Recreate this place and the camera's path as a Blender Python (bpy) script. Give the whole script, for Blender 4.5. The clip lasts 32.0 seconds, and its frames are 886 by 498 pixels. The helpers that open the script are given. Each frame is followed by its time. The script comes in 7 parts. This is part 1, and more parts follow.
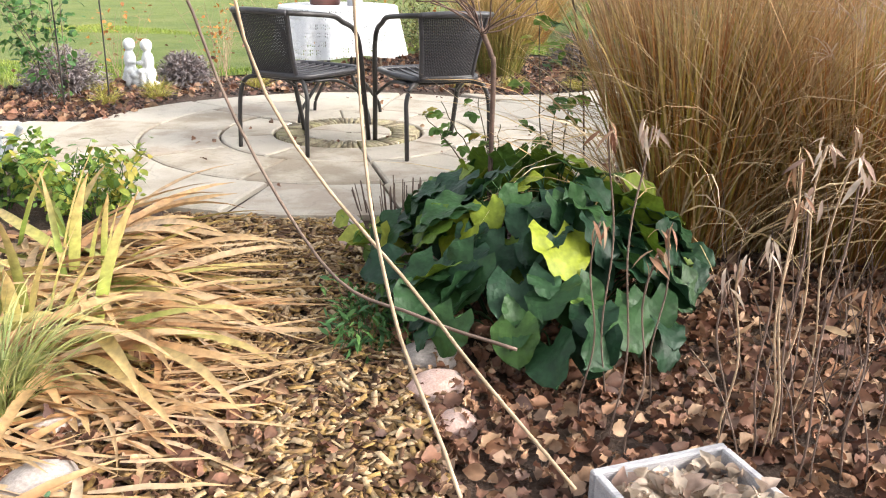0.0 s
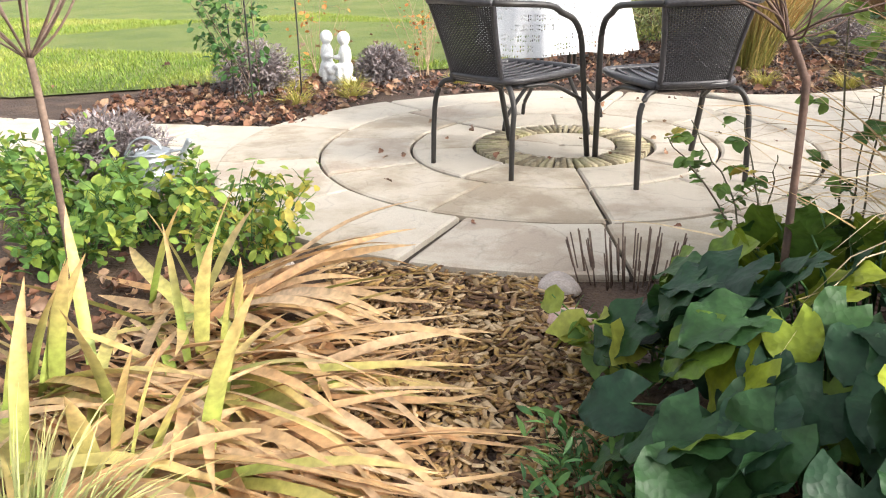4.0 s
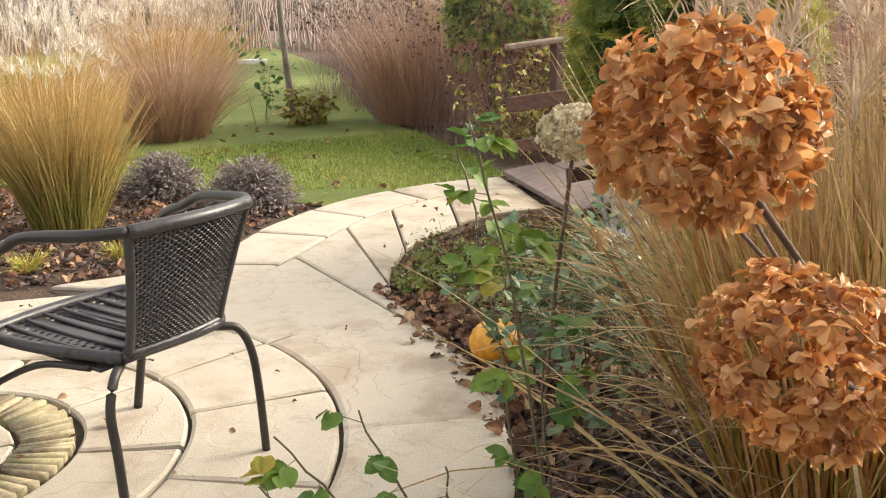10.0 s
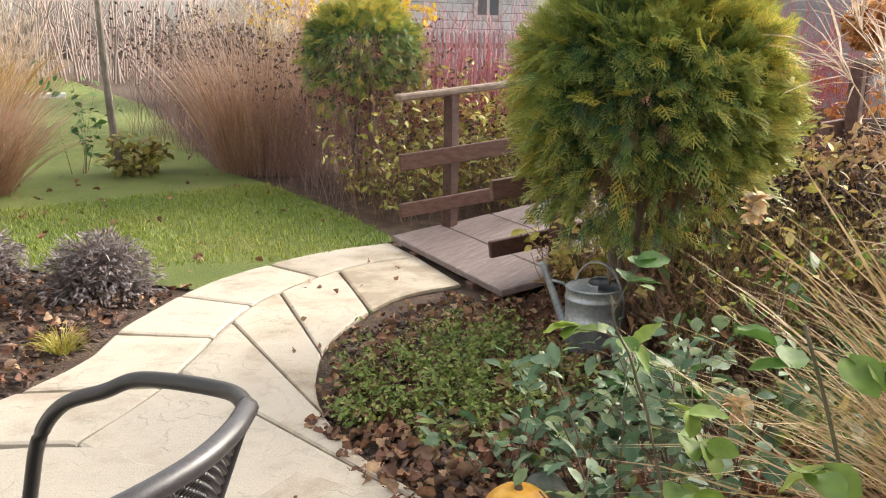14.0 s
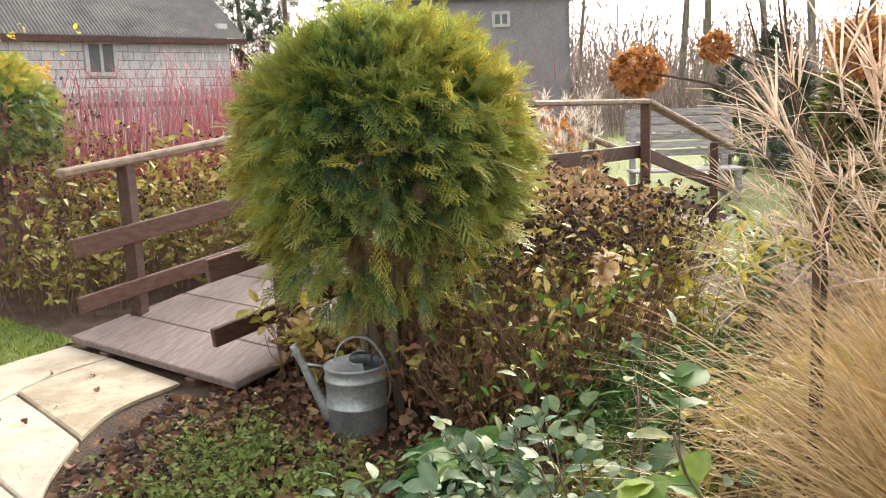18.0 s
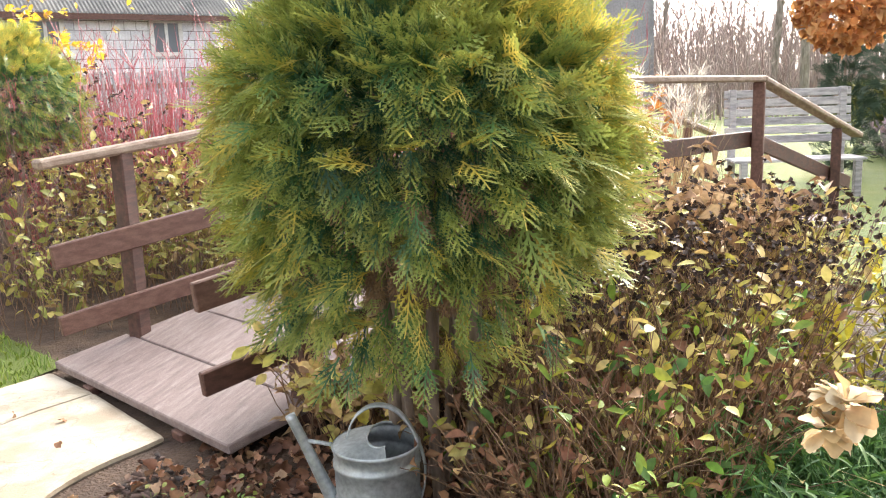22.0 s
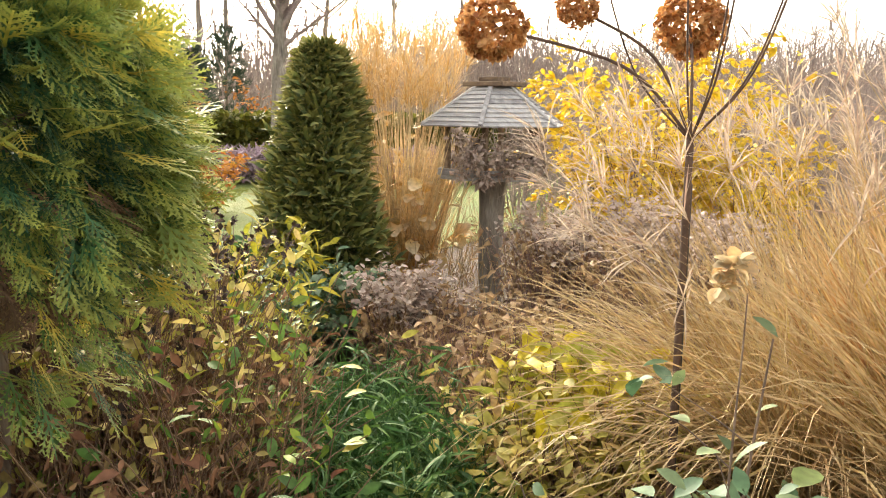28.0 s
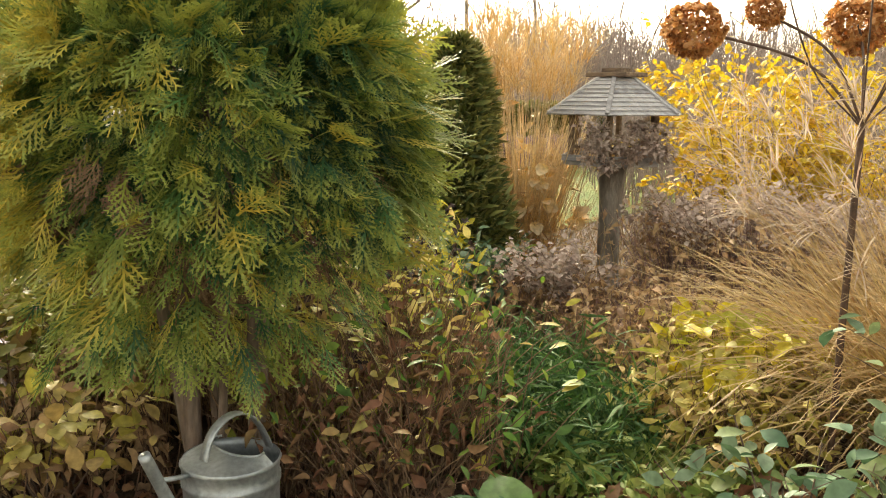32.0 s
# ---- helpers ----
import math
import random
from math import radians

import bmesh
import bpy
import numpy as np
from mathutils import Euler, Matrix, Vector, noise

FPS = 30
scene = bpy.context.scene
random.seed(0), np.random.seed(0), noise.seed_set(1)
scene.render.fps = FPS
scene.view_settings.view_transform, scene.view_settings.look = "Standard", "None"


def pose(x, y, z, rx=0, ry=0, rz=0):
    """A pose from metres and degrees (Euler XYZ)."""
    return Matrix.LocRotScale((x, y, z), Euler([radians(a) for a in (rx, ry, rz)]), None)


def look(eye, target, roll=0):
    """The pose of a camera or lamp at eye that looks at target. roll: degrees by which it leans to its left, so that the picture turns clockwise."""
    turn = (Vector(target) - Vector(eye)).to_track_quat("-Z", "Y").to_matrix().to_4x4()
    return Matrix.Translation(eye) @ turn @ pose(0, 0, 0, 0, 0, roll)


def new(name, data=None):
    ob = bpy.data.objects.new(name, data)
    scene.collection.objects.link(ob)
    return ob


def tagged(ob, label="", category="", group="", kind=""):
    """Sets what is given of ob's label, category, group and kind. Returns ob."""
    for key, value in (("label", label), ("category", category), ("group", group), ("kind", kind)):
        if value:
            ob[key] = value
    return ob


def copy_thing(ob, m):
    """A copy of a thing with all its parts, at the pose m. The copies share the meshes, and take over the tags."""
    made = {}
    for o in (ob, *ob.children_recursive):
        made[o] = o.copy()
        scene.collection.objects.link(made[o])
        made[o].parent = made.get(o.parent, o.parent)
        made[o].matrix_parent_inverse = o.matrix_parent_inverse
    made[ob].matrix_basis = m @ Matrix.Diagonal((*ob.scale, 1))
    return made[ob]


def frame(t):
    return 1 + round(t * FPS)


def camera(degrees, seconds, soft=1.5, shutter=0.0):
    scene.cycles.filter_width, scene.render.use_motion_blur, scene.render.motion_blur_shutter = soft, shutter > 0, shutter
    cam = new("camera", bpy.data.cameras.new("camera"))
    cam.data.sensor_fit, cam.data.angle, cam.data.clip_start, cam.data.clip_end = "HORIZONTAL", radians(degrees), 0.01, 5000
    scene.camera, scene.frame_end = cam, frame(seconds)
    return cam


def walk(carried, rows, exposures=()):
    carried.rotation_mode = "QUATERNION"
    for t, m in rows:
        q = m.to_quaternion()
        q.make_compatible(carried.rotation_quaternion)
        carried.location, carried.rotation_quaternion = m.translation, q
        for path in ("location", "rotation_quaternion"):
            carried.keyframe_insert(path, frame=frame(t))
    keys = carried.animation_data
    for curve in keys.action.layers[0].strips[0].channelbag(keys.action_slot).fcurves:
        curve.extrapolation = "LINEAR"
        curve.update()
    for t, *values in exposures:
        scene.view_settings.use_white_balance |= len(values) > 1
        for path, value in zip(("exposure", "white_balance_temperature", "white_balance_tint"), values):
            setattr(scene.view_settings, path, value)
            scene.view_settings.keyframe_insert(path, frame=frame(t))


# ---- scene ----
cam = camera(55.2, 32.0, soft=1.1)
PATH = [
    (0, (0.305, 0.058, 1.184), (0.166, 1.938, 0.516), 0.8),
    (0.5, (0.344, 0.175, 1.181), (0.196, 2.051, 0.503), 0.7),
    (1, (0.397, 0.304, 1.175), (0.239, 2.179, 0.497), 0.3),
    (1.5, (0.409, 0.385, 1.17), (0.244, 2.258, 0.486), 0.2),
    (2, (0.376, 0.552, 1.137), (0.208, 2.422, 0.448), 0.5),
    (2.5, (0.302, 0.742, 1.144), (0.104, 2.609, 0.455), 0.5),
    (3, (0.216, 0.806, 1.168), (-0.185, 2.636, 0.468), -0.7),
    (3.5, (0.141, 0.923, 1.141), (-0.467, 2.694, 0.439), -1.6),
    (5.5, (-0.134, 1.577, 1.212), (-0.342, 3.426, 0.479), -0.6),
    (6, (-0.234, 1.777, 1.209), (-0.117, 3.644, 0.502), -0.5),
    (6.5, (-0.301, 1.883, 1.216), (-0.062, 3.746, 0.53), 0.3),
    (7, (-0.334, 2.055, 1.231), (0.029, 3.901, 0.552), 0.8),
    (7.5, (-0.361, 2.243, 1.287), (0.081, 4.075, 0.617), 0.7),
    (8, (-0.389, 2.305, 1.259), (0.077, 4.143, 0.623), 0.0),
    (8.5, (-0.422, 2.396, 1.245), (0.121, 4.223, 0.638), 0.0),
    (8.8, (-0.429, 2.494, 1.273), (0.211, 4.285, 0.656), -0.2),
    (9, (-0.427, 2.576, 1.294), (0.286, 4.342, 0.685), 0.5),
    (9.3, (-0.487, 2.639, 1.307), (0.317, 4.377, 0.73), -0.4),
    (9.5, (-0.527, 2.682, 1.314), (0.32, 4.412, 0.774), 0.6),
    (9.8, (-0.581, 2.73, 1.317), (0.368, 4.41, 0.79), 0.1),
    (10, (-0.611, 2.748, 1.329), (0.409, 4.387, 0.807), -0.8),
    (10.5, (-0.622, 2.897, 1.388), (0.416, 4.526, 0.869), 0.3),
    (11, (-0.599, 3.101, 1.396), (0.463, 4.721, 0.896), 0.5),
    (11.5, (-0.558, 3.21, 1.388), (0.518, 4.821, 0.891), 0.3),
    (12, (-0.568, 3.321, 1.364), (0.584, 4.884, 0.885), 1.5),
    (12.5, (-0.599, 3.538, 1.384), (0.718, 4.972, 0.929), 2.6),
    (13, (-0.634, 3.691, 1.395), (0.74, 5.07, 0.936), 0.9),
    (13.5, (-0.61, 3.797, 1.4), (0.756, 5.183, 0.937), 0.9),
    (15.5, (-0.306, 4.373, 1.449), (1.271, 5.565, 1.147), -0.8),
    (16, (-0.373, 4.517, 1.461), (1.292, 5.585, 1.169), -1.6),
    (16.5, (-0.471, 4.524, 1.483), (1.252, 5.493, 1.18), -2.3),
    (17, (-0.52, 4.488, 1.502), (1.243, 5.375, 1.178), -3.5),
    (17.5, (-0.5, 4.536, 1.478), (1.308, 5.323, 1.143), -3.0),
    (18, (-0.434, 4.586, 1.453), (1.415, 5.266, 1.11), -2.2),
    (18.5, (-0.309, 4.604, 1.454), (1.552, 5.243, 1.094), -2.5),
    (19, (-0.134, 4.611, 1.472), (1.725, 5.254, 1.11), -2.5),
    (19.5, (-0.003, 4.619, 1.454), (1.85, 5.273, 1.082), -2.7),
    (20, (0.136, 4.703, 1.423), (1.991, 5.352, 1.052), -2.1),
    (20.5, (0.297, 4.823, 1.446), (2.153, 5.468, 1.072), -2.0),
    (21, (0.408, 4.883, 1.438), (2.27, 5.508, 1.062), -1.8),
    (21.5, (0.521, 4.922, 1.417), (2.385, 5.536, 1.03), -1.5),
    (22, (0.683, 4.95, 1.411), (2.46, 5.788, 1.035), -2.2),
    (22.5, (0.818, 4.987, 1.395), (2.579, 5.855, 1.012), -0.9),
    (23, (0.974, 5.142, 1.395), (2.774, 5.924, 1.008), 0.0),
    (23.5, (1.077, 5.334, 1.427), (2.913, 6.026, 1.038), -2.0),
    (24, (1.13, 5.448, 1.414), (2.972, 6.12, 1.021), -1.4),
    (24.5, (1.299, 5.529, 1.42), (3.197, 6.011, 1.013), -1.7),
    (25, (1.286, 5.642, 1.373), (3.247, 5.702, 0.981), -0.2),
    (25.5, (1.175, 5.712, 1.313), (3.094, 5.257, 0.979), 2.8),
    (26, (1.093, 5.861, 1.362), (2.908, 5.087, 1.037), 1.7),
    (26.5, (1.017, 6.034, 1.327), (2.758, 5.102, 1.012), 2.0),
    (28.5, (0.555, 6.336, 1.32), (2.193, 5.239, 0.984), 0.5),
    (29, (0.452, 6.422, 1.317), (2.085, 5.319, 0.972), 0.6),
    (29.5, (0.454, 6.469, 1.323), (2.091, 5.375, 0.979), 0.6),
    (30, (0.49, 6.535, 1.33), (2.136, 5.452, 0.986), 0.6),
    (30.5, (0.504, 6.675, 1.333), (2.143, 5.584, 0.982), 0.7),
    (31, (0.516, 6.759, 1.321), (2.151, 5.663, 0.97), 1.3),
    (31.5, (0.571, 6.794, 1.319), (2.221, 5.721, 0.968), 1.3),
    (32, (0.591, 6.848, 1.33), (2.31, 5.892, 0.974), 0.5),
]
EXPOSURES = [(0, 0.8, 6350, 10), (3, 0.8, 6350, 10), (6, 0.85, 6900, 10), (9, 0.75, 7300, 10), (12, 0.85, 7200, 10), (13.5, 0.95, 7000, 10), (15.5, 0.40, 6900, 10), (16.5, 0.50, 6900, 10), (18, 1.08, 7000, 10), (19, 1.32, 6800, 10), (21, 1.4, 6600, 10), (22, 1.6, 6600, 10), (23, 1.75, 6500, 10), (24, 1.82, 6500, 12), (25, 2.05, 6500, 10), (26, 1.35, 7000, 9), (28.5, 1.35, 7500, 6), (30, 1.12, 7600, 2), (32, 1.05, 8200, 3)]
walk(cam, [(t, look(eye, target, roll)) for t, eye, target, roll in PATH], EXPOSURES)

# ---- light ----
world = bpy.data.worlds.new("sky")
scene.world = world
world.use_nodes = True
wn = world.node_tree.nodes
sky = wn.new("ShaderNodeTexSky")
sky.sky_type, sky.sun_disc = "NISHITA", False
sky.sun_elevation, sky.sun_rotation = radians(24), radians(100)
sky.air_density, sky.dust_density, sky.ozone_density = 1.0, 6.0, 1.0
hsv = wn.new("ShaderNodeHueSaturation")
hsv.inputs["Saturation"].default_value = 0.25
world.node_tree.links.new(sky.outputs[0], hsv.inputs["Color"])
world.node_tree.links.new(hsv.outputs[0], wn["Background"].inputs[0])
wn["Background"].inputs[1].default_value = 0.30
sun = new("sun", bpy.data.lights.new("sun", "SUN"))
sun.data.energy, sun.data.angle, sun.data.color = 2.6, radians(14), (1.0, 0.93, 0.82)
# low autumn sun through thin cloud, from beyond the bridge
sun.matrix_world = look((0, 0, 10), (0 - 10 * math.sin(radians(100)) * 0.9, 10 * -math.cos(radians(100)) * 0.9, 5.6))

# ---- mesh helpers ----
rng = np.random.default_rng(7)


def raw_mesh(name, verts, faces, smooth=True, tone=None, along=None):
    """A mesh from an array of corners and a list of face arrays (each N x 3 or N x 4)."""
    verts = np.asarray(verts, np.float32)
    me = bpy.data.meshes.new(name)
    me.vertices.add(len(verts))
    me.vertices.foreach_set("co", verts.ravel())
    faces = [np.asarray(f, np.int32) for f in faces if len(f)]
    loops = np.concatenate([f.ravel() for f in faces])
    sizes = np.concatenate([np.full(len(f), f.shape[1], np.int32) for f in faces])
    me.loops.add(len(loops))
    me.loops.foreach_set("vertex_index", loops)
    me.polygons.add(len(sizes))
    me.polygons.foreach_set("loop_start", np.r_[0, np.cumsum(sizes)[:-1]].astype(np.int32))
    me.polygons.foreach_set("use_smooth", np.full(len(sizes), smooth))
    for key, values in (("tone", tone), ("along", along)):
        if values is not None:
            layer = me.attributes.new(key, "FLOAT", "POINT")
            layer.data.foreach_set("value", np.asarray(values, np.float32).ravel())
    me.update(calc_edges=True)
    return me


class Heap:
    """Gathers pieces of one mesh."""

    def __init__(self):
        self.v, self.f3, self.f4, self.t, self.a, self.n = [], [], [], [], [], 0

    def add(self, verts, quads=None, tris=None, tone=0.5, along=0.5):
        verts = np.asarray(verts, float).reshape(-1, 3)
        for faces, store in ((quads, self.f4), (tris, self.f3)):
            if faces is not None and len(faces):
                store.append(np.asarray(faces) + self.n)
        self.v.append(verts)
        self.t.append(np.broadcast_to(np.asarray(tone, float), (len(verts),)))
        self.a.append(np.broadcast_to(np.asarray(along, float), (len(verts),)))
        self.n += len(verts)
        return self

    def mesh(self, name, smooth=True):
        faces = [np.concatenate(s) for s in (self.f4, self.f3) if s]
        return raw_mesh(name, np.concatenate(self.v), faces, smooth, np.concatenate(self.t), np.concatenate(self.a))


def unit(v):
    return v / np.maximum(np.linalg.norm(v, axis=-1, keepdims=True), 1e-9)


def heading(az, up):
    """Unit ways from an azimuth and a rise above the level, in radians."""
    return np.stack([np.cos(az) * np.cos(up), np.sin(az) * np.cos(up), np.sin(up)], -1)


def arcs(base, az, up, length, droop, segs, wander=0.0):
    """Bending lines: N x (segs + 1) x 3. droop: how far the way falls along the line, in radians."""
    n = len(base)
    s = np.linspace(0, 1, segs + 1)
    rise = np.asarray(up)[:, None] - np.asarray(droop)[:, None] * s[None, :-1] ** 1.4
    turn = np.asarray(az)[:, None] + np.cumsum(rng.normal(0, wander + 1e-6, (n, segs)), 1)
    step = heading(turn, rise) * (np.asarray(length)[:, None, None] / segs)
    return np.concatenate([base[:, None], base[:, None] + np.cumsum(step, 1)], 1)


def ribbons(heap, lines, width, tone, shape=None, fold=0.0, twist=0.0, tilt=0.6):
    """Blades along lines (N x K x 3). width: N. shape: K widths from base to tip."""
    n, k, _ = lines.shape
    s = np.linspace(0, 1, k)
    shape = (1 - s**2) * 0.97 + 0.03 if shape is None else np.asarray(shape)
    way = unit(np.gradient(lines, axis=1))
    side = np.cross(way, np.array([0, 0, 1.0]))
    side = unit(side + 1e-4)
    over = np.cross(side, way)
    ang = (rng.uniform(-1, 1, n) * twist)[:, None, None] * s[None, :, None] + rng.uniform(-tilt, tilt, n)[:, None, None]
    side = side * np.cos(ang) + over * np.sin(ang)
    half = 0.5 * np.asarray(width)[:, None, None] * shape[None, :, None] * side
    if fold:
        dip = np.cross(side, way) * (np.abs(half).sum(-1, keepdims=True)) * fold
        v = np.stack([lines - half + dip, lines, lines + half + dip], 2)
        c = 3
    else:
        v = np.stack([lines - half, lines + half], 2)
        c = 2
    i = np.arange(n)[:, None, None] * k * c + np.arange(k - 1)[None, :, None] * c + np.arange(c - 1)[None, None, :]
    q = np.stack([i, i + 1, i + c + 1, i + c], -1).reshape(-1, 4)
    heap.add(v, quads=q, tone=np.repeat(tone, k * c), along=np.tile(np.repeat(s, c), n))
    return heap


def tubes(heap, lines, radius, tone, sides=4, taper=0.35, closed=True):
    """Round stems along lines (N x K x 3). radius: N, or N x K."""
    n, k, _ = lines.shape
    radius = np.asarray(radius, float)
    if radius.ndim == 1:
        radius = radius[:, None] * (1 - (1 - taper) * np.linspace(0, 1, k))[None]
    way = unit(np.gradient(lines, axis=1))
    ref = np.where(np.abs(way[..., 2:3]) > 0.9, np.array([1.0, 0, 0]), np.array([0, 0, 1.0]))
    a = unit(np.cross(way, ref))
    b = np.cross(way, a)
    ang = np.arange(sides) * 2 * np.pi / sides
    ring = a[:, :, None] * np.cos(ang)[None, None, :, None] + b[:, :, None] * np.sin(ang)[None, None, :, None]
    v = lines[:, :, None] + ring * radius[:, :, None, None]
    i = np.arange(n)[:, None, None] * k * sides + np.arange(k - 1)[None, :, None] * sides
    j, j2 = np.arange(sides)[None, None], (np.arange(sides)[None, None] + 1) % sides
    q = np.stack([i + j, i + j2, i + sides + j2, i + sides + j], -1).reshape(-1, 4)
    heap.add(v, quads=q, tone=np.repeat(tone, k * sides), along=np.tile(np.repeat(np.linspace(0, 1, k), sides), n))
    return heap


def card(outline, curl=0.25, fold=0.2, wave=0.0):
    """A leaf as a small bent mesh of length 1 along x: outline gives half widths at even steps. Returns verts, quads, along."""
    k = len(outline)
    s = np.linspace(0, 1, k)
    w = np.asarray(outline, float)
    mid = np.stack([s, 0 * s, -curl * s**2], -1)
    ripple = wave * np.cos(np.arange(k) * 2.6)
    left = np.stack([s, w, -curl * s**2 + fold * w + ripple * w], -1)
    right = np.stack([s, -w, -curl * s**2 + fold * w - ripple * w], -1)
    v = np.stack([left, mid, right], 1).reshape(-1, 3)
    i = np.arange(k - 1)[:, None] * 3 + np.arange(2)[None]
    q = np.stack([i, i + 1, i + 4, i + 3], -1).reshape(-1, 4)[:, ::-1]
    return v, q, np.repeat(s, 3)


def broad_leaf(profile, curl=0.3, cup=0.25, ripple=0.06, veins=5, rows=14, cols=9, notch=0.1):
    """A broad leaf of length 1 along x, with a wavy margin and sunken veins."""
    s = np.linspace(0, 1, rows)
    w = np.interp(s, np.linspace(0, 1, len(profile)), profile)
    u = np.linspace(-1, 1, cols)
    S, U = np.meshgrid(s, u, indexing="ij")
    W = np.repeat(w[:, None], cols, 1)
    back = -notch * np.abs(U) ** 1.2 * (1 - S) ** 2.2
    z = -curl * S**2 + cup * W * np.abs(U) ** 1.3 * 0.5 + ripple * np.abs(U) ** 2.5 * np.sin(S * 17 + U * 3)
    z = z + 0.012 * np.cos((S + 0.5 * np.abs(U)) * np.pi * 2 * veins) * (1 - np.abs(U)) ** 0.5 - 0.015 * np.exp(-((U * 4) ** 2))
    v = np.stack([S + back, W * U, z], -1).reshape(-1, 3)
    i = np.arange(rows - 1)[:, None] * cols + np.arange(cols - 1)[None]
    q = np.stack([i, i + cols, i + cols + 1, i + 1], -1).reshape(-1, 4)
    return v, q, S.reshape(-1)


BROAD = broad_leaf([0.34, 0.54, 0.61, 0.63, 0.62, 0.58, 0.50, 0.38, 0.22, 0.03], curl=0.34, cup=0.34, ripple=0.075, cols=11, notch=0.42)
SPEAR = broad_leaf([0.12, 0.28, 0.36, 0.36, 0.31, 0.24, 0.15, 0.07, 0.01], curl=0.4, cup=0.6, ripple=0.03, rows=10, cols=7)
LITTER = broad_leaf([0.08, 0.3, 0.38, 0.42, 0.36, 0.3, 0.14, 0.03], curl=0.35, cup=1.0, ripple=0.12, rows=7, cols=5)
OVAL = card([0.02, 0.22, 0.3, 0.24, 0.01])
LANCE = card([0.02, 0.11, 0.13, 0.08, 0.005], curl=0.35)
HEART = card([0.16, 0.42, 0.5, 0.46, 0.36, 0.2, 0.02], curl=0.25, fold=0.26, wave=0.3)
SCALE = card([0.05, 0.32, 0.36, 0.02], curl=0.15, fold=0.35)
CRUMPLED = card([0.03, 0.2, 0.34, 0.22, 0.02], curl=0.5, fold=0.7, wave=0.3)
PETAL = card([0.08, 0.34, 0.42, 0.12], curl=0.3, fold=0.3, wave=0.15)


def scatter(heap, shape, place, way, size, tone, roll=None, width=1.0):
    """Copies of a leaf shape at places, along ways, of sizes; roll turns them about their own length."""
    v, q, s = shape
    n, m = len(place), len(v)
    way = unit(np.asarray(way, float))
    side = unit(np.cross(np.array([0, 0, 1.0]), way) + 1e-5)
    over = np.cross(way, side)
    roll = rng.normal(0, 0.5, n) if roll is None else roll
    c, r = np.cos(roll)[:, None], np.sin(roll)[:, None]
    side, over = side * c + over * r, over * c - side * r
    size = np.asarray(size, float)[:, None, None]
    w = np.asarray(width, float)
    w = w[:, None, None] if w.ndim else w
    p = place[:, None] + size * (v[None, :, 0:1] * way[:, None] + w * v[None, :, 1:2] * side[:, None] + v[None, :, 2:3] * over[:, None])
    i = np.arange(n)[:, None, None] * m + q[None]
    heap.add(p, quads=i.reshape(-1, 4), tone=np.repeat(tone, m), along=np.tile(s, n))
    return heap


def thing(name, at=(0, 0, 0), label="", category="", group="", kind="", turn=0.0):
    ob = new(name)
    ob.empty_display_size = 0.1
    ob.matrix_world = pose(at[0], at[1], at[2], 0, 0, turn)
    return tagged(ob, label, category, group, kind)


def part(name, shape, material, parent=None, label=""):
    """Links a bmesh, a Heap or a mesh as one object under a thing or a part."""
    if isinstance(shape, bmesh.types.BMesh):
        me = bpy.data.meshes.new(name)
        shape.to_mesh(me)
        shape.free()
    elif isinstance(shape, Heap):
        me = shape.mesh(name)
    else:
        me = shape
    if material is not None and not me.materials:
        me.materials.append(material)
    ob = new(name, me)
    ob.parent = parent
    return tagged(ob, label)


def solid(name, shape, material, label="", category="", group="", kind=""):
    return tagged(part(name, shape, material), label, category, group, kind)


def block(x0, y0, z0, x1, y1, z1, bevel=0.004, m=None):
    """A bevelled box as a bmesh."""
    bm = bmesh.new()
    bmesh.ops.create_cube(bm, size=1)
    bmesh.ops.scale(bm, vec=(x1 - x0, y1 - y0, z1 - z0), verts=bm.verts)
    bmesh.ops.translate(bm, vec=((x0 + x1) / 2, (y0 + y1) / 2, (z0 + z1) / 2), verts=bm.verts)
    if bevel:
        bmesh.ops.bevel(bm, geom=bm.edges[:], offset=bevel, segments=1, affect="EDGES")
    if m is not None:
        bm.transform(m)
    return bm


def beam(a, b, wide, high, bevel=0.006, jitter=0.0):
    """A bevelled beam from a to b, its height upright."""
    a, b = Vector(a), Vector(b)
    d = b - a
    x = d.normalized()
    y = Vector((0, 0, 1)).cross(x).normalized()
    z = x.cross(y)
    m = Matrix((x, y, z)).transposed().to_4x4()
    m.translation = a
    bm = block(0, -wide / 2, -high / 2, d.length, wide / 2, high / 2, bevel, m)
    return bm


def lathe(profile, sides=32, close=False):
    """A turned body from (radius, height) pairs, as a bmesh."""
    bm = bmesh.new()
    rings = [[bm.verts.new((r * math.cos(i * 2 * math.pi / sides), r * math.sin(i * 2 * math.pi / sides), z)) for i in range(sides)] for r, z in profile]
    for lo, hi in zip(rings, rings[1:]):
        for i in range(sides):
            bm.faces.new((lo[i], lo[(i + 1) % sides], hi[(i + 1) % sides], hi[i]))
    if close:
        bm.faces.new(rings[0][::-1])
        bm.faces.new(rings[-1])
    for f in bm.faces:
        f.smooth = True
    return bm


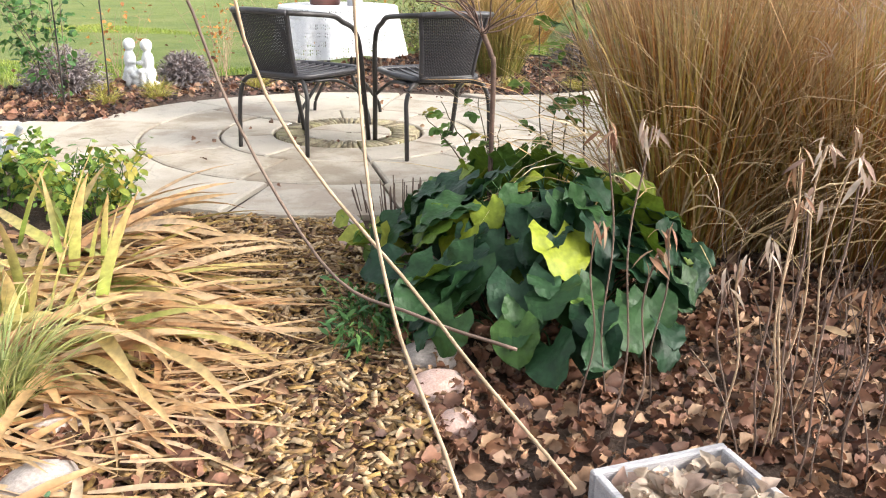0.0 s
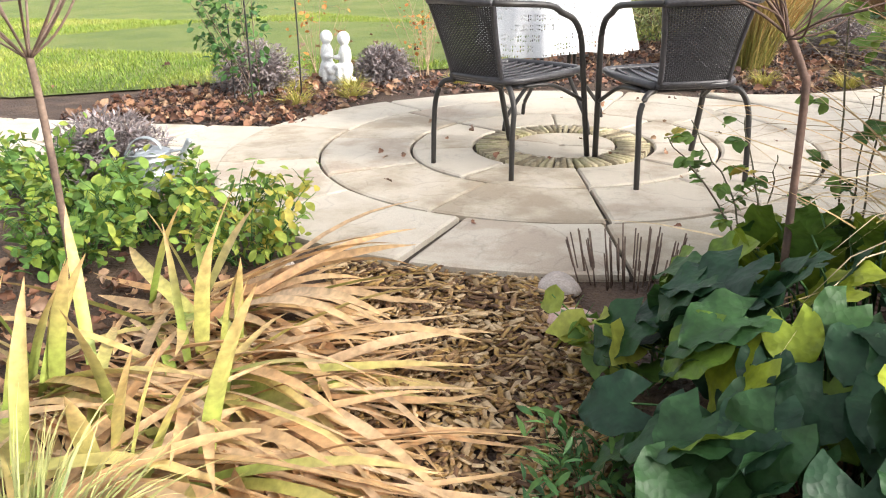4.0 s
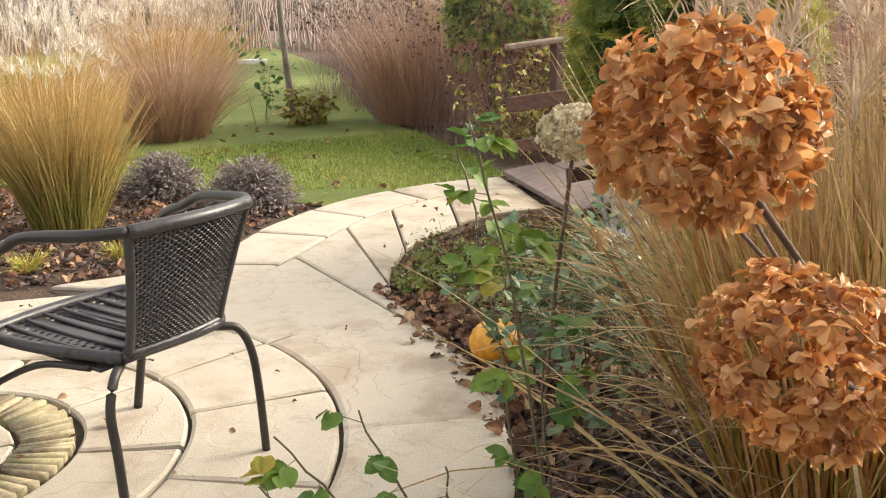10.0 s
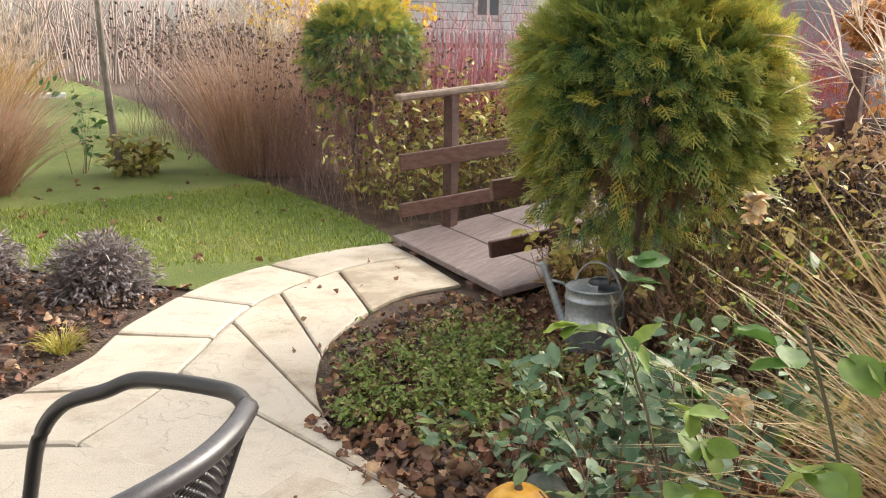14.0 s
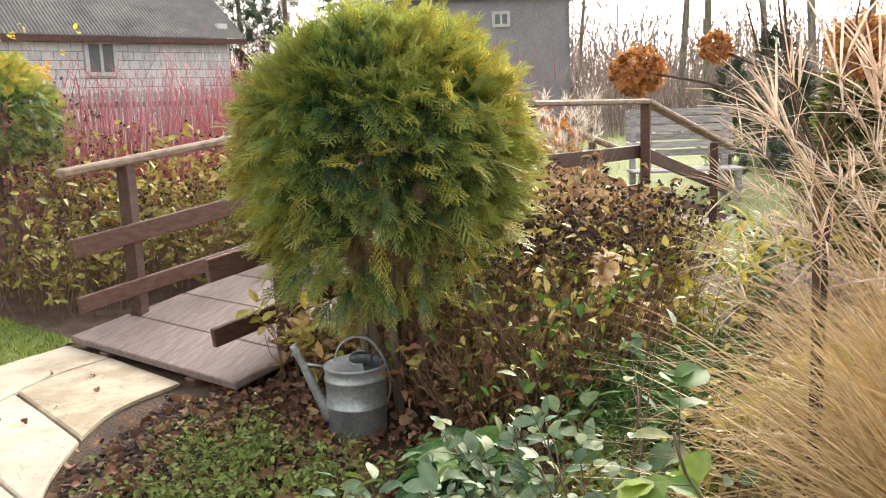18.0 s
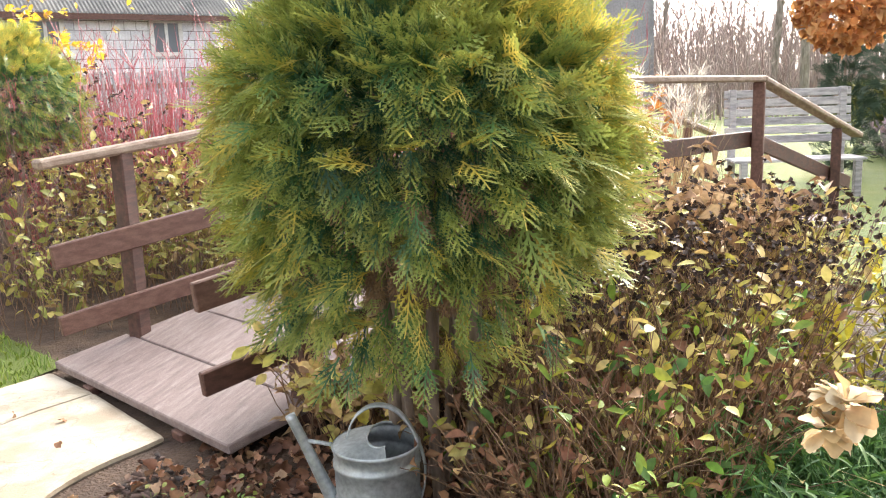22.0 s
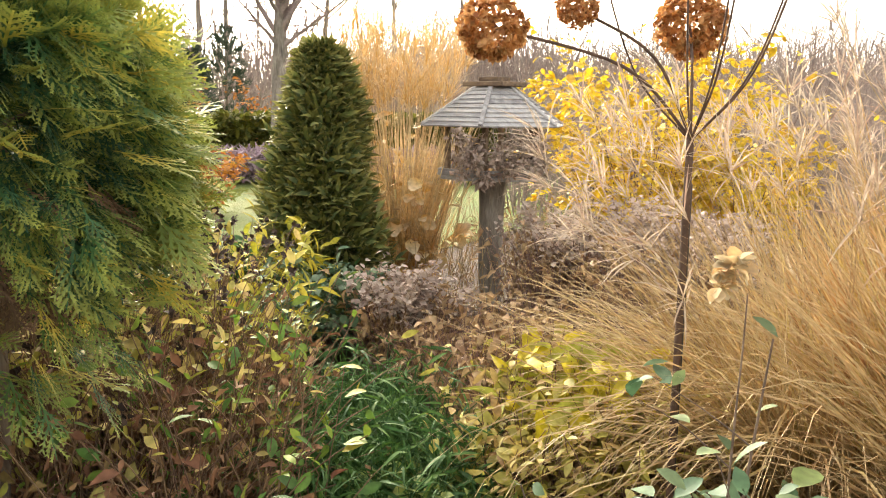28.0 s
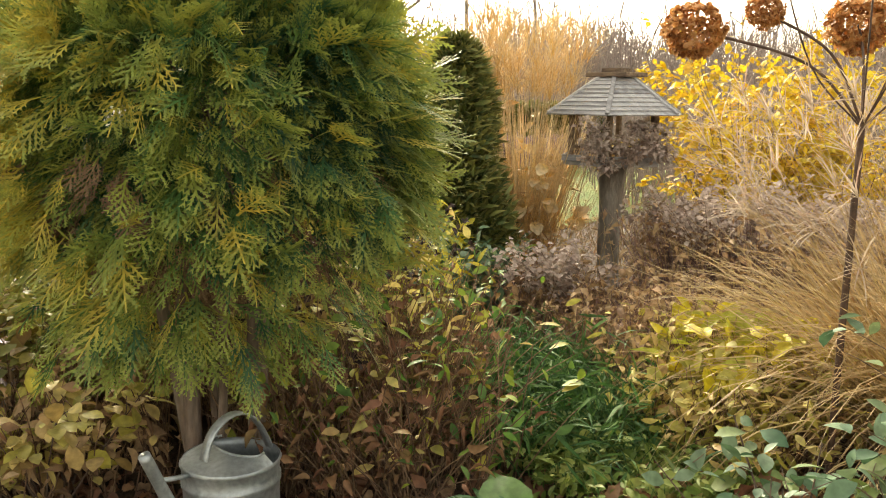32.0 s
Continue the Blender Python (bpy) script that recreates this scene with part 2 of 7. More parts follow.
def pipe(points, radius, sides=10, name="pipe", smooth_steps=6, radii=None):
    """A round bent tube through points, with capped ends, as a mesh. Corners are rounded by a spline."""
    pts = np.array(points, float)
    if smooth_steps > 1 and len(pts) > 2:
        ext = np.concatenate([[2 * pts[0] - pts[1]], pts, [2 * pts[-1] - pts[-2]]])
        out = []
        for i in range(len(pts) - 1):
            p0, p1, p2, p3 = ext[i : i + 4]
            for t in np.linspace(0, 1, smooth_steps, endpoint=False):
                out.append(0.5 * (2 * p1 + (p2 - p0) * t + (2 * p0 - 5 * p1 + 4 * p2 - p3) * t**2 + (3 * p1 - p0 - 3 * p2 + p3) * t**3))
        pts = np.array(out + [pts[-1]])
    heap = Heap()
    k = len(pts)
    rad = np.full((1, k), radius) if radii is None else np.interp(np.linspace(0, 1, k), np.linspace(0, 1, len(radii)), radii)[None]
    tubes(heap, pts[None], rad, np.array([0.5]), sides=sides)
    heap.f3.append(np.array([[0, i + 1, i] for i in range(1, sides - 1)]))
    e = (k - 1) * sides
    heap.f3.append(np.array([[e, e + i, e + i + 1] for i in range(1, sides - 1)]))
    return heap.mesh(name)


def pebble(rx, ry, rz, seed=0, rough=0.18, sub=3):
    """An uneven rounded stone standing on z = 0."""
    bm = bmesh.new()
    bmesh.ops.create_icosphere(bm, subdivisions=sub, radius=1)
    for v in bm.verts:
        d = 1 + rough * noise.noise(v.co * 1.3 + Vector((seed * 7.1, 0, 0))) + 0.3 * rough * noise.noise(v.co * 4 + Vector((0, seed * 3.3, 0)))
        v.co = Vector((v.co.x * rx * d, v.co.y * ry * d, v.co.z * rz * d + rz * 0.75))
    for f in bm.faces:
        f.smooth = True
    return bm

# ---- materials ----


def material(name, rough=0.7, metal=0.0):
    m = bpy.data.materials.new(name)
    m.use_nodes = True
    b = m.node_tree.nodes["Principled BSDF"]
    b.inputs["Roughness"].default_value, b.inputs["Metallic"].default_value = rough, metal
    return m, m.node_tree.nodes, m.node_tree.links, b


def ramp(nodes, stops, interp="LINEAR"):
    r = nodes.new("ShaderNodeValToRGB")
    r.color_ramp.interpolation = interp
    while len(r.color_ramp.elements) < len(stops):
        r.color_ramp.elements.new(0.5)
    for e, (at, colour) in zip(r.color_ramp.elements, stops):
        e.position, e.color = at, (*colour, 1)
    return r


def evenly(colours):
    return [(i / max(1, len(colours) - 1), c) for i, c in enumerate(colours)]


def plant(name, colours, tips=None, tip_from=0.55, rough=0.6, glow=0.25, vein=0.0):
    """Leaves and stems: colours over the piece's own tone, tips towards the piece's end, with a little light through them."""
    m, n, k, b = material(name, rough)
    tone = n.new("ShaderNodeAttribute")
    tone.attribute_name = "tone"
    along = n.new("ShaderNodeAttribute")
    along.attribute_name = "along"
    r = ramp(n, evenly(colours))
    k.new(tone.outputs["Fac"], r.inputs[0])
    colour = r.outputs[0]
    coord = n.new("ShaderNodeTexCoord")
    spots = n.new("ShaderNodeTexNoise")
    spots.inputs["Scale"].default_value, spots.inputs["Detail"].default_value = 38, 3
    k.new(coord.outputs["Object"], spots.inputs["Vector"])
    if tips:
        fade = n.new("ShaderNodeMapRange")
        fade.inputs["From Min"].default_value, fade.inputs["From Max"].default_value = tip_from, 1.0
        k.new(along.outputs["Fac"], fade.inputs["Value"])
        mix = n.new("ShaderNodeMix")
        mix.data_type = "RGBA"
        k.new(fade.outputs[0], mix.inputs["Factor"])
        k.new(colour, mix.inputs["A"])
        mix.inputs["B"].default_value = (*tips, 1)
        colour = mix.outputs["Result"]
    shade = n.new("ShaderNodeHueSaturation")
    vary = n.new("ShaderNodeMapRange")
    vary.inputs["From Min"].default_value, vary.inputs["From Max"].default_value = 0.3, 0.7
    vary.inputs["To Min"].default_value, vary.inputs["To Max"].default_value = 0.72, 1.25
    k.new(spots.outputs["Fac"], vary.inputs["Value"])
    k.new(vary.outputs[0], shade.inputs["Value"])
    k.new(colour, shade.inputs["Color"])
    k.new(shade.outputs[0], b.inputs["Base Color"])
    if vein:
        bump = n.new("ShaderNodeBump")
        bump.inputs["Strength"].default_value, bump.inputs["Distance"].default_value = vein, 0.004
        wave = n.new("ShaderNodeTexVoronoi")
        wave.inputs["Scale"].default_value = 60
        k.new(coord.outputs["Object"], wave.inputs["Vector"])
        k.new(wave.outputs["Distance"], bump.inputs["Height"])
        k.new(bump.outputs[0], b.inputs["Normal"])
    if glow:
        t = n.new("ShaderNodeBsdfTranslucent")
        k.new(shade.outputs[0], t.inputs["Color"])
        mixed = n.new("ShaderNodeMixShader")
        mixed.inputs[0].default_value = glow
        k.new(b.outputs[0], mixed.inputs[1])
        k.new(t.outputs[0], mixed.inputs[2])
        k.new(mixed.outputs[0], n["Material Output"].inputs["Surface"])
    return m


def surface(name, colours, scale=8.0, fine=90.0, rough=0.7, bump=0.3, depth=0.004, metal=0.0, stretch=(1, 1, 1), space="Object", per_object=0.0, per_island=0.0, rough_var=0.15, grain=0.2, ledges=0.0):
    """A stained, grainy surface: colours over broad noise, fine grain over that, with relief."""
    m, n, k, b = material(name, rough, metal)
    coord = n.new("ShaderNodeTexCoord")
    mapping = n.new("ShaderNodeMapping")
    mapping.inputs["Scale"].default_value = stretch
    k.new(coord.outputs[space], mapping.inputs["Vector"])
    broad = n.new("ShaderNodeTexNoise")
    broad.inputs["Scale"].default_value, broad.inputs["Detail"].default_value, broad.inputs["Roughness"].default_value = scale, 6, 0.6
    small = n.new("ShaderNodeTexNoise")
    small.inputs["Scale"].default_value, small.inputs["Detail"].default_value = fine, 4
    for t in (broad, small):
        k.new(mapping.outputs[0], t.inputs["Vector"])
    spread = n.new("ShaderNodeMapRange")
    spread.inputs["From Min"].default_value, spread.inputs["From Max"].default_value = 0.28, 0.72
    r = ramp(n, evenly(colours))
    value = broad.outputs["Fac"]
    if per_object or per_island:
        info = n.new("ShaderNodeObjectInfo") if per_object else n.new("ShaderNodeNewGeometry")
        add = n.new("ShaderNodeMath")
        add.operation = "MULTIPLY_ADD"
        k.new(info.outputs["Random" if per_object else "Random Per Island"], add.inputs[0])
        add.inputs[1].default_value = per_object or per_island
        k.new(value, add.inputs[2])
        shift = n.new("ShaderNodeMath")
        shift.operation = "SUBTRACT"
        k.new(add.outputs[0], shift.inputs[0])
        shift.inputs[1].default_value = (per_object or per_island) / 2
        value = shift.outputs[0]
    k.new(value, spread.inputs["Value"])
    k.new(spread.outputs[0], r.inputs[0])
    hsv = n.new("ShaderNodeHueSaturation")
    vary = n.new("ShaderNodeMapRange")
    vary.inputs["From Min"].default_value, vary.inputs["From Max"].default_value = 0.3, 0.7
    vary.inputs["To Min"].default_value, vary.inputs["To Max"].default_value = 1 - grain, 1 + grain
    k.new(small.outputs["Fac"], vary.inputs["Value"])
    k.new(vary.outputs[0], hsv.inputs["Value"])
    k.new(r.outputs[0], hsv.inputs["Color"])
    k.new(hsv.outputs[0], b.inputs["Base Color"])
    ro = n.new("ShaderNodeMapRange")
    ro.inputs["To Min"].default_value, ro.inputs["To Max"].default_value = max(0, rough - rough_var), min(1, rough + rough_var)
    k.new(broad.outputs["Fac"], ro.inputs["Value"])
    k.new(ro.outputs[0], b.inputs["Roughness"])
    if bump:
        bp = n.new("ShaderNodeBump")
        bp.inputs["Strength"].default_value, bp.inputs["Distance"].default_value = bump, depth
        add = n.new("ShaderNodeMath")
        add.operation = "ADD"
        k.new(broad.outputs["Fac"], add.inputs[0])
        k.new(small.outputs["Fac"], add.inputs[1])
        height = add.outputs[0]
        if ledges:
            # split faces of bedded stone: flat terraces with small broken edges
            bedding = n.new("ShaderNodeTexNoise")
            bedding.inputs["Scale"].default_value, bedding.inputs["Detail"].default_value = 1.7, 5
            k.new(mapping.outputs[0], bedding.inputs["Vector"])
            terrace = ramp(n, [(x, (h, h, h)) for x, h in ((0.0, 0), (0.405, 0), (0.41, 0.25), (0.475, 0.28), (0.48, 0.5), (0.575, 0.52), (0.58, 0.75), (1.0, 0.8))])
            k.new(bedding.outputs["Fac"], terrace.inputs[0])
            rims = ramp(n, [(x, (c, c, c)) for x, c in ((0.0, 1), (0.398, 1), (0.409, 0.72), (0.416, 1), (0.47, 1), (0.48, 0.62), (0.486, 1), (0.60, 0.96))])
            k.new(bedding.outputs["Fac"], rims.inputs[0])
            worn = n.new("ShaderNodeMix")
            worn.data_type, worn.blend_type = "RGBA", "MULTIPLY"
            worn.inputs["Factor"].default_value = 0.4
            k.new(hsv.outputs[0], worn.inputs["A"])
            k.new(rims.outputs[0], worn.inputs["B"])
            k.new(worn.outputs["Result"], b.inputs["Base Color"])
            plus = n.new("ShaderNodeMath")
            plus.operation = "MULTIPLY_ADD"
            k.new(terrace.outputs[0], plus.inputs[0])
            plus.inputs[1].default_value = ledges
            k.new(height, plus.inputs[2])
            height = plus.outputs[0]
        k.new(height, bp.inputs["Height"])
        k.new(bp.outputs[0], b.inputs["Normal"])
    return m


M_SOIL = surface("soil", [(0.035, 0.022, 0.016), (0.075, 0.045, 0.03), (0.13, 0.085, 0.055)], 5, 60, 0.95, 1.0, 0.02, space="Object")
M_LAWN = surface("lawn", [(0.08, 0.12, 0.018), (0.13, 0.17, 0.032), (0.19, 0.20, 0.06)], 1.2, 130, 0.9, 0.8, 0.02)
M_SLAB = surface("sandstone", [(0.34, 0.275, 0.20), (0.47, 0.405, 0.315), (0.54, 0.48, 0.395), (0.51, 0.455, 0.37), (0.41, 0.335, 0.26)], 2.4, 170, 0.8, 0.6, 0.004, per_object=0.35, grain=0.11, ledges=3.0)
M_JOINT = surface("joint_earth", [(0.03, 0.022, 0.016), (0.07, 0.05, 0.035)], 20, 120, 0.95, 0.6, 0.006)
M_COBBLE = surface("edge_stones", [(0.20, 0.16, 0.10), (0.42, 0.36, 0.24), (0.30, 0.27, 0.14)], 9, 80, 0.85, 0.5, 0.006, per_island=0.5)
M_CHIP = surface("bark_chip", [(0.11, 0.055, 0.025), (0.25, 0.14, 0.045), (0.37, 0.235, 0.075), (0.21, 0.115, 0.055), (0.36, 0.23, 0.10), (0.46, 0.33, 0.19)], 6, 120, 0.85, 0.5, 0.003, per_island=0.7)
M_DARKCHIP = surface("dark_mulch", [(0.03, 0.02, 0.018), (0.09, 0.055, 0.045), (0.17, 0.11, 0.09)], 6, 120, 0.9, 0.5, 0.003, per_island=0.8)
M_STONE = surface("fieldstone", [(0.22, 0.20, 0.18), (0.40, 0.34, 0.30), (0.5, 0.42, 0.38)], 9, 120, 0.85, 0.5, 0.004, per_object=0.5)
M_PINKSTONE = surface("pink_granite", [(0.34, 0.20, 0.16), (0.52, 0.36, 0.30), (0.45, 0.38, 0.36)], 14, 160, 0.8, 0.4, 0.003)
M_STATUE = surface("painted_concrete", [(0.45, 0.46, 0.44), (0.72, 0.73, 0.72), (0.8, 0.8, 0.79)], 14, 140, 0.8, 0.5, 0.004)
M_STEEL = surface("brown_powder_coat", [(0.018, 0.017, 0.017), (0.035, 0.03, 0.027)], 12, 220, 0.42, 0.1, 0.001)
M_RATTAN = surface("dark_plastic_rattan", [(0.02, 0.019, 0.022), (0.05, 0.047, 0.052), (0.028, 0.026, 0.03)], 30, 260, 0.38, 0.3, 0.001)
M_LACE = surface("white_lace", [(0.74, 0.75, 0.77), (0.84, 0.84, 0.85)], 40, 300, 0.9, 0.4, 0.002)
M_TERRACOTTA = surface("glazed_clay", [(0.06, 0.02, 0.015), (0.12, 0.04, 0.028)], 12, 120, 0.35, 0.15, 0.002)
M_CUP = surface("grey_stoneware", [(0.26, 0.27, 0.30), (0.36, 0.37, 0.40)], 14, 160, 0.45, 0.15, 0.002)
M_DECK = surface("weathered_deck", [(0.14, 0.10, 0.095), (0.22, 0.165, 0.155), (0.30, 0.24, 0.225)], 4, 60, 0.65, 0.5, 0.004, stretch=(1, 8, 8), per_object=0.2)
M_RAIL = surface("brown_stained_wood", [(0.05, 0.022, 0.018), (0.10, 0.045, 0.035), (0.15, 0.08, 0.06)], 6, 80, 0.6, 0.4, 0.003, stretch=(1, 6, 6), per_object=0.25)
M_RAILTOP = surface("bleached_handrail", [(0.12, 0.07, 0.05), (0.24, 0.17, 0.13), (0.34, 0.27, 0.22)], 5, 80, 0.7, 0.5, 0.004, stretch=(1, 6, 6))
M_ZINC = surface("galvanised_zinc", [(0.26, 0.28, 0.30), (0.38, 0.41, 0.43), (0.48, 0.51, 0.53)], 9, 60, 0.45, 0.12, 0.002, metal=0.65)
M_PUMPKIN = surface("pumpkin_skin", [(0.62, 0.22, 0.02), (0.72, 0.36, 0.04), (0.75, 0.58, 0.20)], 3, 30, 0.45, 0.2, 0.003)
M_GREYWOOD = surface("silvered_wood", [(0.22, 0.21, 0.22), (0.38, 0.37, 0.38), (0.52, 0.50, 0.50)], 6, 70, 0.8, 0.6, 0.004, stretch=(1, 5, 5), per_object=0.3)
M_OLDWOOD = surface("brown_old_wood", [(0.10, 0.065, 0.045), (0.22, 0.15, 0.10), (0.32, 0.24, 0.17)], 6, 70, 0.8, 0.6, 0.004, stretch=(1, 5, 5), per_object=0.3)
M_BARK = surface("grey_bark", [(0.10, 0.085, 0.07), (0.22, 0.19, 0.16), (0.36, 0.32, 0.28)], 12, 60, 0.9, 1.0, 0.012, stretch=(1, 1, 0.25))
M_THUJABARK = surface("thuja_bark", [(0.09, 0.06, 0.045), (0.19, 0.14, 0.11), (0.28, 0.22, 0.18)], 20, 90, 0.9, 0.8, 0.006, stretch=(1, 1, 0.2))
M_TWIG = surface("brown_twig", [(0.07, 0.045, 0.035), (0.15, 0.10, 0.075), (0.22, 0.16, 0.12)], 14, 90, 0.8, 0.3, 0.002)
M_DARKTWIG = surface("dark_brown_bark", [(0.05, 0.03, 0.024), (0.10, 0.06, 0.045), (0.16, 0.10, 0.075)], 14, 90, 0.85, 0.5, 0.003)
M_PALETWIG = surface("tan_twig", [(0.28, 0.19, 0.11), (0.45, 0.33, 0.22)], 14, 90, 0.8, 0.3, 0.002)
M_BLOCKWALL = surface("white_block", [(0.50, 0.52, 0.56), (0.62, 0.64, 0.67), (0.68, 0.70, 0.72)], 2, 30, 0.9, 0.4, 0.01, per_object=0.3)
M_ROOFSHEET = surface("grey_roof_sheet", [(0.10, 0.10, 0.10), (0.17, 0.165, 0.16), (0.23, 0.22, 0.21)], 1.5, 20, 0.85, 0.4, 0.01)
M_GREYWALL = surface("grey_render", [(0.24, 0.24, 0.26), (0.33, 0.32, 0.34)], 1.5, 20, 0.9, 0.3, 0.01)
M_FRAME = surface("old_white_frame", [(0.45, 0.45, 0.44), (0.62, 0.62, 0.60)], 8, 60, 0.6, 0.2, 0.002)
M_PANE, _n, _k, _b = material("window_pane", 0.08)
_b.inputs["Base Color"].default_value = (0.14, 0.16, 0.18, 1)

P_MISC = plant("miscanthus_brown", [(0.22, 0.09, 0.03), (0.42, 0.22, 0.07), (0.34, 0.13, 0.04), (0.58, 0.40, 0.19), (0.40, 0.31, 0.05), (0.46, 0.20, 0.05), (0.25, 0.24, 0.05)], tips=(0.55, 0.40, 0.22), tip_from=0.6)
P_PALEGRASS = plant("miscanthus_straw", [(0.34, 0.20, 0.08), (0.48, 0.33, 0.15), (0.26, 0.15, 0.06), (0.54, 0.42, 0.24), (0.40, 0.30, 0.09), (0.42, 0.22, 0.10)], tips=(0.52, 0.39, 0.23), tip_from=0.5)
P_PLUME = plant("seed_plume", [(0.46, 0.36, 0.27), (0.60, 0.50, 0.40), (0.42, 0.28, 0.22)], rough=0.9, glow=0.35)
P_WHITEPLUME = plant("white_plume", [(0.60, 0.55, 0.48), (0.78, 0.73, 0.66)], rough=0.9, glow=0.35)
P_GOLDGRASS = plant("gold_grass", [(0.60, 0.32, 0.08), (0.66, 0.42, 0.14), (0.55, 0.36, 0.14)], tips=(0.68, 0.56, 0.38), tip_from=0.2)
P_BIGLEAF = plant("big_dark_leaf", [(0.012, 0.036, 0.018), (0.018, 0.052, 0.022), (0.035, 0.085, 0.022), (0.13, 0.20, 0.02), (0.34, 0.36, 0.03)], rough=0.5, glow=0.12, vein=0.5)
P_BIGLEAF.node_tree.nodes["Principled BSDF"].inputs["Specular IOR Level"].default_value = 0.28
P_GREEN = plant("green_leaf", [(0.035, 0.10, 0.03), (0.06, 0.15, 0.035), (0.10, 0.20, 0.04)], rough=0.7, glow=0.2)
P_ROSE = plant("rose_leaf", [(0.06, 0.14, 0.03), (0.11, 0.21, 0.035), (0.22, 0.30, 0.04), (0.40, 0.32, 0.05)], rough=0.6, glow=0.25)
P_BLUEROSE = plant("bluish_rose_leaf", [(0.05, 0.11, 0.055), (0.09, 0.17, 0.085), (0.17, 0.24, 0.15), (0.16, 0.21, 0.05)], rough=0.58, glow=0.2)
P_YELLOW = plant("yellow_leaf", [(0.50, 0.42, 0.03), (0.62, 0.50, 0.05), (0.40, 0.38, 0.04), (0.34, 0.36, 0.06)], rough=0.55, glow=0.3)
P_GOLDLEAF = plant("golden_leaf", [(0.66, 0.45, 0.03), (0.74, 0.55, 0.05), (0.56, 0.42, 0.04), (0.60, 0.34, 0.04)], rough=0.55, glow=0.35)
P_OLIVE = plant("olive_leaf", [(0.16, 0.17, 0.04), (0.27, 0.27, 0.06), (0.36, 0.30, 0.08), (0.20, 0.11, 0.04)], rough=0.6, glow=0.25)
P_IRIS = plant("iris_blade", [(0.36, 0.17, 0.07), (0.52, 0.32, 0.16), (0.60, 0.44, 0.28), (0.44, 0.25, 0.12), (0.50, 0.46, 0.14), (0.24, 0.33, 0.06), (0.34, 0.40, 0.10)], tips=(0.55, 0.36, 0.17), tip_from=0.35, rough=0.5, glow=0.2)
P_SEDGE = plant("striped_sedge", [(0.16, 0.22, 0.05), (0.34, 0.36, 0.14), (0.24, 0.28, 0.07)], tips=(0.50, 0.42, 0.18), tip_from=0.5, rough=0.5)
P_TUFT = plant("yellow_tuft", [(0.36, 0.33, 0.05), (0.48, 0.40, 0.10), (0.28, 0.30, 0.06)], rough=0.6)
P_LAV = plant("lavender_grey", [(0.17, 0.145, 0.145), (0.26, 0.23, 0.235), (0.34, 0.29, 0.29), (0.20, 0.14, 0.11)], rough=0.8, glow=0.15)
P_DEADLEAF = plant("fallen_leaf", [(0.07, 0.03, 0.022), (0.15, 0.07, 0.04), (0.22, 0.10, 0.06), (0.30, 0.15, 0.08), (0.42, 0.27, 0.16), (0.14, 0.08, 0.06)], rough=0.7, glow=0.1)
P_BROWNHERB = plant("brown_stalks", [(0.13, 0.075, 0.05), (0.22, 0.13, 0.08), (0.31, 0.20, 0.12), (0.18, 0.10, 0.065)], rough=0.8, glow=0.12)
P_HYD = plant("dried_hydrangea", [(0.24, 0.08, 0.025), (0.42, 0.16, 0.045), (0.55, 0.25, 0.08), (0.48, 0.24, 0.10), (0.62, 0.36, 0.17)], tips=(0.58, 0.33, 0.13), tip_from=0.75, rough=0.6, glow=0.35)
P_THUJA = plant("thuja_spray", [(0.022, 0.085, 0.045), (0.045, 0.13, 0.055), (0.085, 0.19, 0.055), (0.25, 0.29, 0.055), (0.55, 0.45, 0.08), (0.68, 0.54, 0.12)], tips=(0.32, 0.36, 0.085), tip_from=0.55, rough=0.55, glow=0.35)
P_YEW = plant("yew_needle", [(0.07, 0.11, 0.04), (0.15, 0.18, 0.05), (0.26, 0.25, 0.07)], tips=(0.34, 0.30, 0.09), rough=0.6, glow=0.2)
P_DOGWOOD = plant("red_dogwood_stem", [(0.30, 0.05, 0.07), (0.46, 0.10, 0.13), (0.40, 0.13, 0.15)], rough=0.5, glow=0.0)
P_GREYPLUME = plant("grey_seedhead", [(0.38, 0.29, 0.25), (0.52, 0.43, 0.38), (0.30, 0.21, 0.17)], rough=0.9, glow=0.25)
P_GRASS = plant("lawn_blade", [(0.11, 0.19, 0.02), (0.20, 0.28, 0.035), (0.30, 0.34, 0.06), (0.42, 0.38, 0.12)], rough=0.6, glow=0.2)
P_HOSTA = plant("hosta_leaf", [(0.04, 0.13, 0.045), (0.07, 0.18, 0.05), (0.12, 0.24, 0.05)], rough=0.42, glow=0.2)
P_HERB = plant("low_green_herb", [(0.11, 0.18, 0.035), (0.19, 0.26, 0.055), (0.29, 0.31, 0.08)], rough=0.6, glow=0.2)
P_ORANGE = plant("orange_shrub", [(0.42, 0.14, 0.03), (0.52, 0.24, 0.05), (0.36, 0.12, 0.05)], rough=0.7)
P_TWIGS = plant("bare_twigs", [(0.20, 0.155, 0.14), (0.30, 0.24, 0.22), (0.25, 0.18, 0.165)], rough=0.85, glow=0.0)
P_FARWOOD = plant("far_wood", [(0.25, 0.20, 0.185), (0.36, 0.30, 0.27), (0.31, 0.23, 0.205)], rough=0.9, glow=0.0)
P_CONIFER = plant("far_conifer", [(0.025, 0.05, 0.03), (0.05, 0.08, 0.04)], rough=0.8, glow=0.0)
P_HEATHER = plant("heather_sprig", [(0.10, 0.075, 0.06), (0.20, 0.13, 0.12), (0.28, 0.17, 0.17)], rough=0.8)

# ---- ground, lawn, patio and paths ----


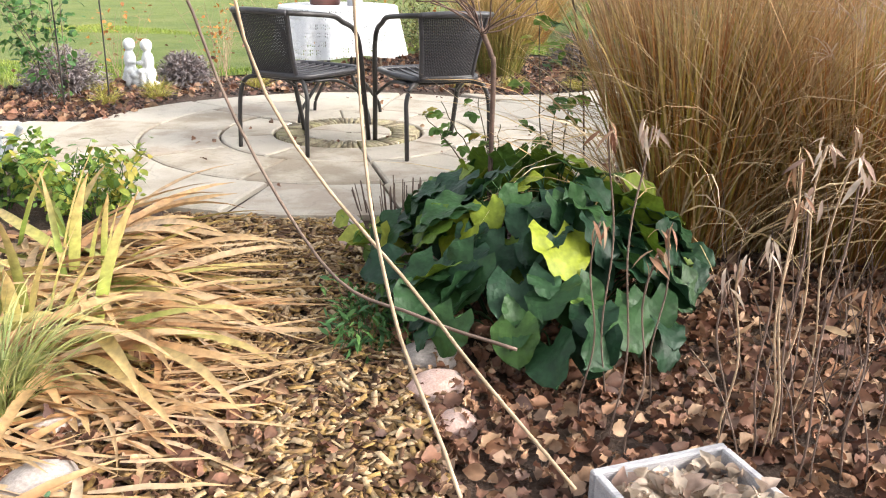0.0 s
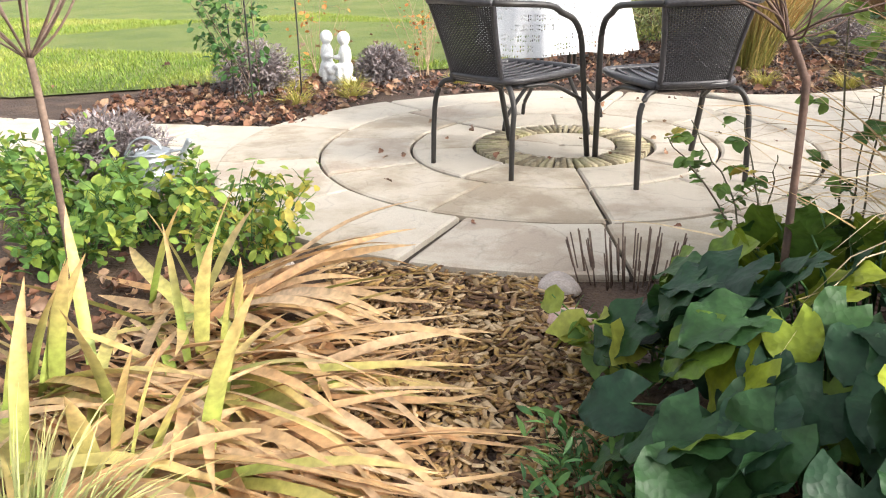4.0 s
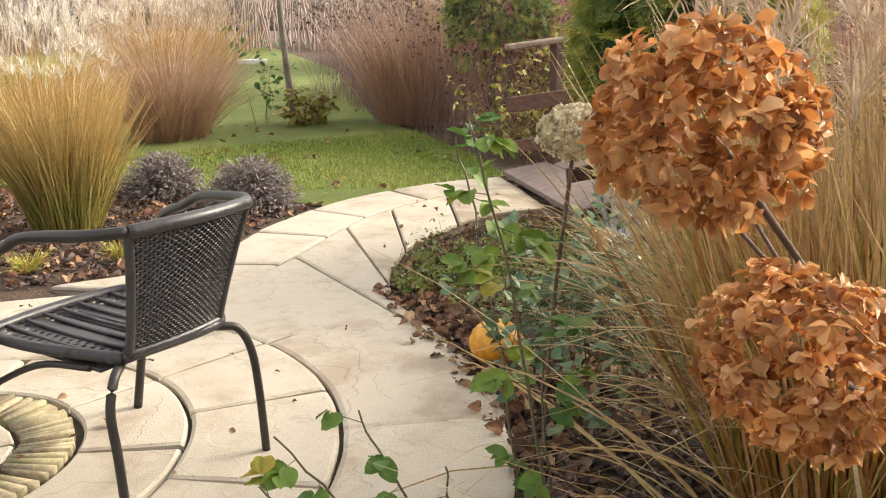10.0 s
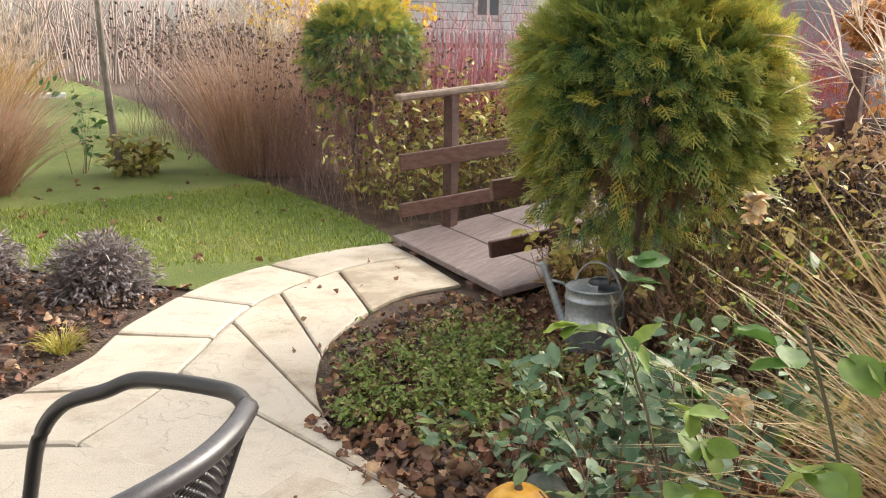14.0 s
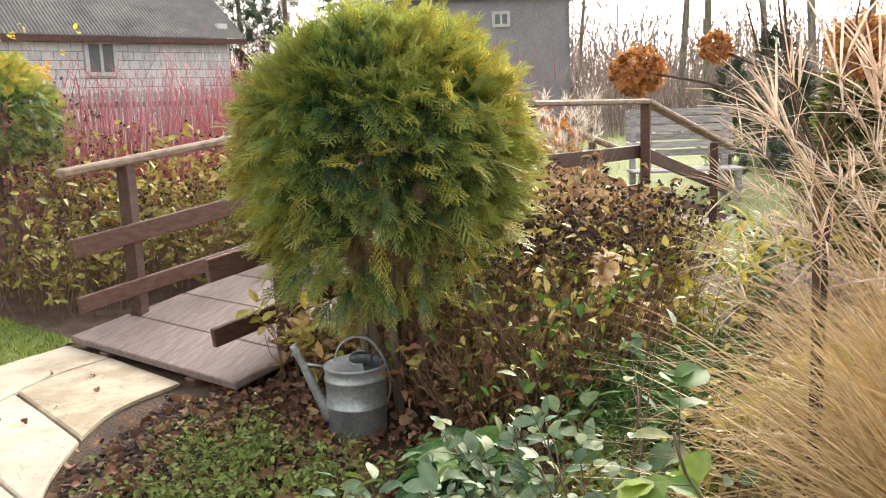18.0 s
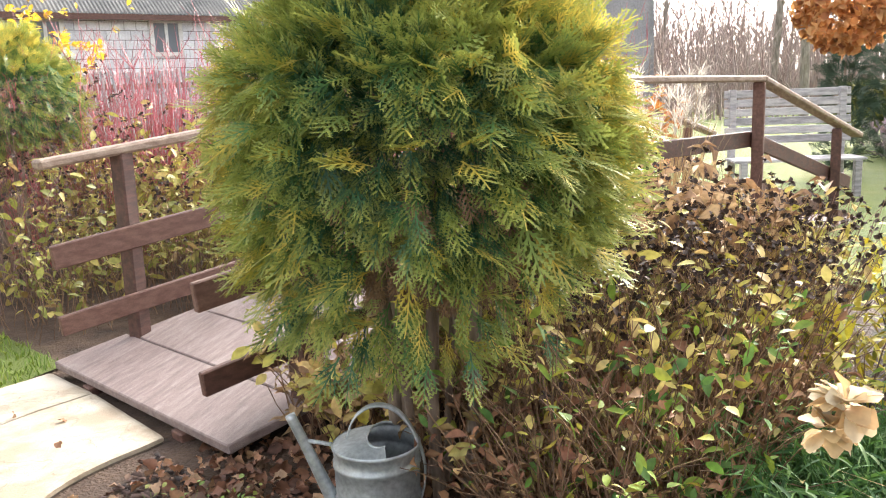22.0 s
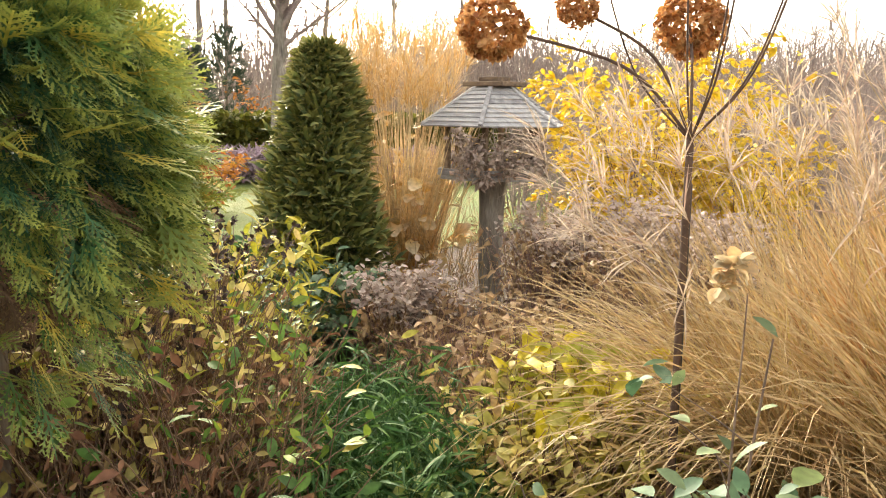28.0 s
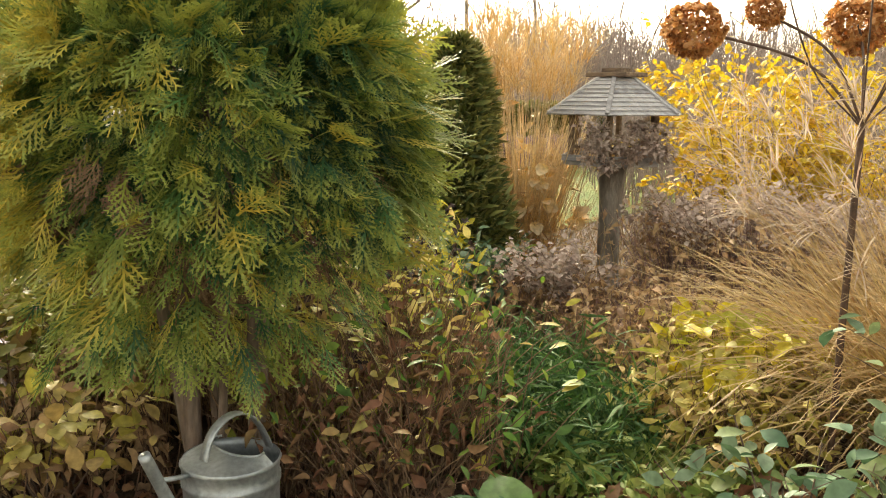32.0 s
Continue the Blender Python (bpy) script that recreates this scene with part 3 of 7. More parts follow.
def inside(points, poly):
    """Which of N x 2 points lie in a polygon."""
    x, y = points[:, 0], points[:, 1]
    hit = np.zeros(len(points), bool)
    for (x0, y0), (x1, y1) in zip(poly, np.roll(poly, -1, 0)):
        hit ^= ((y0 > y) != (y1 > y)) & (x < (x1 - x0) * (y - y0) / (y1 - y0 + 1e-12) + x0)
    return hit


def strewn(poly, count):
    """Even random points in a polygon."""
    poly = np.asarray(poly, float)
    lo, hi = poly.min(0), poly.max(0)
    out = np.zeros((0, 2))
    while len(out) < count:
        p = rng.uniform(lo, hi, (count * 2, 2))
        out = np.concatenate([out, p[inside(p, poly)]])
    return out[:count]


def along_curve(points, count):
    """A smooth line through 2D points, at even steps."""
    pts = np.asarray(points, float)
    ext = np.concatenate([[2 * pts[0] - pts[1]], pts, [2 * pts[-1] - pts[-2]]])
    out = []
    for i in range(len(pts) - 1):
        p0, p1, p2, p3 = ext[i : i + 4]
        for t in np.linspace(0, 1, 12, endpoint=False):
            out.append(0.5 * (2 * p1 + (p2 - p0) * t + (2 * p0 - 5 * p1 + 4 * p2 - p3) * t**2 + (3 * p1 - p0 - 3 * p2 + p3) * t**3))
    out = np.array(out + [pts[-1]])
    s = np.r_[0, np.cumsum(np.linalg.norm(np.diff(out, axis=0), axis=1))]
    at = np.linspace(0, s[-1], count)
    return np.stack([np.interp(at, s, out[:, 0]), np.interp(at, s, out[:, 1])], -1)


def sheet(name, poly, z, mat, **tags):
    bm = bmesh.new()
    bm.faces.new([bm.verts.new((x, y, z)) for x, y in poly])
    bmesh.ops.triangulate(bm, faces=bm.faces[:])
    return solid(name, bm, mat, **tags)


bm = bmesh.new()
bmesh.ops.create_grid(bm, x_segments=80, y_segments=80, size=150)
for v in bm.verts:
    v.co.z = -0.035 - (0.0 if v.co.length < 12 else 0.25 * abs(noise.noise(v.co * 0.05)))
solid("ground", bm, M_SOIL, "dark brown garden soil of the planting beds", "ground", kind="structure")

LAWN = [(1.96, 8.54), (1.50, 9.42), (1.18, 10.35), (-0.07, 11.01), (-1.11, 10.25), (-1.80, 8.68), (-2.67, 8.15), (-3.44, 7.73), (-4.39, 7.00), (-5.34, 6.41), (-8.96, 6.22), (-14.05, 12.19), (-16.0, 52.0), (18.0, 52.0), (10.2, 26.0), (7.0, 18.2), (5.75, 15.29), (5.01, 13.56), (4.75, 12.02), (4.30, 10.09), (3.85, 8.78), (2.93, 8.73)]
sheet("lawn", LAWN, -0.02, M_LAWN, label="short green lawn with a few fallen leaves", category="lawn", kind="structure")
near = strewn([p for p in LAWN if p[1] < 13] + [(-6.14, 13.38), (-9.01, 9.11)], 70000)
near = near[inside(near, np.array(LAWN))]
heap = Heap()
base = np.c_[near, np.full(len(near), -0.02)]
n = len(base)
patch = np.array([noise.noise(Vector((x * 0.9, y * 0.9, 0))) for x, y in near])
ribbons(heap, arcs(base, rng.uniform(0, 6.28, n), rng.uniform(0.7, 1.5, n), rng.uniform(0.025, 0.06, n), rng.uniform(0.2, 1.0, n), 2), np.full(n, 0.008), np.clip(0.45 + 0.5 * patch + rng.normal(0, 0.16, n), 0, 1))
solid("lawn_grass", heap, P_GRASS, "short green lawn grass blades", "grass", kind="stuff")
FIELD = [(8.23, 6.74), (7.36, 5.32), (6.50, 4.32), (13.33, -12.71), (39.56, -9.06), (39.71, 10.87), (13.51, 8.78)]
sheet("far_lawn", FIELD, -0.022, M_LAWN, label="green lawn behind the bridge", category="lawn", kind="structure")
sheet("far_field", [(8, -8), (14, -14), (60, -60), (10, -70), (0, -12)], -0.02, surface("dry_field", [(0.16, 0.13, 0.09), (0.24, 0.20, 0.14), (0.20, 0.19, 0.11)], 0.4, 20, 0.95, 0.5, 0.02), label="pale dry meadow beyond the garden", category="field", kind="structure")
sheet("road", [(-12, 21), (4, 23), (4, 25.5), (-12, 23.5)], -0.012, surface("grey_road", [(0.30, 0.30, 0.31), (0.40, 0.40, 0.41)], 1, 40, 0.9, 0.3, 0.004), label="pale grey road beyond the lawn", category="road", kind="structure")

PX, PY = -0.77, 5.71
patio = thing("patio", (PX, PY, 0), "round patio of cream sandstone slabs laid in rings", "patio", kind="structure")


def slab_mesh(grid, thick=0.05, edge=0.007, seed=0):
    """A slab from a grid of 2D points (nu x nv), with a worn edge and a faintly uneven top."""
    nu, nv, _ = grid.shape
    shake = np.array([[[noise.noise(Vector((p[0] * 9, p[1] * 9, seed + k))) for k in (0, 50)] for p in row] for row in grid])
    grid = grid + 0.0045 * shake
    ang = np.array([[noise.noise(Vector((p[0] * 2.1, p[1] * 2.1, seed))) for p in row] for row in grid])
    z = 0.004 * ang
    z[0, :] -= edge
    z[-1, :] -= edge
    z[:, 0] -= edge
    z[:, -1] -= edge
    top = np.concatenate([grid, z[..., None]], -1)
    idx = np.arange(nu * nv).reshape(nu, nv)
    q = np.stack([idx[:-1, :-1], idx[1:, :-1], idx[1:, 1:], idx[:-1, 1:]], -1).reshape(-1, 4)
    ring = np.concatenate([idx[:, 0], idx[-1, 1:], idx[-2::-1, -1], idx[0, -2:0:-1]])
    low = top.reshape(-1, 3)[ring].copy()
    low[:, 2] = -thick
    m = len(ring)
    base = nu * nv + np.arange(m)
    skirt = np.stack([ring, base, np.roll(base, -1), np.roll(ring, -1)], -1)
    area = np.cross(grid[1, 0] - grid[0, 0], grid[0, 1] - grid[0, 0])
    if area < 0:
        q, skirt = q[:, ::-1], skirt[:, ::-1]
    return raw_mesh("slab", np.concatenate([top.reshape(-1, 3), low]), [q, skirt[:, ::-1]], smooth=False)


def steps(n, rim):
    """0..1 in n steps with a narrow first and last one."""
    return np.r_[0, np.linspace(rim, 1 - rim, n), 1]


def ring_slabs(r0, r1, joints, gap=0.016):
    for a0, a1 in zip(joints, joints[1:] + [joints[0] + 360]):
        rs = r0 + gap / 2 + steps(3, 0.03) * (r1 - r0 - gap)
        g = np.degrees(gap / 2 / ((r0 + r1) / 2))
        wobble = rng.normal(0, 0.25)
        an = np.radians(a0 + g + wobble + steps(max(4, int((a1 - a0) / 2.5)), 0.02) * (a1 - a0 - 2 * g))
        if r1 > 1.8:
            rs = rs[:, None] - 0.24 * np.clip(np.sin(an), 0, 1)[None] * np.clip((rs - r0) / (r1 - r0), 0, 1)[:, None]
        else:
            rs = rs[:, None]
        grid = np.stack([rs * np.cos(an)[None], rs * np.sin(an)[None]], -1)
        ob = part("slab", slab_mesh(grid, seed=rng.uniform(0, 99)), M_SLAB, patio)
        ob.location.z = rng.normal(0, 0.0012)


ring_slabs(0.50, 0.85, [-160, -115, -71, -26.5, 15, 60, 105, 150])
ring_slabs(0.85, 1.36, [-176, -140, -104.5, -71, -40, -10, 15, 50, 85, 120, 150])
ring_slabs(1.36, 1.92, [-185, -155, -126, -97, -72, -48, -24, 15, 55, 85, 115, 145])
for i, (a0, a1) in enumerate(((-10, 170), (170, 350))):
    an = np.radians(a0 + 1.2 + steps(12, 0.02) * (a1 - a0 - 2.4))
    rs = np.r_[0.02, 0.12, 0.22, 0.285, 0.292]
    part("slab", slab_mesh(np.stack([rs[:, None] * np.cos(an)[None], rs[:, None] * np.sin(an)[None]], -1), seed=i), M_SLAB, patio)
heap = Heap()
edge_n = 74
for i in range(edge_n):
    a = (i + rng.uniform(-0.2, 0.2)) * 2 * math.pi / edge_n
    r0, r1, w, h = 0.305 + rng.uniform(0, 0.012), 0.488 - rng.uniform(0, 0.012), rng.uniform(0.010, 0.017), rng.uniform(-0.002, 0.006)
    c, s = math.cos(a), math.sin(a)
    box = [(r, o, z) for z in (-0.03, h) for r, o in ((r0, -w * 0.75), (r1, -w), (r1, w), (r0, w * 0.75))]
    v = [(x * c - y * s, x * s + y * c, z) for x, y, z in box]
    v += [(lambda x, y: (x * c - y * s, x * s + y * c, h + 0.004))((r0 + r1) / 2 + rng.uniform(-0.04, 0.04), rng.uniform(-0.003, 0.003))]
    heap.add(v, quads=[(0, 1, 5, 4), (1, 2, 6, 5), (2, 3, 7, 6), (3, 0, 4, 7)], tris=[(4, 5, 8), (5, 6, 8), (6, 7, 8), (7, 4, 8)])
part("edge_stone_ring", heap, M_COBBLE, patio, "ring of thin tan stones set on edge")
bm = bmesh.new()
bmesh.ops.create_circle(bm, cap_ends=True, segments=64, radius=1.915)
for v in bm.verts:
    v.co *= 1 - 0.13 * max(0.0, v.co.y / 1.915)
bmesh.ops.translate(bm, vec=(0, 0, -0.028), verts=bm.verts)
part("joint_bed", bm, M_JOINT, patio, "dark earth in the joints")

path = thing("slab_path", (1.66, 7.41, 0), "curved path of cream sandstone slabs leading to the bridge", "path", kind="structure")
E_OUT = along_curve([(-0.13, 7.52), (0.40, 7.50), (0.93, 7.74), (1.35, 8.14), (2.10, 8.60), (3.0, 8.80), (3.72, 8.72)], 61)
E_MID = along_curve([(0.56, 6.90), (0.98, 7.14), (1.36, 7.45), (1.80, 7.83), (2.24, 8.10), (3.0, 8.32), (3.56, 8.24)], 61)
E_IN = along_curve([(0.81, 4.72), (1.05, 5.0), (1.16, 5.38), (1.22, 5.75), (1.28, 6.20), (1.51, 6.70), (1.97, 7.19), (2.70, 7.54), (3.26, 7.50)], 61)


def lane(a, b, cuts, parent, gap=0.016, lower=0.004):
    off = np.array(parent.location[:2])
    for c0, c1 in zip(cuts, cuts[1:]):
        u = (c0 + 0.004) + steps(14, 0.025) * (c1 - c0 - 0.008)
        s = np.linspace(0, 1, len(a))
        pa = np.stack([np.interp(u, s, a[:, 0]), np.interp(u, s, a[:, 1])], -1)
        pb = np.stack([np.interp(u, s, b[:, 0]), np.interp(u, s, b[:, 1])], -1)
        wide = np.linalg.norm(pa - pb, axis=1).mean()
        v = steps(3, 0.03) * (1 - gap / wide) + gap / wide / 2
        grid = pa[:, None] * (1 - v)[None, :, None] + pb[:, None] * v[None, :, None] - off
        ob = part("slab", slab_mesh(grid, seed=rng.uniform(0, 99)), M_SLAB, parent)
        ob.location.z = -lower + rng.normal(0, 0.001)


def bed(a, b, parent, z):
    off = np.array(parent.location[:2])
    v = np.concatenate([np.c_[a - off, np.full(len(a), z)], np.c_[b - off, np.full(len(b), z)]])
    i = np.arange(len(a) - 1)
    part("joint_bed", raw_mesh("joint_bed", v, [np.stack([i, i + 1, i + len(a) + 1, i + len(a)], -1)]), M_JOINT, parent, "dark earth in the joints")


lane(E_OUT, E_MID, [0.0, 0.17, 0.36, 0.53, 0.74, 1.0], path)
lane(E_MID, E_IN, [0.0, 0.22, 0.44, 0.62, 0.8, 1.0], path)
bed(E_OUT, E_IN, path, -0.03)
left_path = thing("slab_path", (-3.38, 5.09, 0), "straight path of cream sandstone slabs leading off the patio", "path", kind="structure")
L_TOP = along_curve([(-2.32, 5.85), (-3.01, 5.78), (-3.97, 5.73), (-6.92, 5.64)], 41)
L_MID = along_curve([(-2.41, 5.27), (-3.00, 5.23), (-3.96, 5.17), (-6.92, 5.09)], 41)
L_LOW = along_curve([(-2.30, 4.71), (-2.99, 4.68), (-3.96, 4.63), (-6.94, 4.59)], 41)
lane(L_TOP, L_MID, [0, 0.17, 0.34, 0.5, 0.67, 0.83, 1], left_path)
lane(L_MID, L_LOW, [0, 0.1, 0.26, 0.43, 0.6, 0.77, 1], left_path)
bed(L_TOP, L_LOW, left_path, -0.022)


def flakes(count, poly, z, size, thin, heap, flat=0.35, layers=0.02, aspect=(1.2, 3.0)):
    """Split wood chips: small tilted boxes with uneven corners."""
    p = strewn(poly, count)
    n = len(p)
    c = np.c_[p, z + rng.uniform(0, layers, n)]
    az, tilt, bank = rng.uniform(0, 6.28, n), rng.normal(0, flat, n), rng.normal(0, flat, n)
    x = heading(az, tilt)
    y = unit(np.cross(np.array([0, 0, 1.0]), x) + 1e-5)
    zc = np.cross(x, y)
    y, zc = y * np.cos(bank)[:, None] + zc * np.sin(bank)[:, None], zc * np.cos(bank)[:, None] - y * np.sin(bank)[:, None]
    w = size * rng.uniform(0.6, 1.3, n)
    l = w * rng.uniform(*aspect, n)
    t = thin * rng.uniform(0.6, 1.5, n)
    corner = np.array([(-1, -1, -1), (1, -1, -1), (1, 1, -1), (-1, 1, -1), (-1, -1, 1), (1, -1, 1), (1, 1, 1), (-1, 1, 1)], float)
    k = corner[None] * rng.uniform(0.6, 1.0, (n, 8, 1))
    v = c[:, None] + 0.5 * (k[..., 0:1] * l[:, None, None] * x[:, None] + k[..., 1:2] * w[:, None, None] * y[:, None] + k[..., 2:3] * t[:, None, None] * zc[:, None])
    f = np.array([(4, 5, 6, 7), (0, 1, 5, 4), (1, 2, 6, 5), (2, 3, 7, 6), (3, 0, 4, 7)])
    heap.add(v, quads=(np.arange(n)[:, None, None] * 8 + f[None]).reshape(-1, 4), tone=np.repeat(rng.uniform(0, 1, n), 8))
    return heap


BARK = [(-1.30, 3.80), (-1.09, 3.21), (-0.96, 2.58), (-0.87, 1.94), (-0.84, 1.01), (-0.83, -0.00), (-0.62, -1.35), (1.14, -0.36), (0.87, 0.98), (0.43, 1.21), (0.17, 1.85), (0.08, 2.32), (-0.05, 2.58), (-0.20, 3.11), (-0.38, 3.81), (-0.73, 3.77)]
solid("bark_path", flakes(27000, BARK, -0.034, 0.016, 0.004, Heap(), flat=0.24, layers=0.03, aspect=(1.4, 4.6)), M_CHIP, "path of loose golden brown bark chips", "bark mulch", kind="stuff")
heap = Heap()
flakes(1700, [(0.86, 4.73), (1.09, 5.28), (1.30, 6.42), (2.07, 7.21), (3.12, 7.45), (2.95, 6.85), (2.30, 6.36), (1.73, 5.54), (1.50, 4.89), (0.81, 4.41)], -0.035, 0.022, 0.008, heap, layers=0.022)
flakes(2900, [(-2.67, 7.88), (-2.35, 7.03), (-1.05, 7.70), (0.03, 7.60), (0.58, 7.56), (1.38, 8.25), (1.91, 8.57), (1.44, 9.42), (0.89, 10.26), (-0.31, 10.75), (-1.32, 9.92), (-1.80, 8.56)], -0.035, 0.026, 0.008, heap, layers=0.025)
flakes(1800, [(-0.08, 3.91), (0.32, 4.13), (0.86, 4.73), (1.60, 4.70), (1.24, 3.44), (0.45, 3.22)], -0.035, 0.022, 0.008, heap, layers=0.022)
flakes(1500, [(-4.36, 5.80), (-2.52, 5.90), (-2.48, 6.59), (-2.36, 7.46), (-3.25, 7.63), (-4.38, 6.94)], -0.035, 0.026, 0.008, heap, layers=0.025)
solid("dark_mulch", heap, M_DARKCHIP, "dark brown bark mulch in the beds", "bark mulch", kind="stuff")


def litter(poly, count, size=0.05, z=-0.02, lift=0.03, heap=None):
    heap = heap or Heap()
    p = strewn(poly, count)
    place = np.c_[p, z + rng.uniform(0, lift, len(p))]
    return scatter(heap, LITTER, place, heading(rng.uniform(0, 6.28, len(p)), rng.normal(0.1, 0.35, len(p))), size * rng.uniform(0.4, 1.25, len(p)), rng.uniform(0, 1, len(p)), roll=rng.normal(0, 1.0, len(p)))


heap = Heap()
litter([(0.07, 0.84), (0.15, 1.85), (-0.05, 2.79), (0.25, 3.11), (1.24, 3.34), (2.52, 3.62), (2.22, 2.45), (1.13, 1.30)], 5200, 0.05, heap=heap)
litter([(-0.79, 0.71), (0.23, 0.79), (0.14, 2.16), (-0.70, 2.15)], 420, 0.04, heap=heap)
litter([(-0.84, 1.22), (-0.34, 1.22), (-0.29, 2.05), (-0.86, 2.47)], 320, 0.05, heap=heap)
litter([(-0.94, 1.22), (-2.36, 1.24), (-2.58, 3.54), (-1.28, 3.53)], 800, 0.055, heap=heap)
litter([(0.86, 4.73), (1.22, 6.42), (2.08, 7.24), (3.17, 7.45), (3.02, 6.63), (2.04, 5.78), (1.60, 4.70), (0.82, 4.30), (0.43, 3.86)], 950, 0.055, heap=heap)
litter([(-2.67, 7.88), (-2.35, 7.03), (-1.05, 7.70), (0.03, 7.60), (0.58, 7.56), (1.38, 8.25), (1.91, 8.57), (1.44, 9.42), (0.89, 10.26), (-0.31, 10.75), (-1.32, 9.92), (-1.80, 8.56)], 1200, 0.06, heap=heap)
litter([(-4.36, 5.80), (-2.52, 5.90), (-2.48, 6.59), (-2.36, 7.36), (-3.25, 7.63), (-4.38, 6.94)], 800, 0.06, heap=heap)
litter([(1.90, 5.04), (1.88, 4.25), (2.59, 4.46), (2.80, 4.97), (2.48, 5.33)], 900, 0.085, heap=heap)
litter([(0.91, 4.74), (1.28, 6.42), (2.06, 7.05), (2.51, 6.48), (2.00, 5.15)], 700, 0.06, heap=heap)
litter([(2.2, 5.7), (2.5, 6.9), (3.3, 7.3), (3.9, 6.8), (3.4, 5.9), (2.7, 5.5)], 900, 0.06, heap=heap)
litter([(1.61, 5.00), (1.88, 4.25), (3.01, 4.09), (3.98, 4.43), (4.19, 5.65), (3.20, 5.91), (2.30, 5.39)], 1300, 0.065, heap=heap)
litter(LAWN[:10] + [(-4.16, 12.45), (4.81, 14.59)] + LAWN[-6:], 160, 0.06, z=0.0, heap=heap)
litter([(-1.90, 4.90), (-0.58, 4.06), (0.61, 4.83), (1.07, 6.41), (0.25, 7.36), (-1.65, 7.08)], 34, 0.035, z=0.008, lift=0.004, heap=heap)
litter([(1.30, 6.78), (1.82, 8.06), (3.45, 8.45), (3.14, 7.57)], 14, 0.035, z=0.008, lift=0.004, heap=heap)
solid("fallen_leaves", heap, P_DEADLEAF, "curled brown fallen leaves lying on the beds", "fallen leaves", kind="stuff")

# ---- furniture and ornaments ----


def wicker_chair(at, turn):
    """A stacking garden chair: seat at 0.43 m, bent steel arms, woven back. It faces +y."""
    t = thing("garden_chair", at, "dark brown woven plastic rattan garden chair with bent steel arms", "chair", "chairs round the table", turn=turn)
    w, back, front, seat = 0.235, -0.23, 0.25, 0.43
    for s in (-1, 1):
        # rear leg curves out from under the seat's back corner
        part("rear_leg", pipe([(s * 0.16, back - 0.01, seat - 0.02), (s * 0.21, back - 0.045, seat - 0.035), (s * 0.242, back - 0.06, seat - 0.11), (s * 0.246, back - 0.075, 0.2), (s * 0.248, back - 0.085, 0.0)], 0.0125, name="rear_leg"), M_STEEL, t)
        # front leg goes on up into the arm and runs round to the back
        part("front_leg", pipe([(s * 0.25, front + 0.02, 0.0), (s * 0.262, front - 0.03, 0.25), (s * 0.274, front - 0.075, 0.48), (s * 0.28, front - 0.105, 0.60), (s * 0.284, front - 0.165, 0.675), (s * 0.286, front - 0.26, 0.715), (s * 0.284, -0.10, 0.752), (s * 0.25, back - 0.06, 0.772), (s * 0.192, back - 0.14, 0.778)], 0.0145, name="front_leg"), M_STEEL, t)
        part("side_rail", pipe([(s * 0.262, front - 0.03, 0.28), (s * 0.235, 0.0, 0.385), (s * 0.20, back + 0.06, seat - 0.03)], 0.0095, name="side_rail"), M_STEEL, t)
    part("top_rail", pipe([(-0.192, back - 0.14, 0.778), (-0.10, back - 0.172, 0.784), (0, back - 0.185, 0.786), (0.10, back - 0.172, 0.784), (0.192, back - 0.14, 0.778)], 0.017, name="top_rail"), M_RATTAN, t)
    # seat: wrapped rim and crosswise strands
    rim = [(-0.165, back - 0.025), (-0.225, 0.0), (-0.235, front - 0.07), (-0.20, front - 0.01), (0, front + 0.012), (0.20, front - 0.01), (0.235, front - 0.07), (0.225, 0.0), (0.165, back - 0.025)]
    part("seat_rim", pipe([(x, y, seat) for x, y in rim] + [(-0.165, back - 0.025, seat)], 0.016, name="seat_rim"), M_RATTAN, t)
    part("seat_base", block(-0.2, back + 0.02, seat - 0.036, 0.2, front - 0.03, seat - 0.026, 0.002), M_RATTAN, t)
    n = 34
    ys = np.linspace(back - 0.02, front - 0.005, n)
    half = np.interp(ys, [back, 0, front - 0.07, front], [0.165, 0.215, 0.228, 0.19])
    xs = np.linspace(-1, 1, 17)
    lines = np.stack([xs[None] * half[:, None], np.repeat(ys[:, None], 17, 1), seat + 0.0025 * np.cos(np.pi * (np.arange(17)[None] + np.arange(n)[:, None])) - 0.012 * (1 - xs[None] ** 2)], -1)
    for i in range(n):
        part("seat_strand", ribbons(Heap(), lines[i : i + 1], np.full(1, 0.0165), np.full(1, 0.5), shape=np.ones(17), tilt=0.0), M_RATTAN, t)
    lines = np.stack([np.repeat(np.linspace(-0.165, 0.165, 9)[:, None], 30, 1), np.repeat(np.linspace(back + 0.03, front - 0.01, 30)[None], 9, 0), np.full((9, 30), seat - 0.008)], -1)
    for i in range(9):
        part("seat_strand", ribbons(Heap(), lines[i : i + 1], np.full(1, 0.030), np.full(1, 0.5), shape=np.ones(30), tilt=0.0), M_RATTAN, t)
    for x in np.linspace(-0.17, 0.17, 7):
        part("seat_rib", pipe([(x, back + 0.03, seat + 0.001), (x, 0.0, seat - 0.006), (x, front - 0.02, seat + 0.001)], 0.006, name="seat_rib", sides=6), M_RATTAN, t)
    # back: curved panel of upright strands crossed by horizontal weave, with small gaps

    def back_at(u, v):
        half = 0.148 + 0.04 * v**1.6
        x = u * half
        y = back - 0.035 - 0.105 * v - 0.04 * (1 - u**2) * (0.35 + 0.65 * v)
        return np.stack([x, y, seat + 0.01 + v * 0.34], -1)

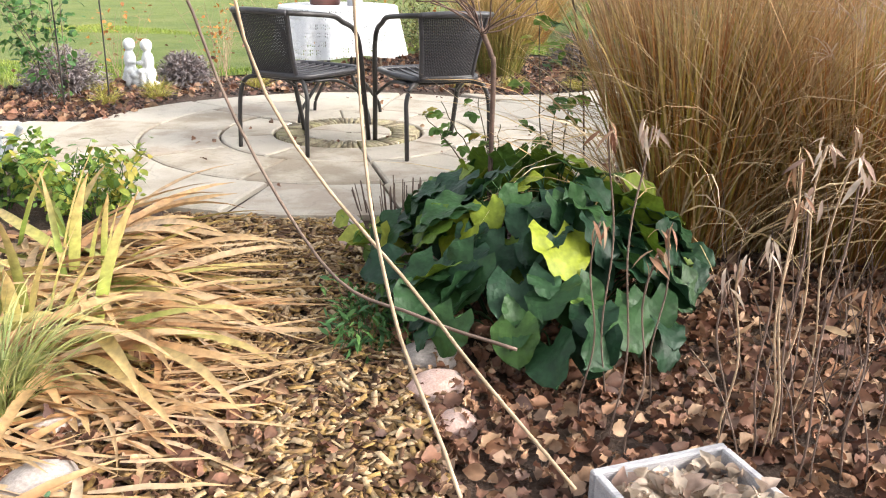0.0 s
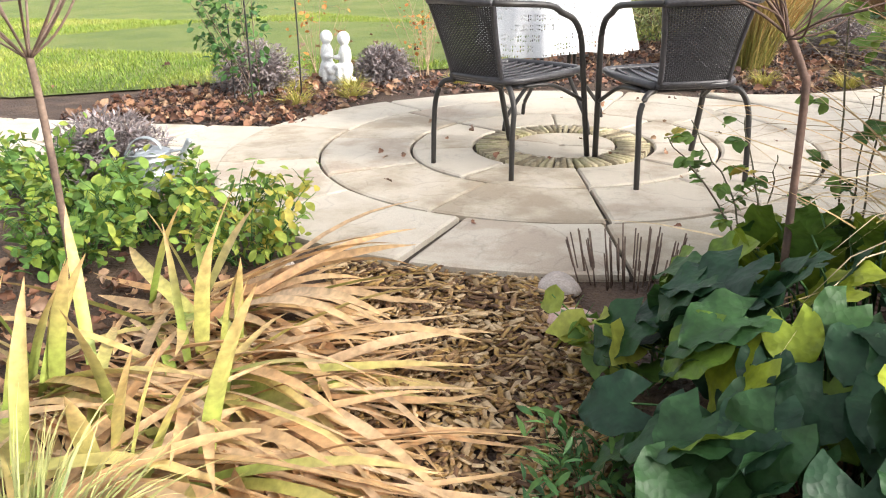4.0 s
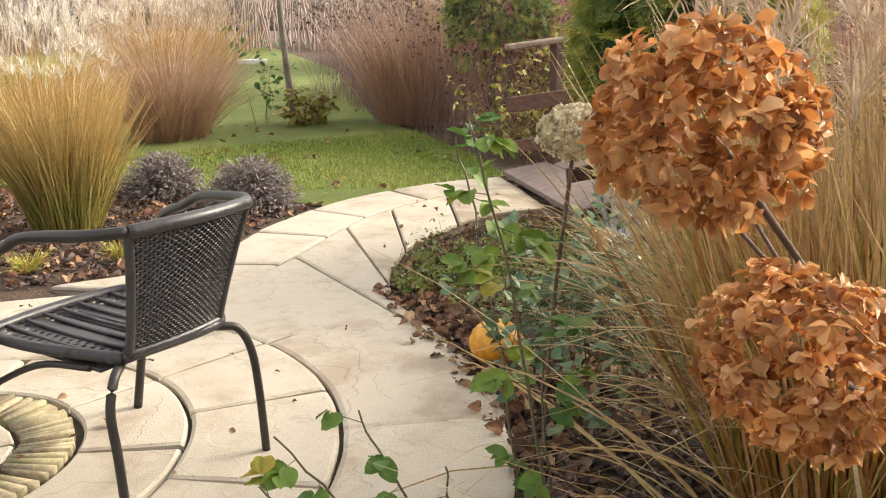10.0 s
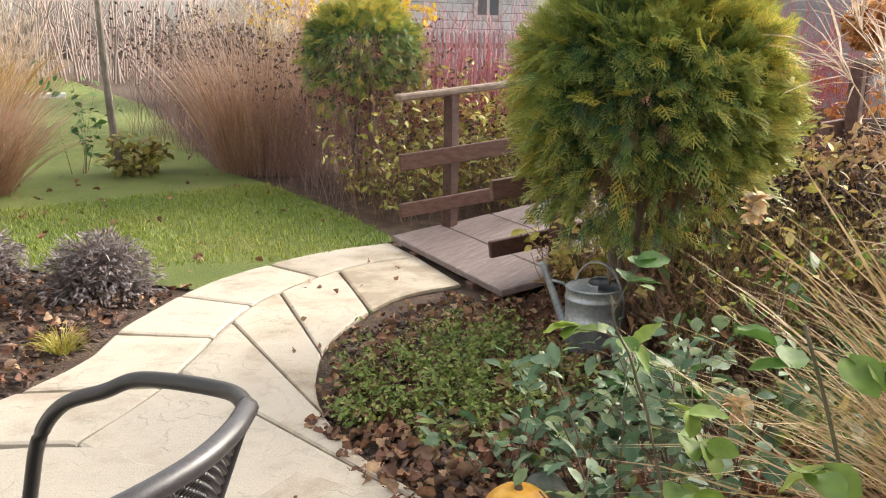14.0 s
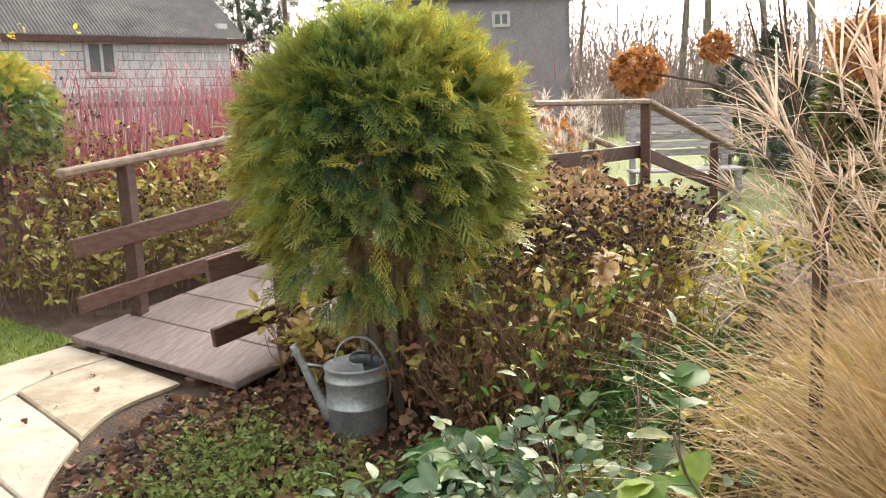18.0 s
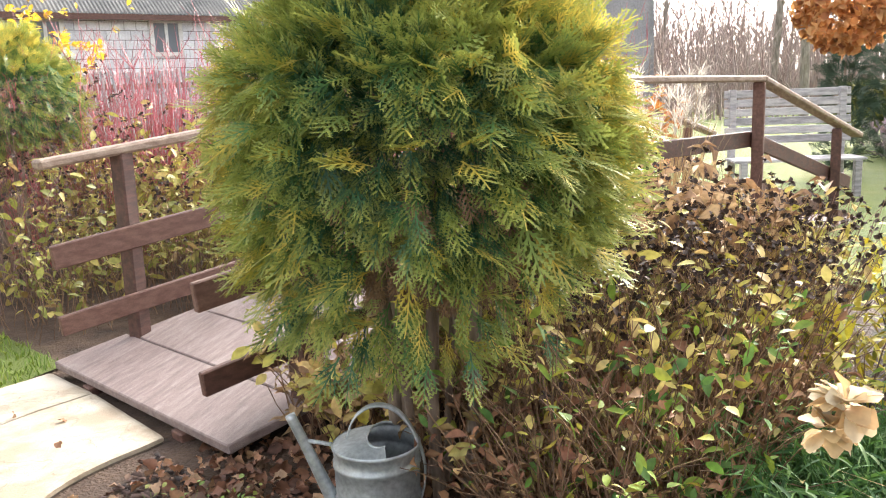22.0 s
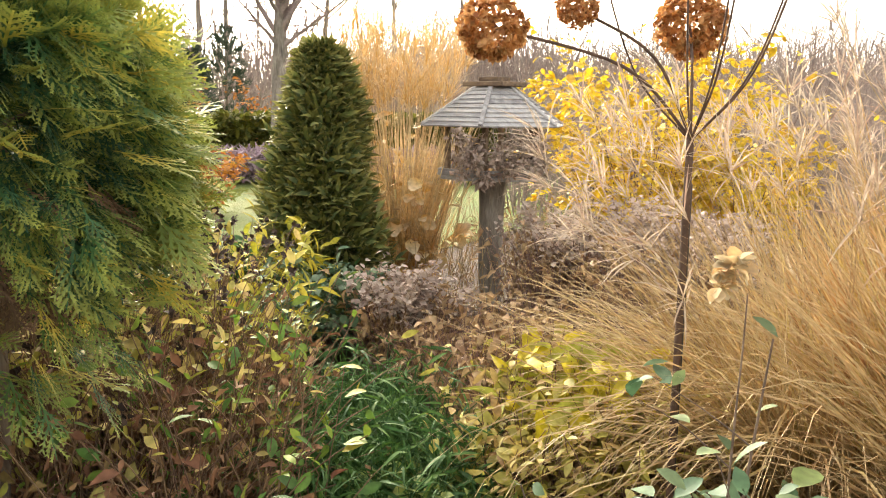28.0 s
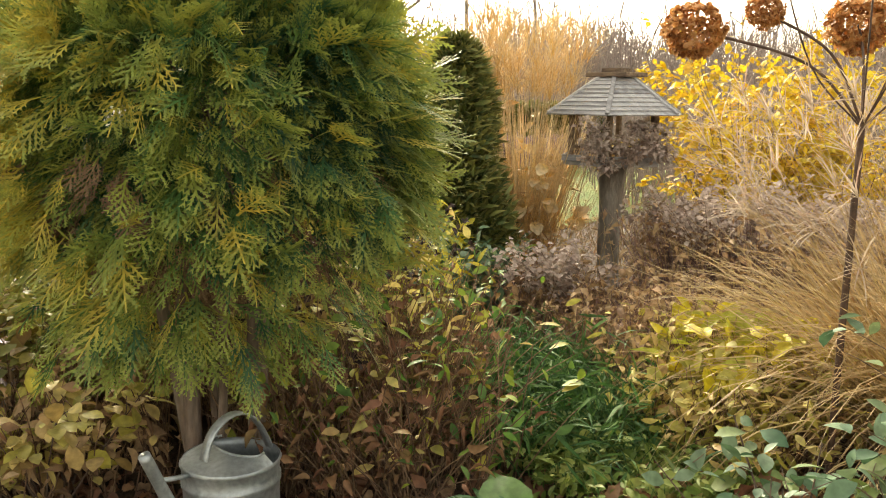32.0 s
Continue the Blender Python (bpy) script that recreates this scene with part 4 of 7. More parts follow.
    bar = part("back_bar", pipe(back_at(np.linspace(-1.02, 1.02, 7), np.zeros(7)), 0.013, name="back_bar"), M_RATTAN, t)
    us, vs = np.linspace(-1, 1, 34), np.linspace(0, 1, 44)
    for i, u in enumerate(us):
        v = np.linspace(0, 1, 45)
        line = back_at(np.full(45, u), v)
        line[:, 1] += 0.0035 * np.cos(np.pi * np.arange(45) + np.pi * i)
        part("weave_strand", tubes(Heap(), line[None], np.array([0.0036]), np.array([0.5]), sides=4, taper=1), M_RATTAN, bar)
    for i, v in enumerate(vs):
        u = np.linspace(-1, 1, 35)
        line = back_at(u, np.full(35, v))
        line[:, 1] += 0.0035 * np.cos(np.pi * np.arange(35) + np.pi * i)
        part("weave_strand", tubes(Heap(), line[None], np.array([0.0033]), np.array([0.5]), sides=4, taper=1), M_RATTAN, bar)
    for s in (-1, 1):
        v = np.linspace(0, 1, 9)
        part("back_post", pipe(back_at(np.full(9, s * 1.02), v), 0.0125, name="back_post"), M_RATTAN, t)
    return t


for at, turn in (((-0.963, 5.346, 0.0), -26.0), ((-0.184, 5.333, 0.0), 26.0)):
    wicker_chair(at, turn).scale = (1.07, 1.07, 1.07)

# table under a lace cloth
TX, TY = -0.92, 6.22
table = thing("garden_table", (TX, TY, 0), "round garden table with dark steel legs under a cloth", "table")
part("tabletop", lathe([(0.0, 0.767), (0.40, 0.767), (0.41, 0.777), (0.40, 0.787), (0.0, 0.787)], 48), M_STEEL, table)
for i in range(4):
    a = radians(45 + 90 * i)
    c, s = math.cos(a), math.sin(a)
    part("leg", pipe([(0.20 * c, 0.20 * s, 0.767), (0.16 * c, 0.16 * s, 0.5), (0.15 * c, 0.15 * s, 0.33), (0.26 * c, 0.26 * s, 0.18), (0.34 * c, 0.34 * s, 0.08), (0.36 * c, 0.36 * s, 0.0)], 0.0125, name="leg"), M_STEEL, table)
heap = Heap()
side_n, ring_n = 380, 76
th = np.linspace(0, 2 * np.pi, side_n, endpoint=False)
rows = []
for j in range(ring_n):
    if j < 28:
        r, z = 0.415 * j / 27 + 0 * th, 0.793 + 0 * th
    else:
        d = (j - 27) / (ring_n - 28)
        drop = 0.30 + 0.035 * np.abs(np.cos(th * 2 + 0.6)) ** 2
        fold = 0.03 * d * np.cos(th * 9 + 1.2 * np.sin(th * 2)) + 0.012 * d * np.cos(th * 17 + 1)
        r, z = 0.418 + 0.04 * d + fold, 0.790 - drop * d
    rows.append(np.stack([r * np.cos(th), r * np.sin(th), z], -1))
grid = np.array(rows)
# lace: a net of strands with denser bands, open cells between
idx = np.arange(ring_n * side_n).reshape(ring_n, side_n)
q = np.stack([idx[:-1], np.roll(idx, -1, 1)[:-1], np.roll(idx, -1, 1)[1:], idx[1:]], -1)
rr, cc = np.meshgrid(np.arange(ring_n - 1), np.arange(side_n), indexing="ij")
hole = ((rr + cc // 2) % 3 > 0) & np.isin(rr % 8, [1, 2, 4, 5]) & (rr > 24) & (cc % 2 == 0) & (np.sin(cc * 0.12 + rr // 8) > -0.55) & (rng.uniform(0, 1, rr.shape) < 0.8)
me = raw_mesh("cloth", grid.reshape(-1, 3), [q[~hole]], smooth=True)
cloth = solid("tablecloth", me, M_LACE, "white crocheted lace tablecloth hanging over the garden table", "tablecloth")
cloth.matrix_world = pose(TX, TY, 0.002)
bm_mod = cloth.modifiers.new("thickness", "SOLIDIFY")
bm_mod.thickness = 0.003

pot = thing("flower_pot", (TX - 0.10, TY + 0.03, 0.796), "brown glazed clay pot with two lugs planted with heather", "flower pot")
part("pot", lathe([(0.0, 0.0), (0.10, 0.0), (0.107, 0.01), (0.118, 0.12), (0.122, 0.15), (0.132, 0.155), (0.132, 0.172), (0.122, 0.175), (0.115, 0.165), (0.113, 0.15), (0.0, 0.15)], 40), M_TERRACOTTA, pot)
for s in (-1, 1):
    part("lug", pipe([(s * 0.122, -0.03, 0.15), (s * 0.15, -0.022, 0.152), (s * 0.15, 0.022, 0.152), (s * 0.122, 0.03, 0.15)], 0.009, name="lug"), M_TERRACOTTA, pot)
heap = Heap()
n = 230
a, r = rng.uniform(0, 6.28, n), 0.10 * np.sqrt(rng.uniform(0, 1, n))
lines = arcs(np.c_[r * np.cos(a), r * np.sin(a), np.full(n, 0.15)], a, 1.45 - 4 * r + rng.normal(0, 0.1, n), rng.uniform(0.12, 0.24, n), rng.uniform(0, 0.2, n), 5, 0.15)
tubes(heap, lines, np.full(n, 0.0016), rng.uniform(0, 1, n), 3)
for f in (0.35, 0.5, 0.65, 0.8, 0.95):
    p = lines[:, int(f * 5)]
    for _ in range(3):
        scatter(heap, LANCE, p, heading(rng.uniform(0, 6.28, n), rng.uniform(0.3, 1.2, n)), rng.uniform(0.015, 0.03, n), rng.uniform(0, 1, n))
part("heather", heap, P_HEATHER, pot, "faded brown pink heather")

cup = thing("cup", (TX + 0.125, TY - 0.03, 0.796), "grey stoneware beaker with a small pale motif", "cup")
part("body", lathe([(0.0, 0.0), (0.05, 0.0), (0.054, 0.006), (0.055, 0.10), (0.052, 0.122), (0.049, 0.122), (0.050, 0.10), (0.049, 0.01), (0.0, 0.008)], 32), M_CUP, cup)
bm = bmesh.new()
bmesh.ops.create_circle(bm, cap_ends=True, segments=14, radius=0.011)
bm.transform(pose(0.005, -0.0556, 0.055, 90, 0, 5) @ Matrix.Diagonal((1.3, 1, 1, 1)))
part("motif", bm, M_LACE, cup, "small pale printed flower")

# two children of painted concrete, as plain rounded shapes
bm = bmesh.new()


def blob(x, y, z, rx, ry, rz):
    m = pose(x, y, z) @ Matrix.Diagonal((rx, ry, rz, 1))
    bmesh.ops.create_icosphere(bm, subdivisions=3, radius=1, matrix=m)


for s in (-1, 1):
    blob(s * 0.085, 0, 0.335, 0.047, 0.047, 0.052)
    blob(s * 0.09, 0.0, 0.215, 0.05, 0.045, 0.085)
    blob(s * 0.09, 0.0, 0.12, 0.058, 0.055, 0.06)
    blob(s * 0.05, -0.04, 0.13, 0.045, 0.03, 0.028)
    blob(s * 0.075, -0.05, 0.06, 0.028, 0.03, 0.065)
    blob(s * 0.12, -0.02, 0.06, 0.034, 0.04, 0.065)
    blob(s * 0.045, -0.035, 0.20, 0.045, 0.02, 0.018)
    blob(s * 0.115, 0.01, 0.03, 0.05, 0.06, 0.03)
blob(0, -0.03, 0.10, 0.06, 0.05, 0.035)
blob(0, -0.03, 0.045, 0.05, 0.045, 0.05)
for f in bm.faces:
    f.smooth = True
statue = solid("garden_statue", bm, M_STATUE, "white painted concrete statue of two seated children", "statue")
rm = statue.modifiers.new("melt", "REMESH")
rm.mode, rm.voxel_size, rm.use_smooth_shade = "VOXEL", 0.009, True
statue.matrix_world = pose(-2.99, 7.51, -0.03, 0, 0, -18) @ Matrix.Diagonal((1.12, 1.12, 1.12, 1))


def watering_can(at, turn, label, tall=0.26, rad=0.115):
    """A zinc can whose spout points along -x."""
    t = thing("watering_can", at, label, "watering can", turn=turn)
    k, r = tall / 0.26, rad / 0.115
    wall = [(0.0, 0.0), (0.105, 0.0), (0.108, 0.006), (0.112, 0.10), (0.116, 0.104), (0.116, 0.112), (0.112, 0.116), (0.1135, 0.19), (0.117, 0.194), (0.117, 0.203), (0.113, 0.207), (0.115, 0.235), (0.119, 0.24), (0.115, 0.245)]
    part("body", lathe([(a * r, b * k) for a, b in wall], 40), M_ZINC, t)
    bm = bmesh.new()
    outer = [bm.verts.new((0.115 * r * math.cos(a), 0.115 * r * math.sin(a), 0.243 * k)) for a in np.linspace(radians(70), radians(290), 24)]
    inner = [bm.verts.new((0.02 * r + 0.07 * r * math.cos(a) * 0.6, 0.085 * r * math.sin(a), 0.262 * k)) for a in np.linspace(radians(70), radians(290), 24)]
    for i in range(23):
        bm.faces.new((outer[i], outer[i + 1], inner[i + 1], inner[i]))
    for f in bm.faces:
        f.smooth = True
    part("hood", bm, M_ZINC, t)
    part("hood_rim", pipe([(0.02 * r + 0.042 * r * math.cos(a), 0.085 * r * math.sin(a), 0.262 * k) for a in np.linspace(radians(70), radians(290), 9)], 0.004, name="hood_rim"), M_ZINC, t)
    part("spout", pipe([(-0.10 * r, 0, 0.05 * k), (-0.14 * r, 0, 0.13 * k), (-0.19 * r, 0, 0.24 * k), (-0.225 * r, 0, 0.315 * k)], 0.02, name="spout", radii=[0.03, 0.022, 0.017, 0.017]), M_ZINC, t)
    part("brace", pipe([(-0.10 * r, 0, 0.235 * k), (-0.19 * r, 0, 0.25 * k)], 0.007, name="brace", smooth_steps=1), M_ZINC, t)
    heap = Heap()
    line = np.array([[(-0.085 * r + 0.005, 0, 0.25 * k), (-0.06 * r, 0, 0.31 * k), (0.0, 0, 0.345 * k), (0.07 * r, 0, 0.325 * k), (0.12 * r, 0, 0.24 * k), (0.135 * r, 0, 0.16 * k), (0.112 * r, 0, 0.08 * k)]], float)
    fine = np.stack([np.interp(np.linspace(0, 6, 31), np.arange(7), line[0, :, c]) for c in range(3)], -1)
    fine = np.stack([np.convolve(np.pad(fine[:, c], 2, mode="edge"), np.ones(5) / 5, "valid") for c in range(3)], -1)
    v = np.concatenate([fine + (0, -0.016, 0), fine + (0, 0.016, 0)])
    i = np.arange(30)
    ob = part("handle", raw_mesh("handle", v, [np.stack([i, i + 1, i + 32, i + 31], -1)]), M_ZINC, t)
    sm = ob.modifiers.new("thickness", "SOLIDIFY")
    sm.thickness = 0.006
    return t


watering_can((2.90, 6.26, -0.03), 292, "grey galvanised zinc watering can under the round thuja", 0.35, 0.14)
watering_can((-2.62, 4.50, -0.03), 200, "dull grey zinc watering can lying among leafy plants", 0.2, 0.11)
squash = solid("squash", pebble(0.085, 0.08, 0.08, 5, 0.08), surface("grey_green_squash", [(0.06, 0.08, 0.06), (0.13, 0.15, 0.12), (0.2, 0.22, 0.17)], 10, 60, 0.5, 0.2, 0.002), "dark grey green squash beside the pumpkin", "squash")
squash.matrix_world = pose(1.48, 5.43, -0.04)
part("stem", pipe([(0, 0, 0.165), (0.004, 0.002, 0.19), (0.016, 0.004, 0.205)], 0.012, name="stem", radii=[0.017, 0.011, 0.012]), M_TWIG, pump := thing("pumpkin", (1.27, 5.37, -0.03), "round orange and yellow pumpkin lying at the patio edge", "pumpkin", turn=40))
bm = bmesh.new()
bmesh.ops.create_uvsphere(bm, u_segments=60, v_segments=30, radius=1)
for v in bm.verts:
    a = math.atan2(v.co.y, v.co.x)
    flat = math.hypot(v.co.x, v.co.y)
    k = 1 - 0.035 * (1 - abs(math.cos(a * 5))) * flat
    v.co = Vector((v.co.x * 0.112 * k, v.co.y * 0.112 * k, 0.092 + v.co.z * 0.097 * (1 - 0.1 * math.exp(-(flat / 0.25) ** 2))))
for f in bm.faces:
    f.smooth = True
part("fruit", bm, M_PUMPKIN, pump)

# ---- plants ----


def disc(n, r, power=0.5):
    a, d = rng.uniform(0, 2 * np.pi, n), r * rng.uniform(0, 1, n) ** power
    return np.c_[d * np.cos(a), d * np.sin(a), np.zeros(n)], a


def grass_clump(name, at, label, mat, radius, count, length, width, lean, droop, segs=7, culms=0, plume=None, plume_len=0.2, group="", wander=0.05, stiff=0.0, twist=1.5):
    """A tuft of arching blades, with seed stalks where it has them."""
    t = thing(name, at, label, "ornamental grass", group)
    base, a = disc(count, radius)
    out = np.linalg.norm(base[:, :2], axis=1) / radius
    az = a + rng.normal(0, 0.5, count)
    heap = Heap()
    lines = arcs(base, az, 1.5 - lean * out * rng.uniform(0.3, 1.2, count) - rng.uniform(0, 0.12, count), length * rng.uniform(0.55, 1.1, count), droop * rng.uniform(0.15, 1.3, count), segs, wander)
    ribbons(heap, lines, width * rng.uniform(0.6, 1.3, count), rng.uniform(0, 1, count), shape=[0.7] + [1.0] * (segs - 3) + [0.75, 0.45, 0.04], twist=twist)
    part("tuft", heap, mat, t)
    if culms:
        base, a = disc(culms, radius * 0.8)
        heap = Heap()
        out = np.linalg.norm(base[:, :2], axis=1) / radius
        lines = arcs(base, a + rng.normal(0, 0.4, culms), 1.52 - lean * 0.6 * out, length * rng.uniform(0.9, 1.25, culms), droop * 0.35 * rng.uniform(0.3, 1.2, culms), segs)
        tubes(heap, lines, np.full(culms, 0.0022), rng.uniform(0, 1, culms), 4, 0.5)
        part("stalk_mass", heap, mat, t)
        if plume:
            heap = Heap()
            tip, way = lines[:, -1], unit(lines[:, -1] - lines[:, -2])
            for i in range(16):
                s = rng.uniform(0, 1, culms)
                p = tip - way * (s * plume_len * 0.25)[:, None]
                d = unit(way + 0.45 * rng.normal(0, 1, (culms, 3)) + np.array([0, 0, -0.1]))
                l = plume_len * rng.uniform(0.5, 1.0, culms)
                q = arcs(p, np.arctan2(d[:, 1], d[:, 0]), np.arcsin(np.clip(d[:, 2], -1, 1)), l, rng.uniform(0.2, 1.0, culms), 3)
                ribbons(heap, q, np.full(culms, 0.004), rng.uniform(0, 1, culms), shape=[0.5, 1.2, 1, 0.3])
            part("plume_mass", heap, plume, t)
    return t


def shrub(name, at, label, category, leaf, leaf_mat, stem_mat, radius, height, stems, leaves, size, group="", droop=0.3, lean=0.7, low=0.25, spread=0.12, tone=(0, 1), stem_r=0.004, base_r=0.3, segs=8, twigs=3, up=0.2, width=1.0, each=False):
    """Stems from one base, side twigs, and leaves strewn along them."""
    t = thing(name, at, label, category, group)
    base, a = disc(stems, radius * base_r)
    heap = Heap()
    lines = arcs(base, a + rng.normal(0, 0.6, stems), 1.5 - lean * rng.uniform(0.1, 1.0, stems), height * rng.uniform(0.6, 1.12, stems), droop * rng.uniform(0.2, 1.5, stems), segs, 0.12)
    radii = stem_r * rng.uniform(0.7, 1.3, stems)
    few = stems <= 12
    for i in range(stems if few else 0):
        part("stem", tubes(Heap(), lines[i : i + 1], radii[i : i + 1], rng.uniform(0, 1, 1), 6, 0.35), stem_mat, t)
    if not few:
        tubes(heap, lines, radii, rng.uniform(0, 1, stems), 5, 0.35)
    n = stems * twigs
    if n:
        who, at_k = rng.integers(0, stems, n), rng.integers(segs // 3, segs, n)
        side = arcs(lines[who, at_k], rng.uniform(0, 6.28, n), rng.uniform(0.2, 1.2, n), height * rng.uniform(0.12, 0.3, n), rng.uniform(0, 0.6, n), 4, 0.15)
        if few:
            for i in range(n):
                part("twig", tubes(Heap(), side[i : i + 1], np.full(1, stem_r * 0.5), rng.uniform(0, 1, 1), 4, 0.4), stem_mat, t)
        else:
            tubes(heap, side, np.full(n, stem_r * 0.5), rng.uniform(0, 1, n), 4, 0.4)
        pool = np.concatenate([lines[:, max(1, int(segs * low)) :].reshape(-1, 3), side[:, 1:].reshape(-1, 3), side[:, 2:].reshape(-1, 3)])
    else:
        pool = lines[:, max(1, int(segs * low)) :].reshape(-1, 3)
    if heap.n:
        part("stem_mass", heap, stem_mat, t)
    if leaves:
        heap = Heap()
        p = pool[rng.integers(0, len(pool), leaves)] + rng.normal(0, spread * 0.25, (leaves, 3))
        p[:, 2] = np.maximum(p[:, 2], 0.01)
        outward = unit(np.c_[p[:, :2], np.zeros(leaves)]) + rng.normal(0, 0.8, (leaves, 3)) + np.array([0, 0, up])
        big, shade = size * rng.uniform(0.5, 1.3, leaves), rng.uniform(*tone, leaves)
        if each:
            for i in range(leaves):
                part("leaf", scatter(Heap(), leaf, p[i : i + 1], outward[i : i + 1], big[i : i + 1], shade[i : i + 1], width=width), leaf_mat, t)
        else:
            part("foliage", scatter(heap, leaf, p, outward, big, shade, width=width), leaf_mat, t)
    return t


# a flat scaly spray of arborvitae, length 1 along x, in one joined piece
def make_spray():
    heap = Heap()
    pts = np.stack([np.linspace(0, 1, 8), np.zeros(8), -0.18 * np.linspace(0, 1, 8) ** 2], -1)
    ribbons_flat(heap, pts, 0.042, 0)
    for i in range(9):
        u = 0.12 + 0.09 * i
        s = 1 if i % 2 else -1
        ln = (0.30 + 0.08 * math.sin(i * 2.1)) * (1 - u) ** 0.7 + 0.09
        w = np.linspace(0, 1, 5)[:, None]
        d = np.array([math.cos(0.62), s * math.sin(0.62), -0.12])
        bent = np.array([u, 0, -0.18 * u * u]) + w * ln * d + np.array([1, 0, 0]) * (w**2) * ln * 0.25
        ribbons_flat(heap, bent, 0.036, u)
        for j in (1, 2, 3, 4):
            for s2 in (1, -1):
                e = bent[j]
                d2 = np.array([math.cos(0.62 * s + 0.6 * s2), math.sin(0.62 * s + 0.6 * s2), -0.05])
                ribbons_flat(heap, np.array([e, e + d2 * ln * 0.26]), 0.034, min(1, u + 0.1 * j))
    v = np.concatenate(heap.v)
    return v, np.concatenate(heap.f4), np.concatenate(heap.a)


def ribbons_flat(heap, line, wide, along):
    d = unit(np.gradient(line, axis=0))
    side = np.stack([-d[:, 1], d[:, 0], np.zeros(len(d))], -1) * wide / 2
    side *= np.linspace(1, 0.45, len(line))[:, None]
    v = np.stack([line - side, line + side], 1).reshape(-1, 3)
    i = np.arange(len(line) - 1) * 2
    heap.add(v, quads=np.stack([i, i + 1, i + 3, i + 2], -1), along=np.repeat(np.clip(along + np.linspace(0, 0.35, len(line)), 0, 1), 2))


SPRAY = make_spray()


def thuja(at, label, radius, centre, count, size, stems, seed_gold=0.5, group="", squash=1.0, gold=(0, 0, 1)):
    """A clipped ball of flat scaly sprays on several bare stems."""
    t = thing("thuja", at, label, "tree", group)
    n = stems
    a = np.arange(n) * 2.4 + 0.4
    base = np.c_[0.10 * np.cos(a), 0.10 * np.sin(a), np.zeros(n)]
    top = np.c_[0.55 * radius * np.cos(a) * 0.6, 0.55 * radius * np.sin(a) * 0.6, np.full(n, centre)]
    for i in range(n):
        w = np.linspace(0, 1, 7)[:, None]
        line = base[i] * (1 - w) + top[i] * w + np.c_[0.02 * np.sin(w * 5 + i), 0.02 * np.cos(w * 4 + i), 0 * w]
        heap = Heap()
        tubes(heap, line[None], np.array([rng.uniform(0.016, 0.030)]), np.array([0.5]), 9, 0.5)
        part("stem", heap, M_THUJABARK, t)
    # gold: axis whose two flanks get yellower sprays, coloured as if sunlit
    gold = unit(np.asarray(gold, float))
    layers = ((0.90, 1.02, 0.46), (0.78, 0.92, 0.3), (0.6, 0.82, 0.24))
    heap = Heap()
    for lo, hi, share in layers:
        m = int(count * share)
        d = unit(rng.normal(0, 1, (m, 3)))
        d[:, 2] = np.where(d[:, 2] < -0.52, -0.6 * d[:, 2], d[:, 2])
        d = unit(d)
        bump = np.array([noise.noise(Vector(x) * 3.1) + 0.6 * noise.noise(Vector(x) * 7) for x in d])
        r = radius * rng.uniform(lo, hi, m) * (1 + 0.15 * bump)
        p = d * r[:, None] * np.array([1, 1, squash]) + np.array([0, 0, centre])
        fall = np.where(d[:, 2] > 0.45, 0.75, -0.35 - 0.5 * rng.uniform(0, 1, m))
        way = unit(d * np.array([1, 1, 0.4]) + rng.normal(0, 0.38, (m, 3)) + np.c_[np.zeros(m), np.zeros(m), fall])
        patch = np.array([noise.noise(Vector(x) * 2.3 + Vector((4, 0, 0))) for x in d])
        # tone carries painted light: bright top and flanks, shaded inner layers, plus random patches
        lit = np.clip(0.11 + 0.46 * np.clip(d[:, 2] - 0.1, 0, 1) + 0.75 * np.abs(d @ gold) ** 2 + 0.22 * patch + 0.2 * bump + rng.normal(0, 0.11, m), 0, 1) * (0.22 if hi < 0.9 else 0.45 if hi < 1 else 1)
        keep = (bump > -0.12) | (rng.uniform(0, 1, m) < 0.2) if hi > 0.9 else bump > -9
        p, way, lit, m = p[keep], way[keep], lit[keep], int(keep.sum())
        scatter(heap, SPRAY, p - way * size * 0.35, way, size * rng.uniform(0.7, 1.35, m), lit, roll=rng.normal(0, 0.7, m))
    # long bright sprays that stand out from the outline
    m = int(count * 0.085)
    d = unit(rng.normal(0, 1, (m, 3)) + np.array([0, 0, 0.1]))
    way = unit(d * np.array([1, 1, 0.3]) + rng.normal(0, 0.3, (m, 3)) + np.c_[np.zeros(m), np.zeros(m), rng.uniform(-0.7, 0.5, m)])
    p = d * radius * np.array([1, 1, squash]) * rng.uniform(0.92, 1.0, m)[:, None] + np.array([0, 0, centre])
    scatter(heap, SPRAY, p, way, size * rng.uniform(0.9, 1.75, m), rng.uniform(0.4, 1.0, m), roll=rng.normal(0, 0.5, m))
    # low boughs that hang down on the open side
    m = int(count * 0.010)
    a = rng.normal(2.6, 0.9, m)
    rr = radius * rng.uniform(0.45, 0.8, m)
    p = np.c_[rr * np.cos(a), rr * np.sin(a), centre - radius * rng.uniform(0.6, 0.9, m)]
    scatter(heap, SPRAY, p, unit(np.c_[np.cos(a), np.sin(a), -1.2 * np.ones(m)] + rng.normal(0, 0.3, (m, 3))), size * rng.uniform(0.9, 1.4, m), rng.uniform(0.1, 0.7, m), roll=rng.normal(0, 0.6, m))
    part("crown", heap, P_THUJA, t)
    heap = Heap()
    m = int(count * 0.04)
    d = unit(rng.normal(0, 1, (m, 3)))
    d[:, 2] = -np.abs(d[:, 2]) * 0.8
    scatter(heap, SPRAY, d * radius * 0.8 + np.array([0, 0, centre]), unit(d + np.array([0, 0, -0.8])), np.full(m, size), rng.uniform(0, 1, m))
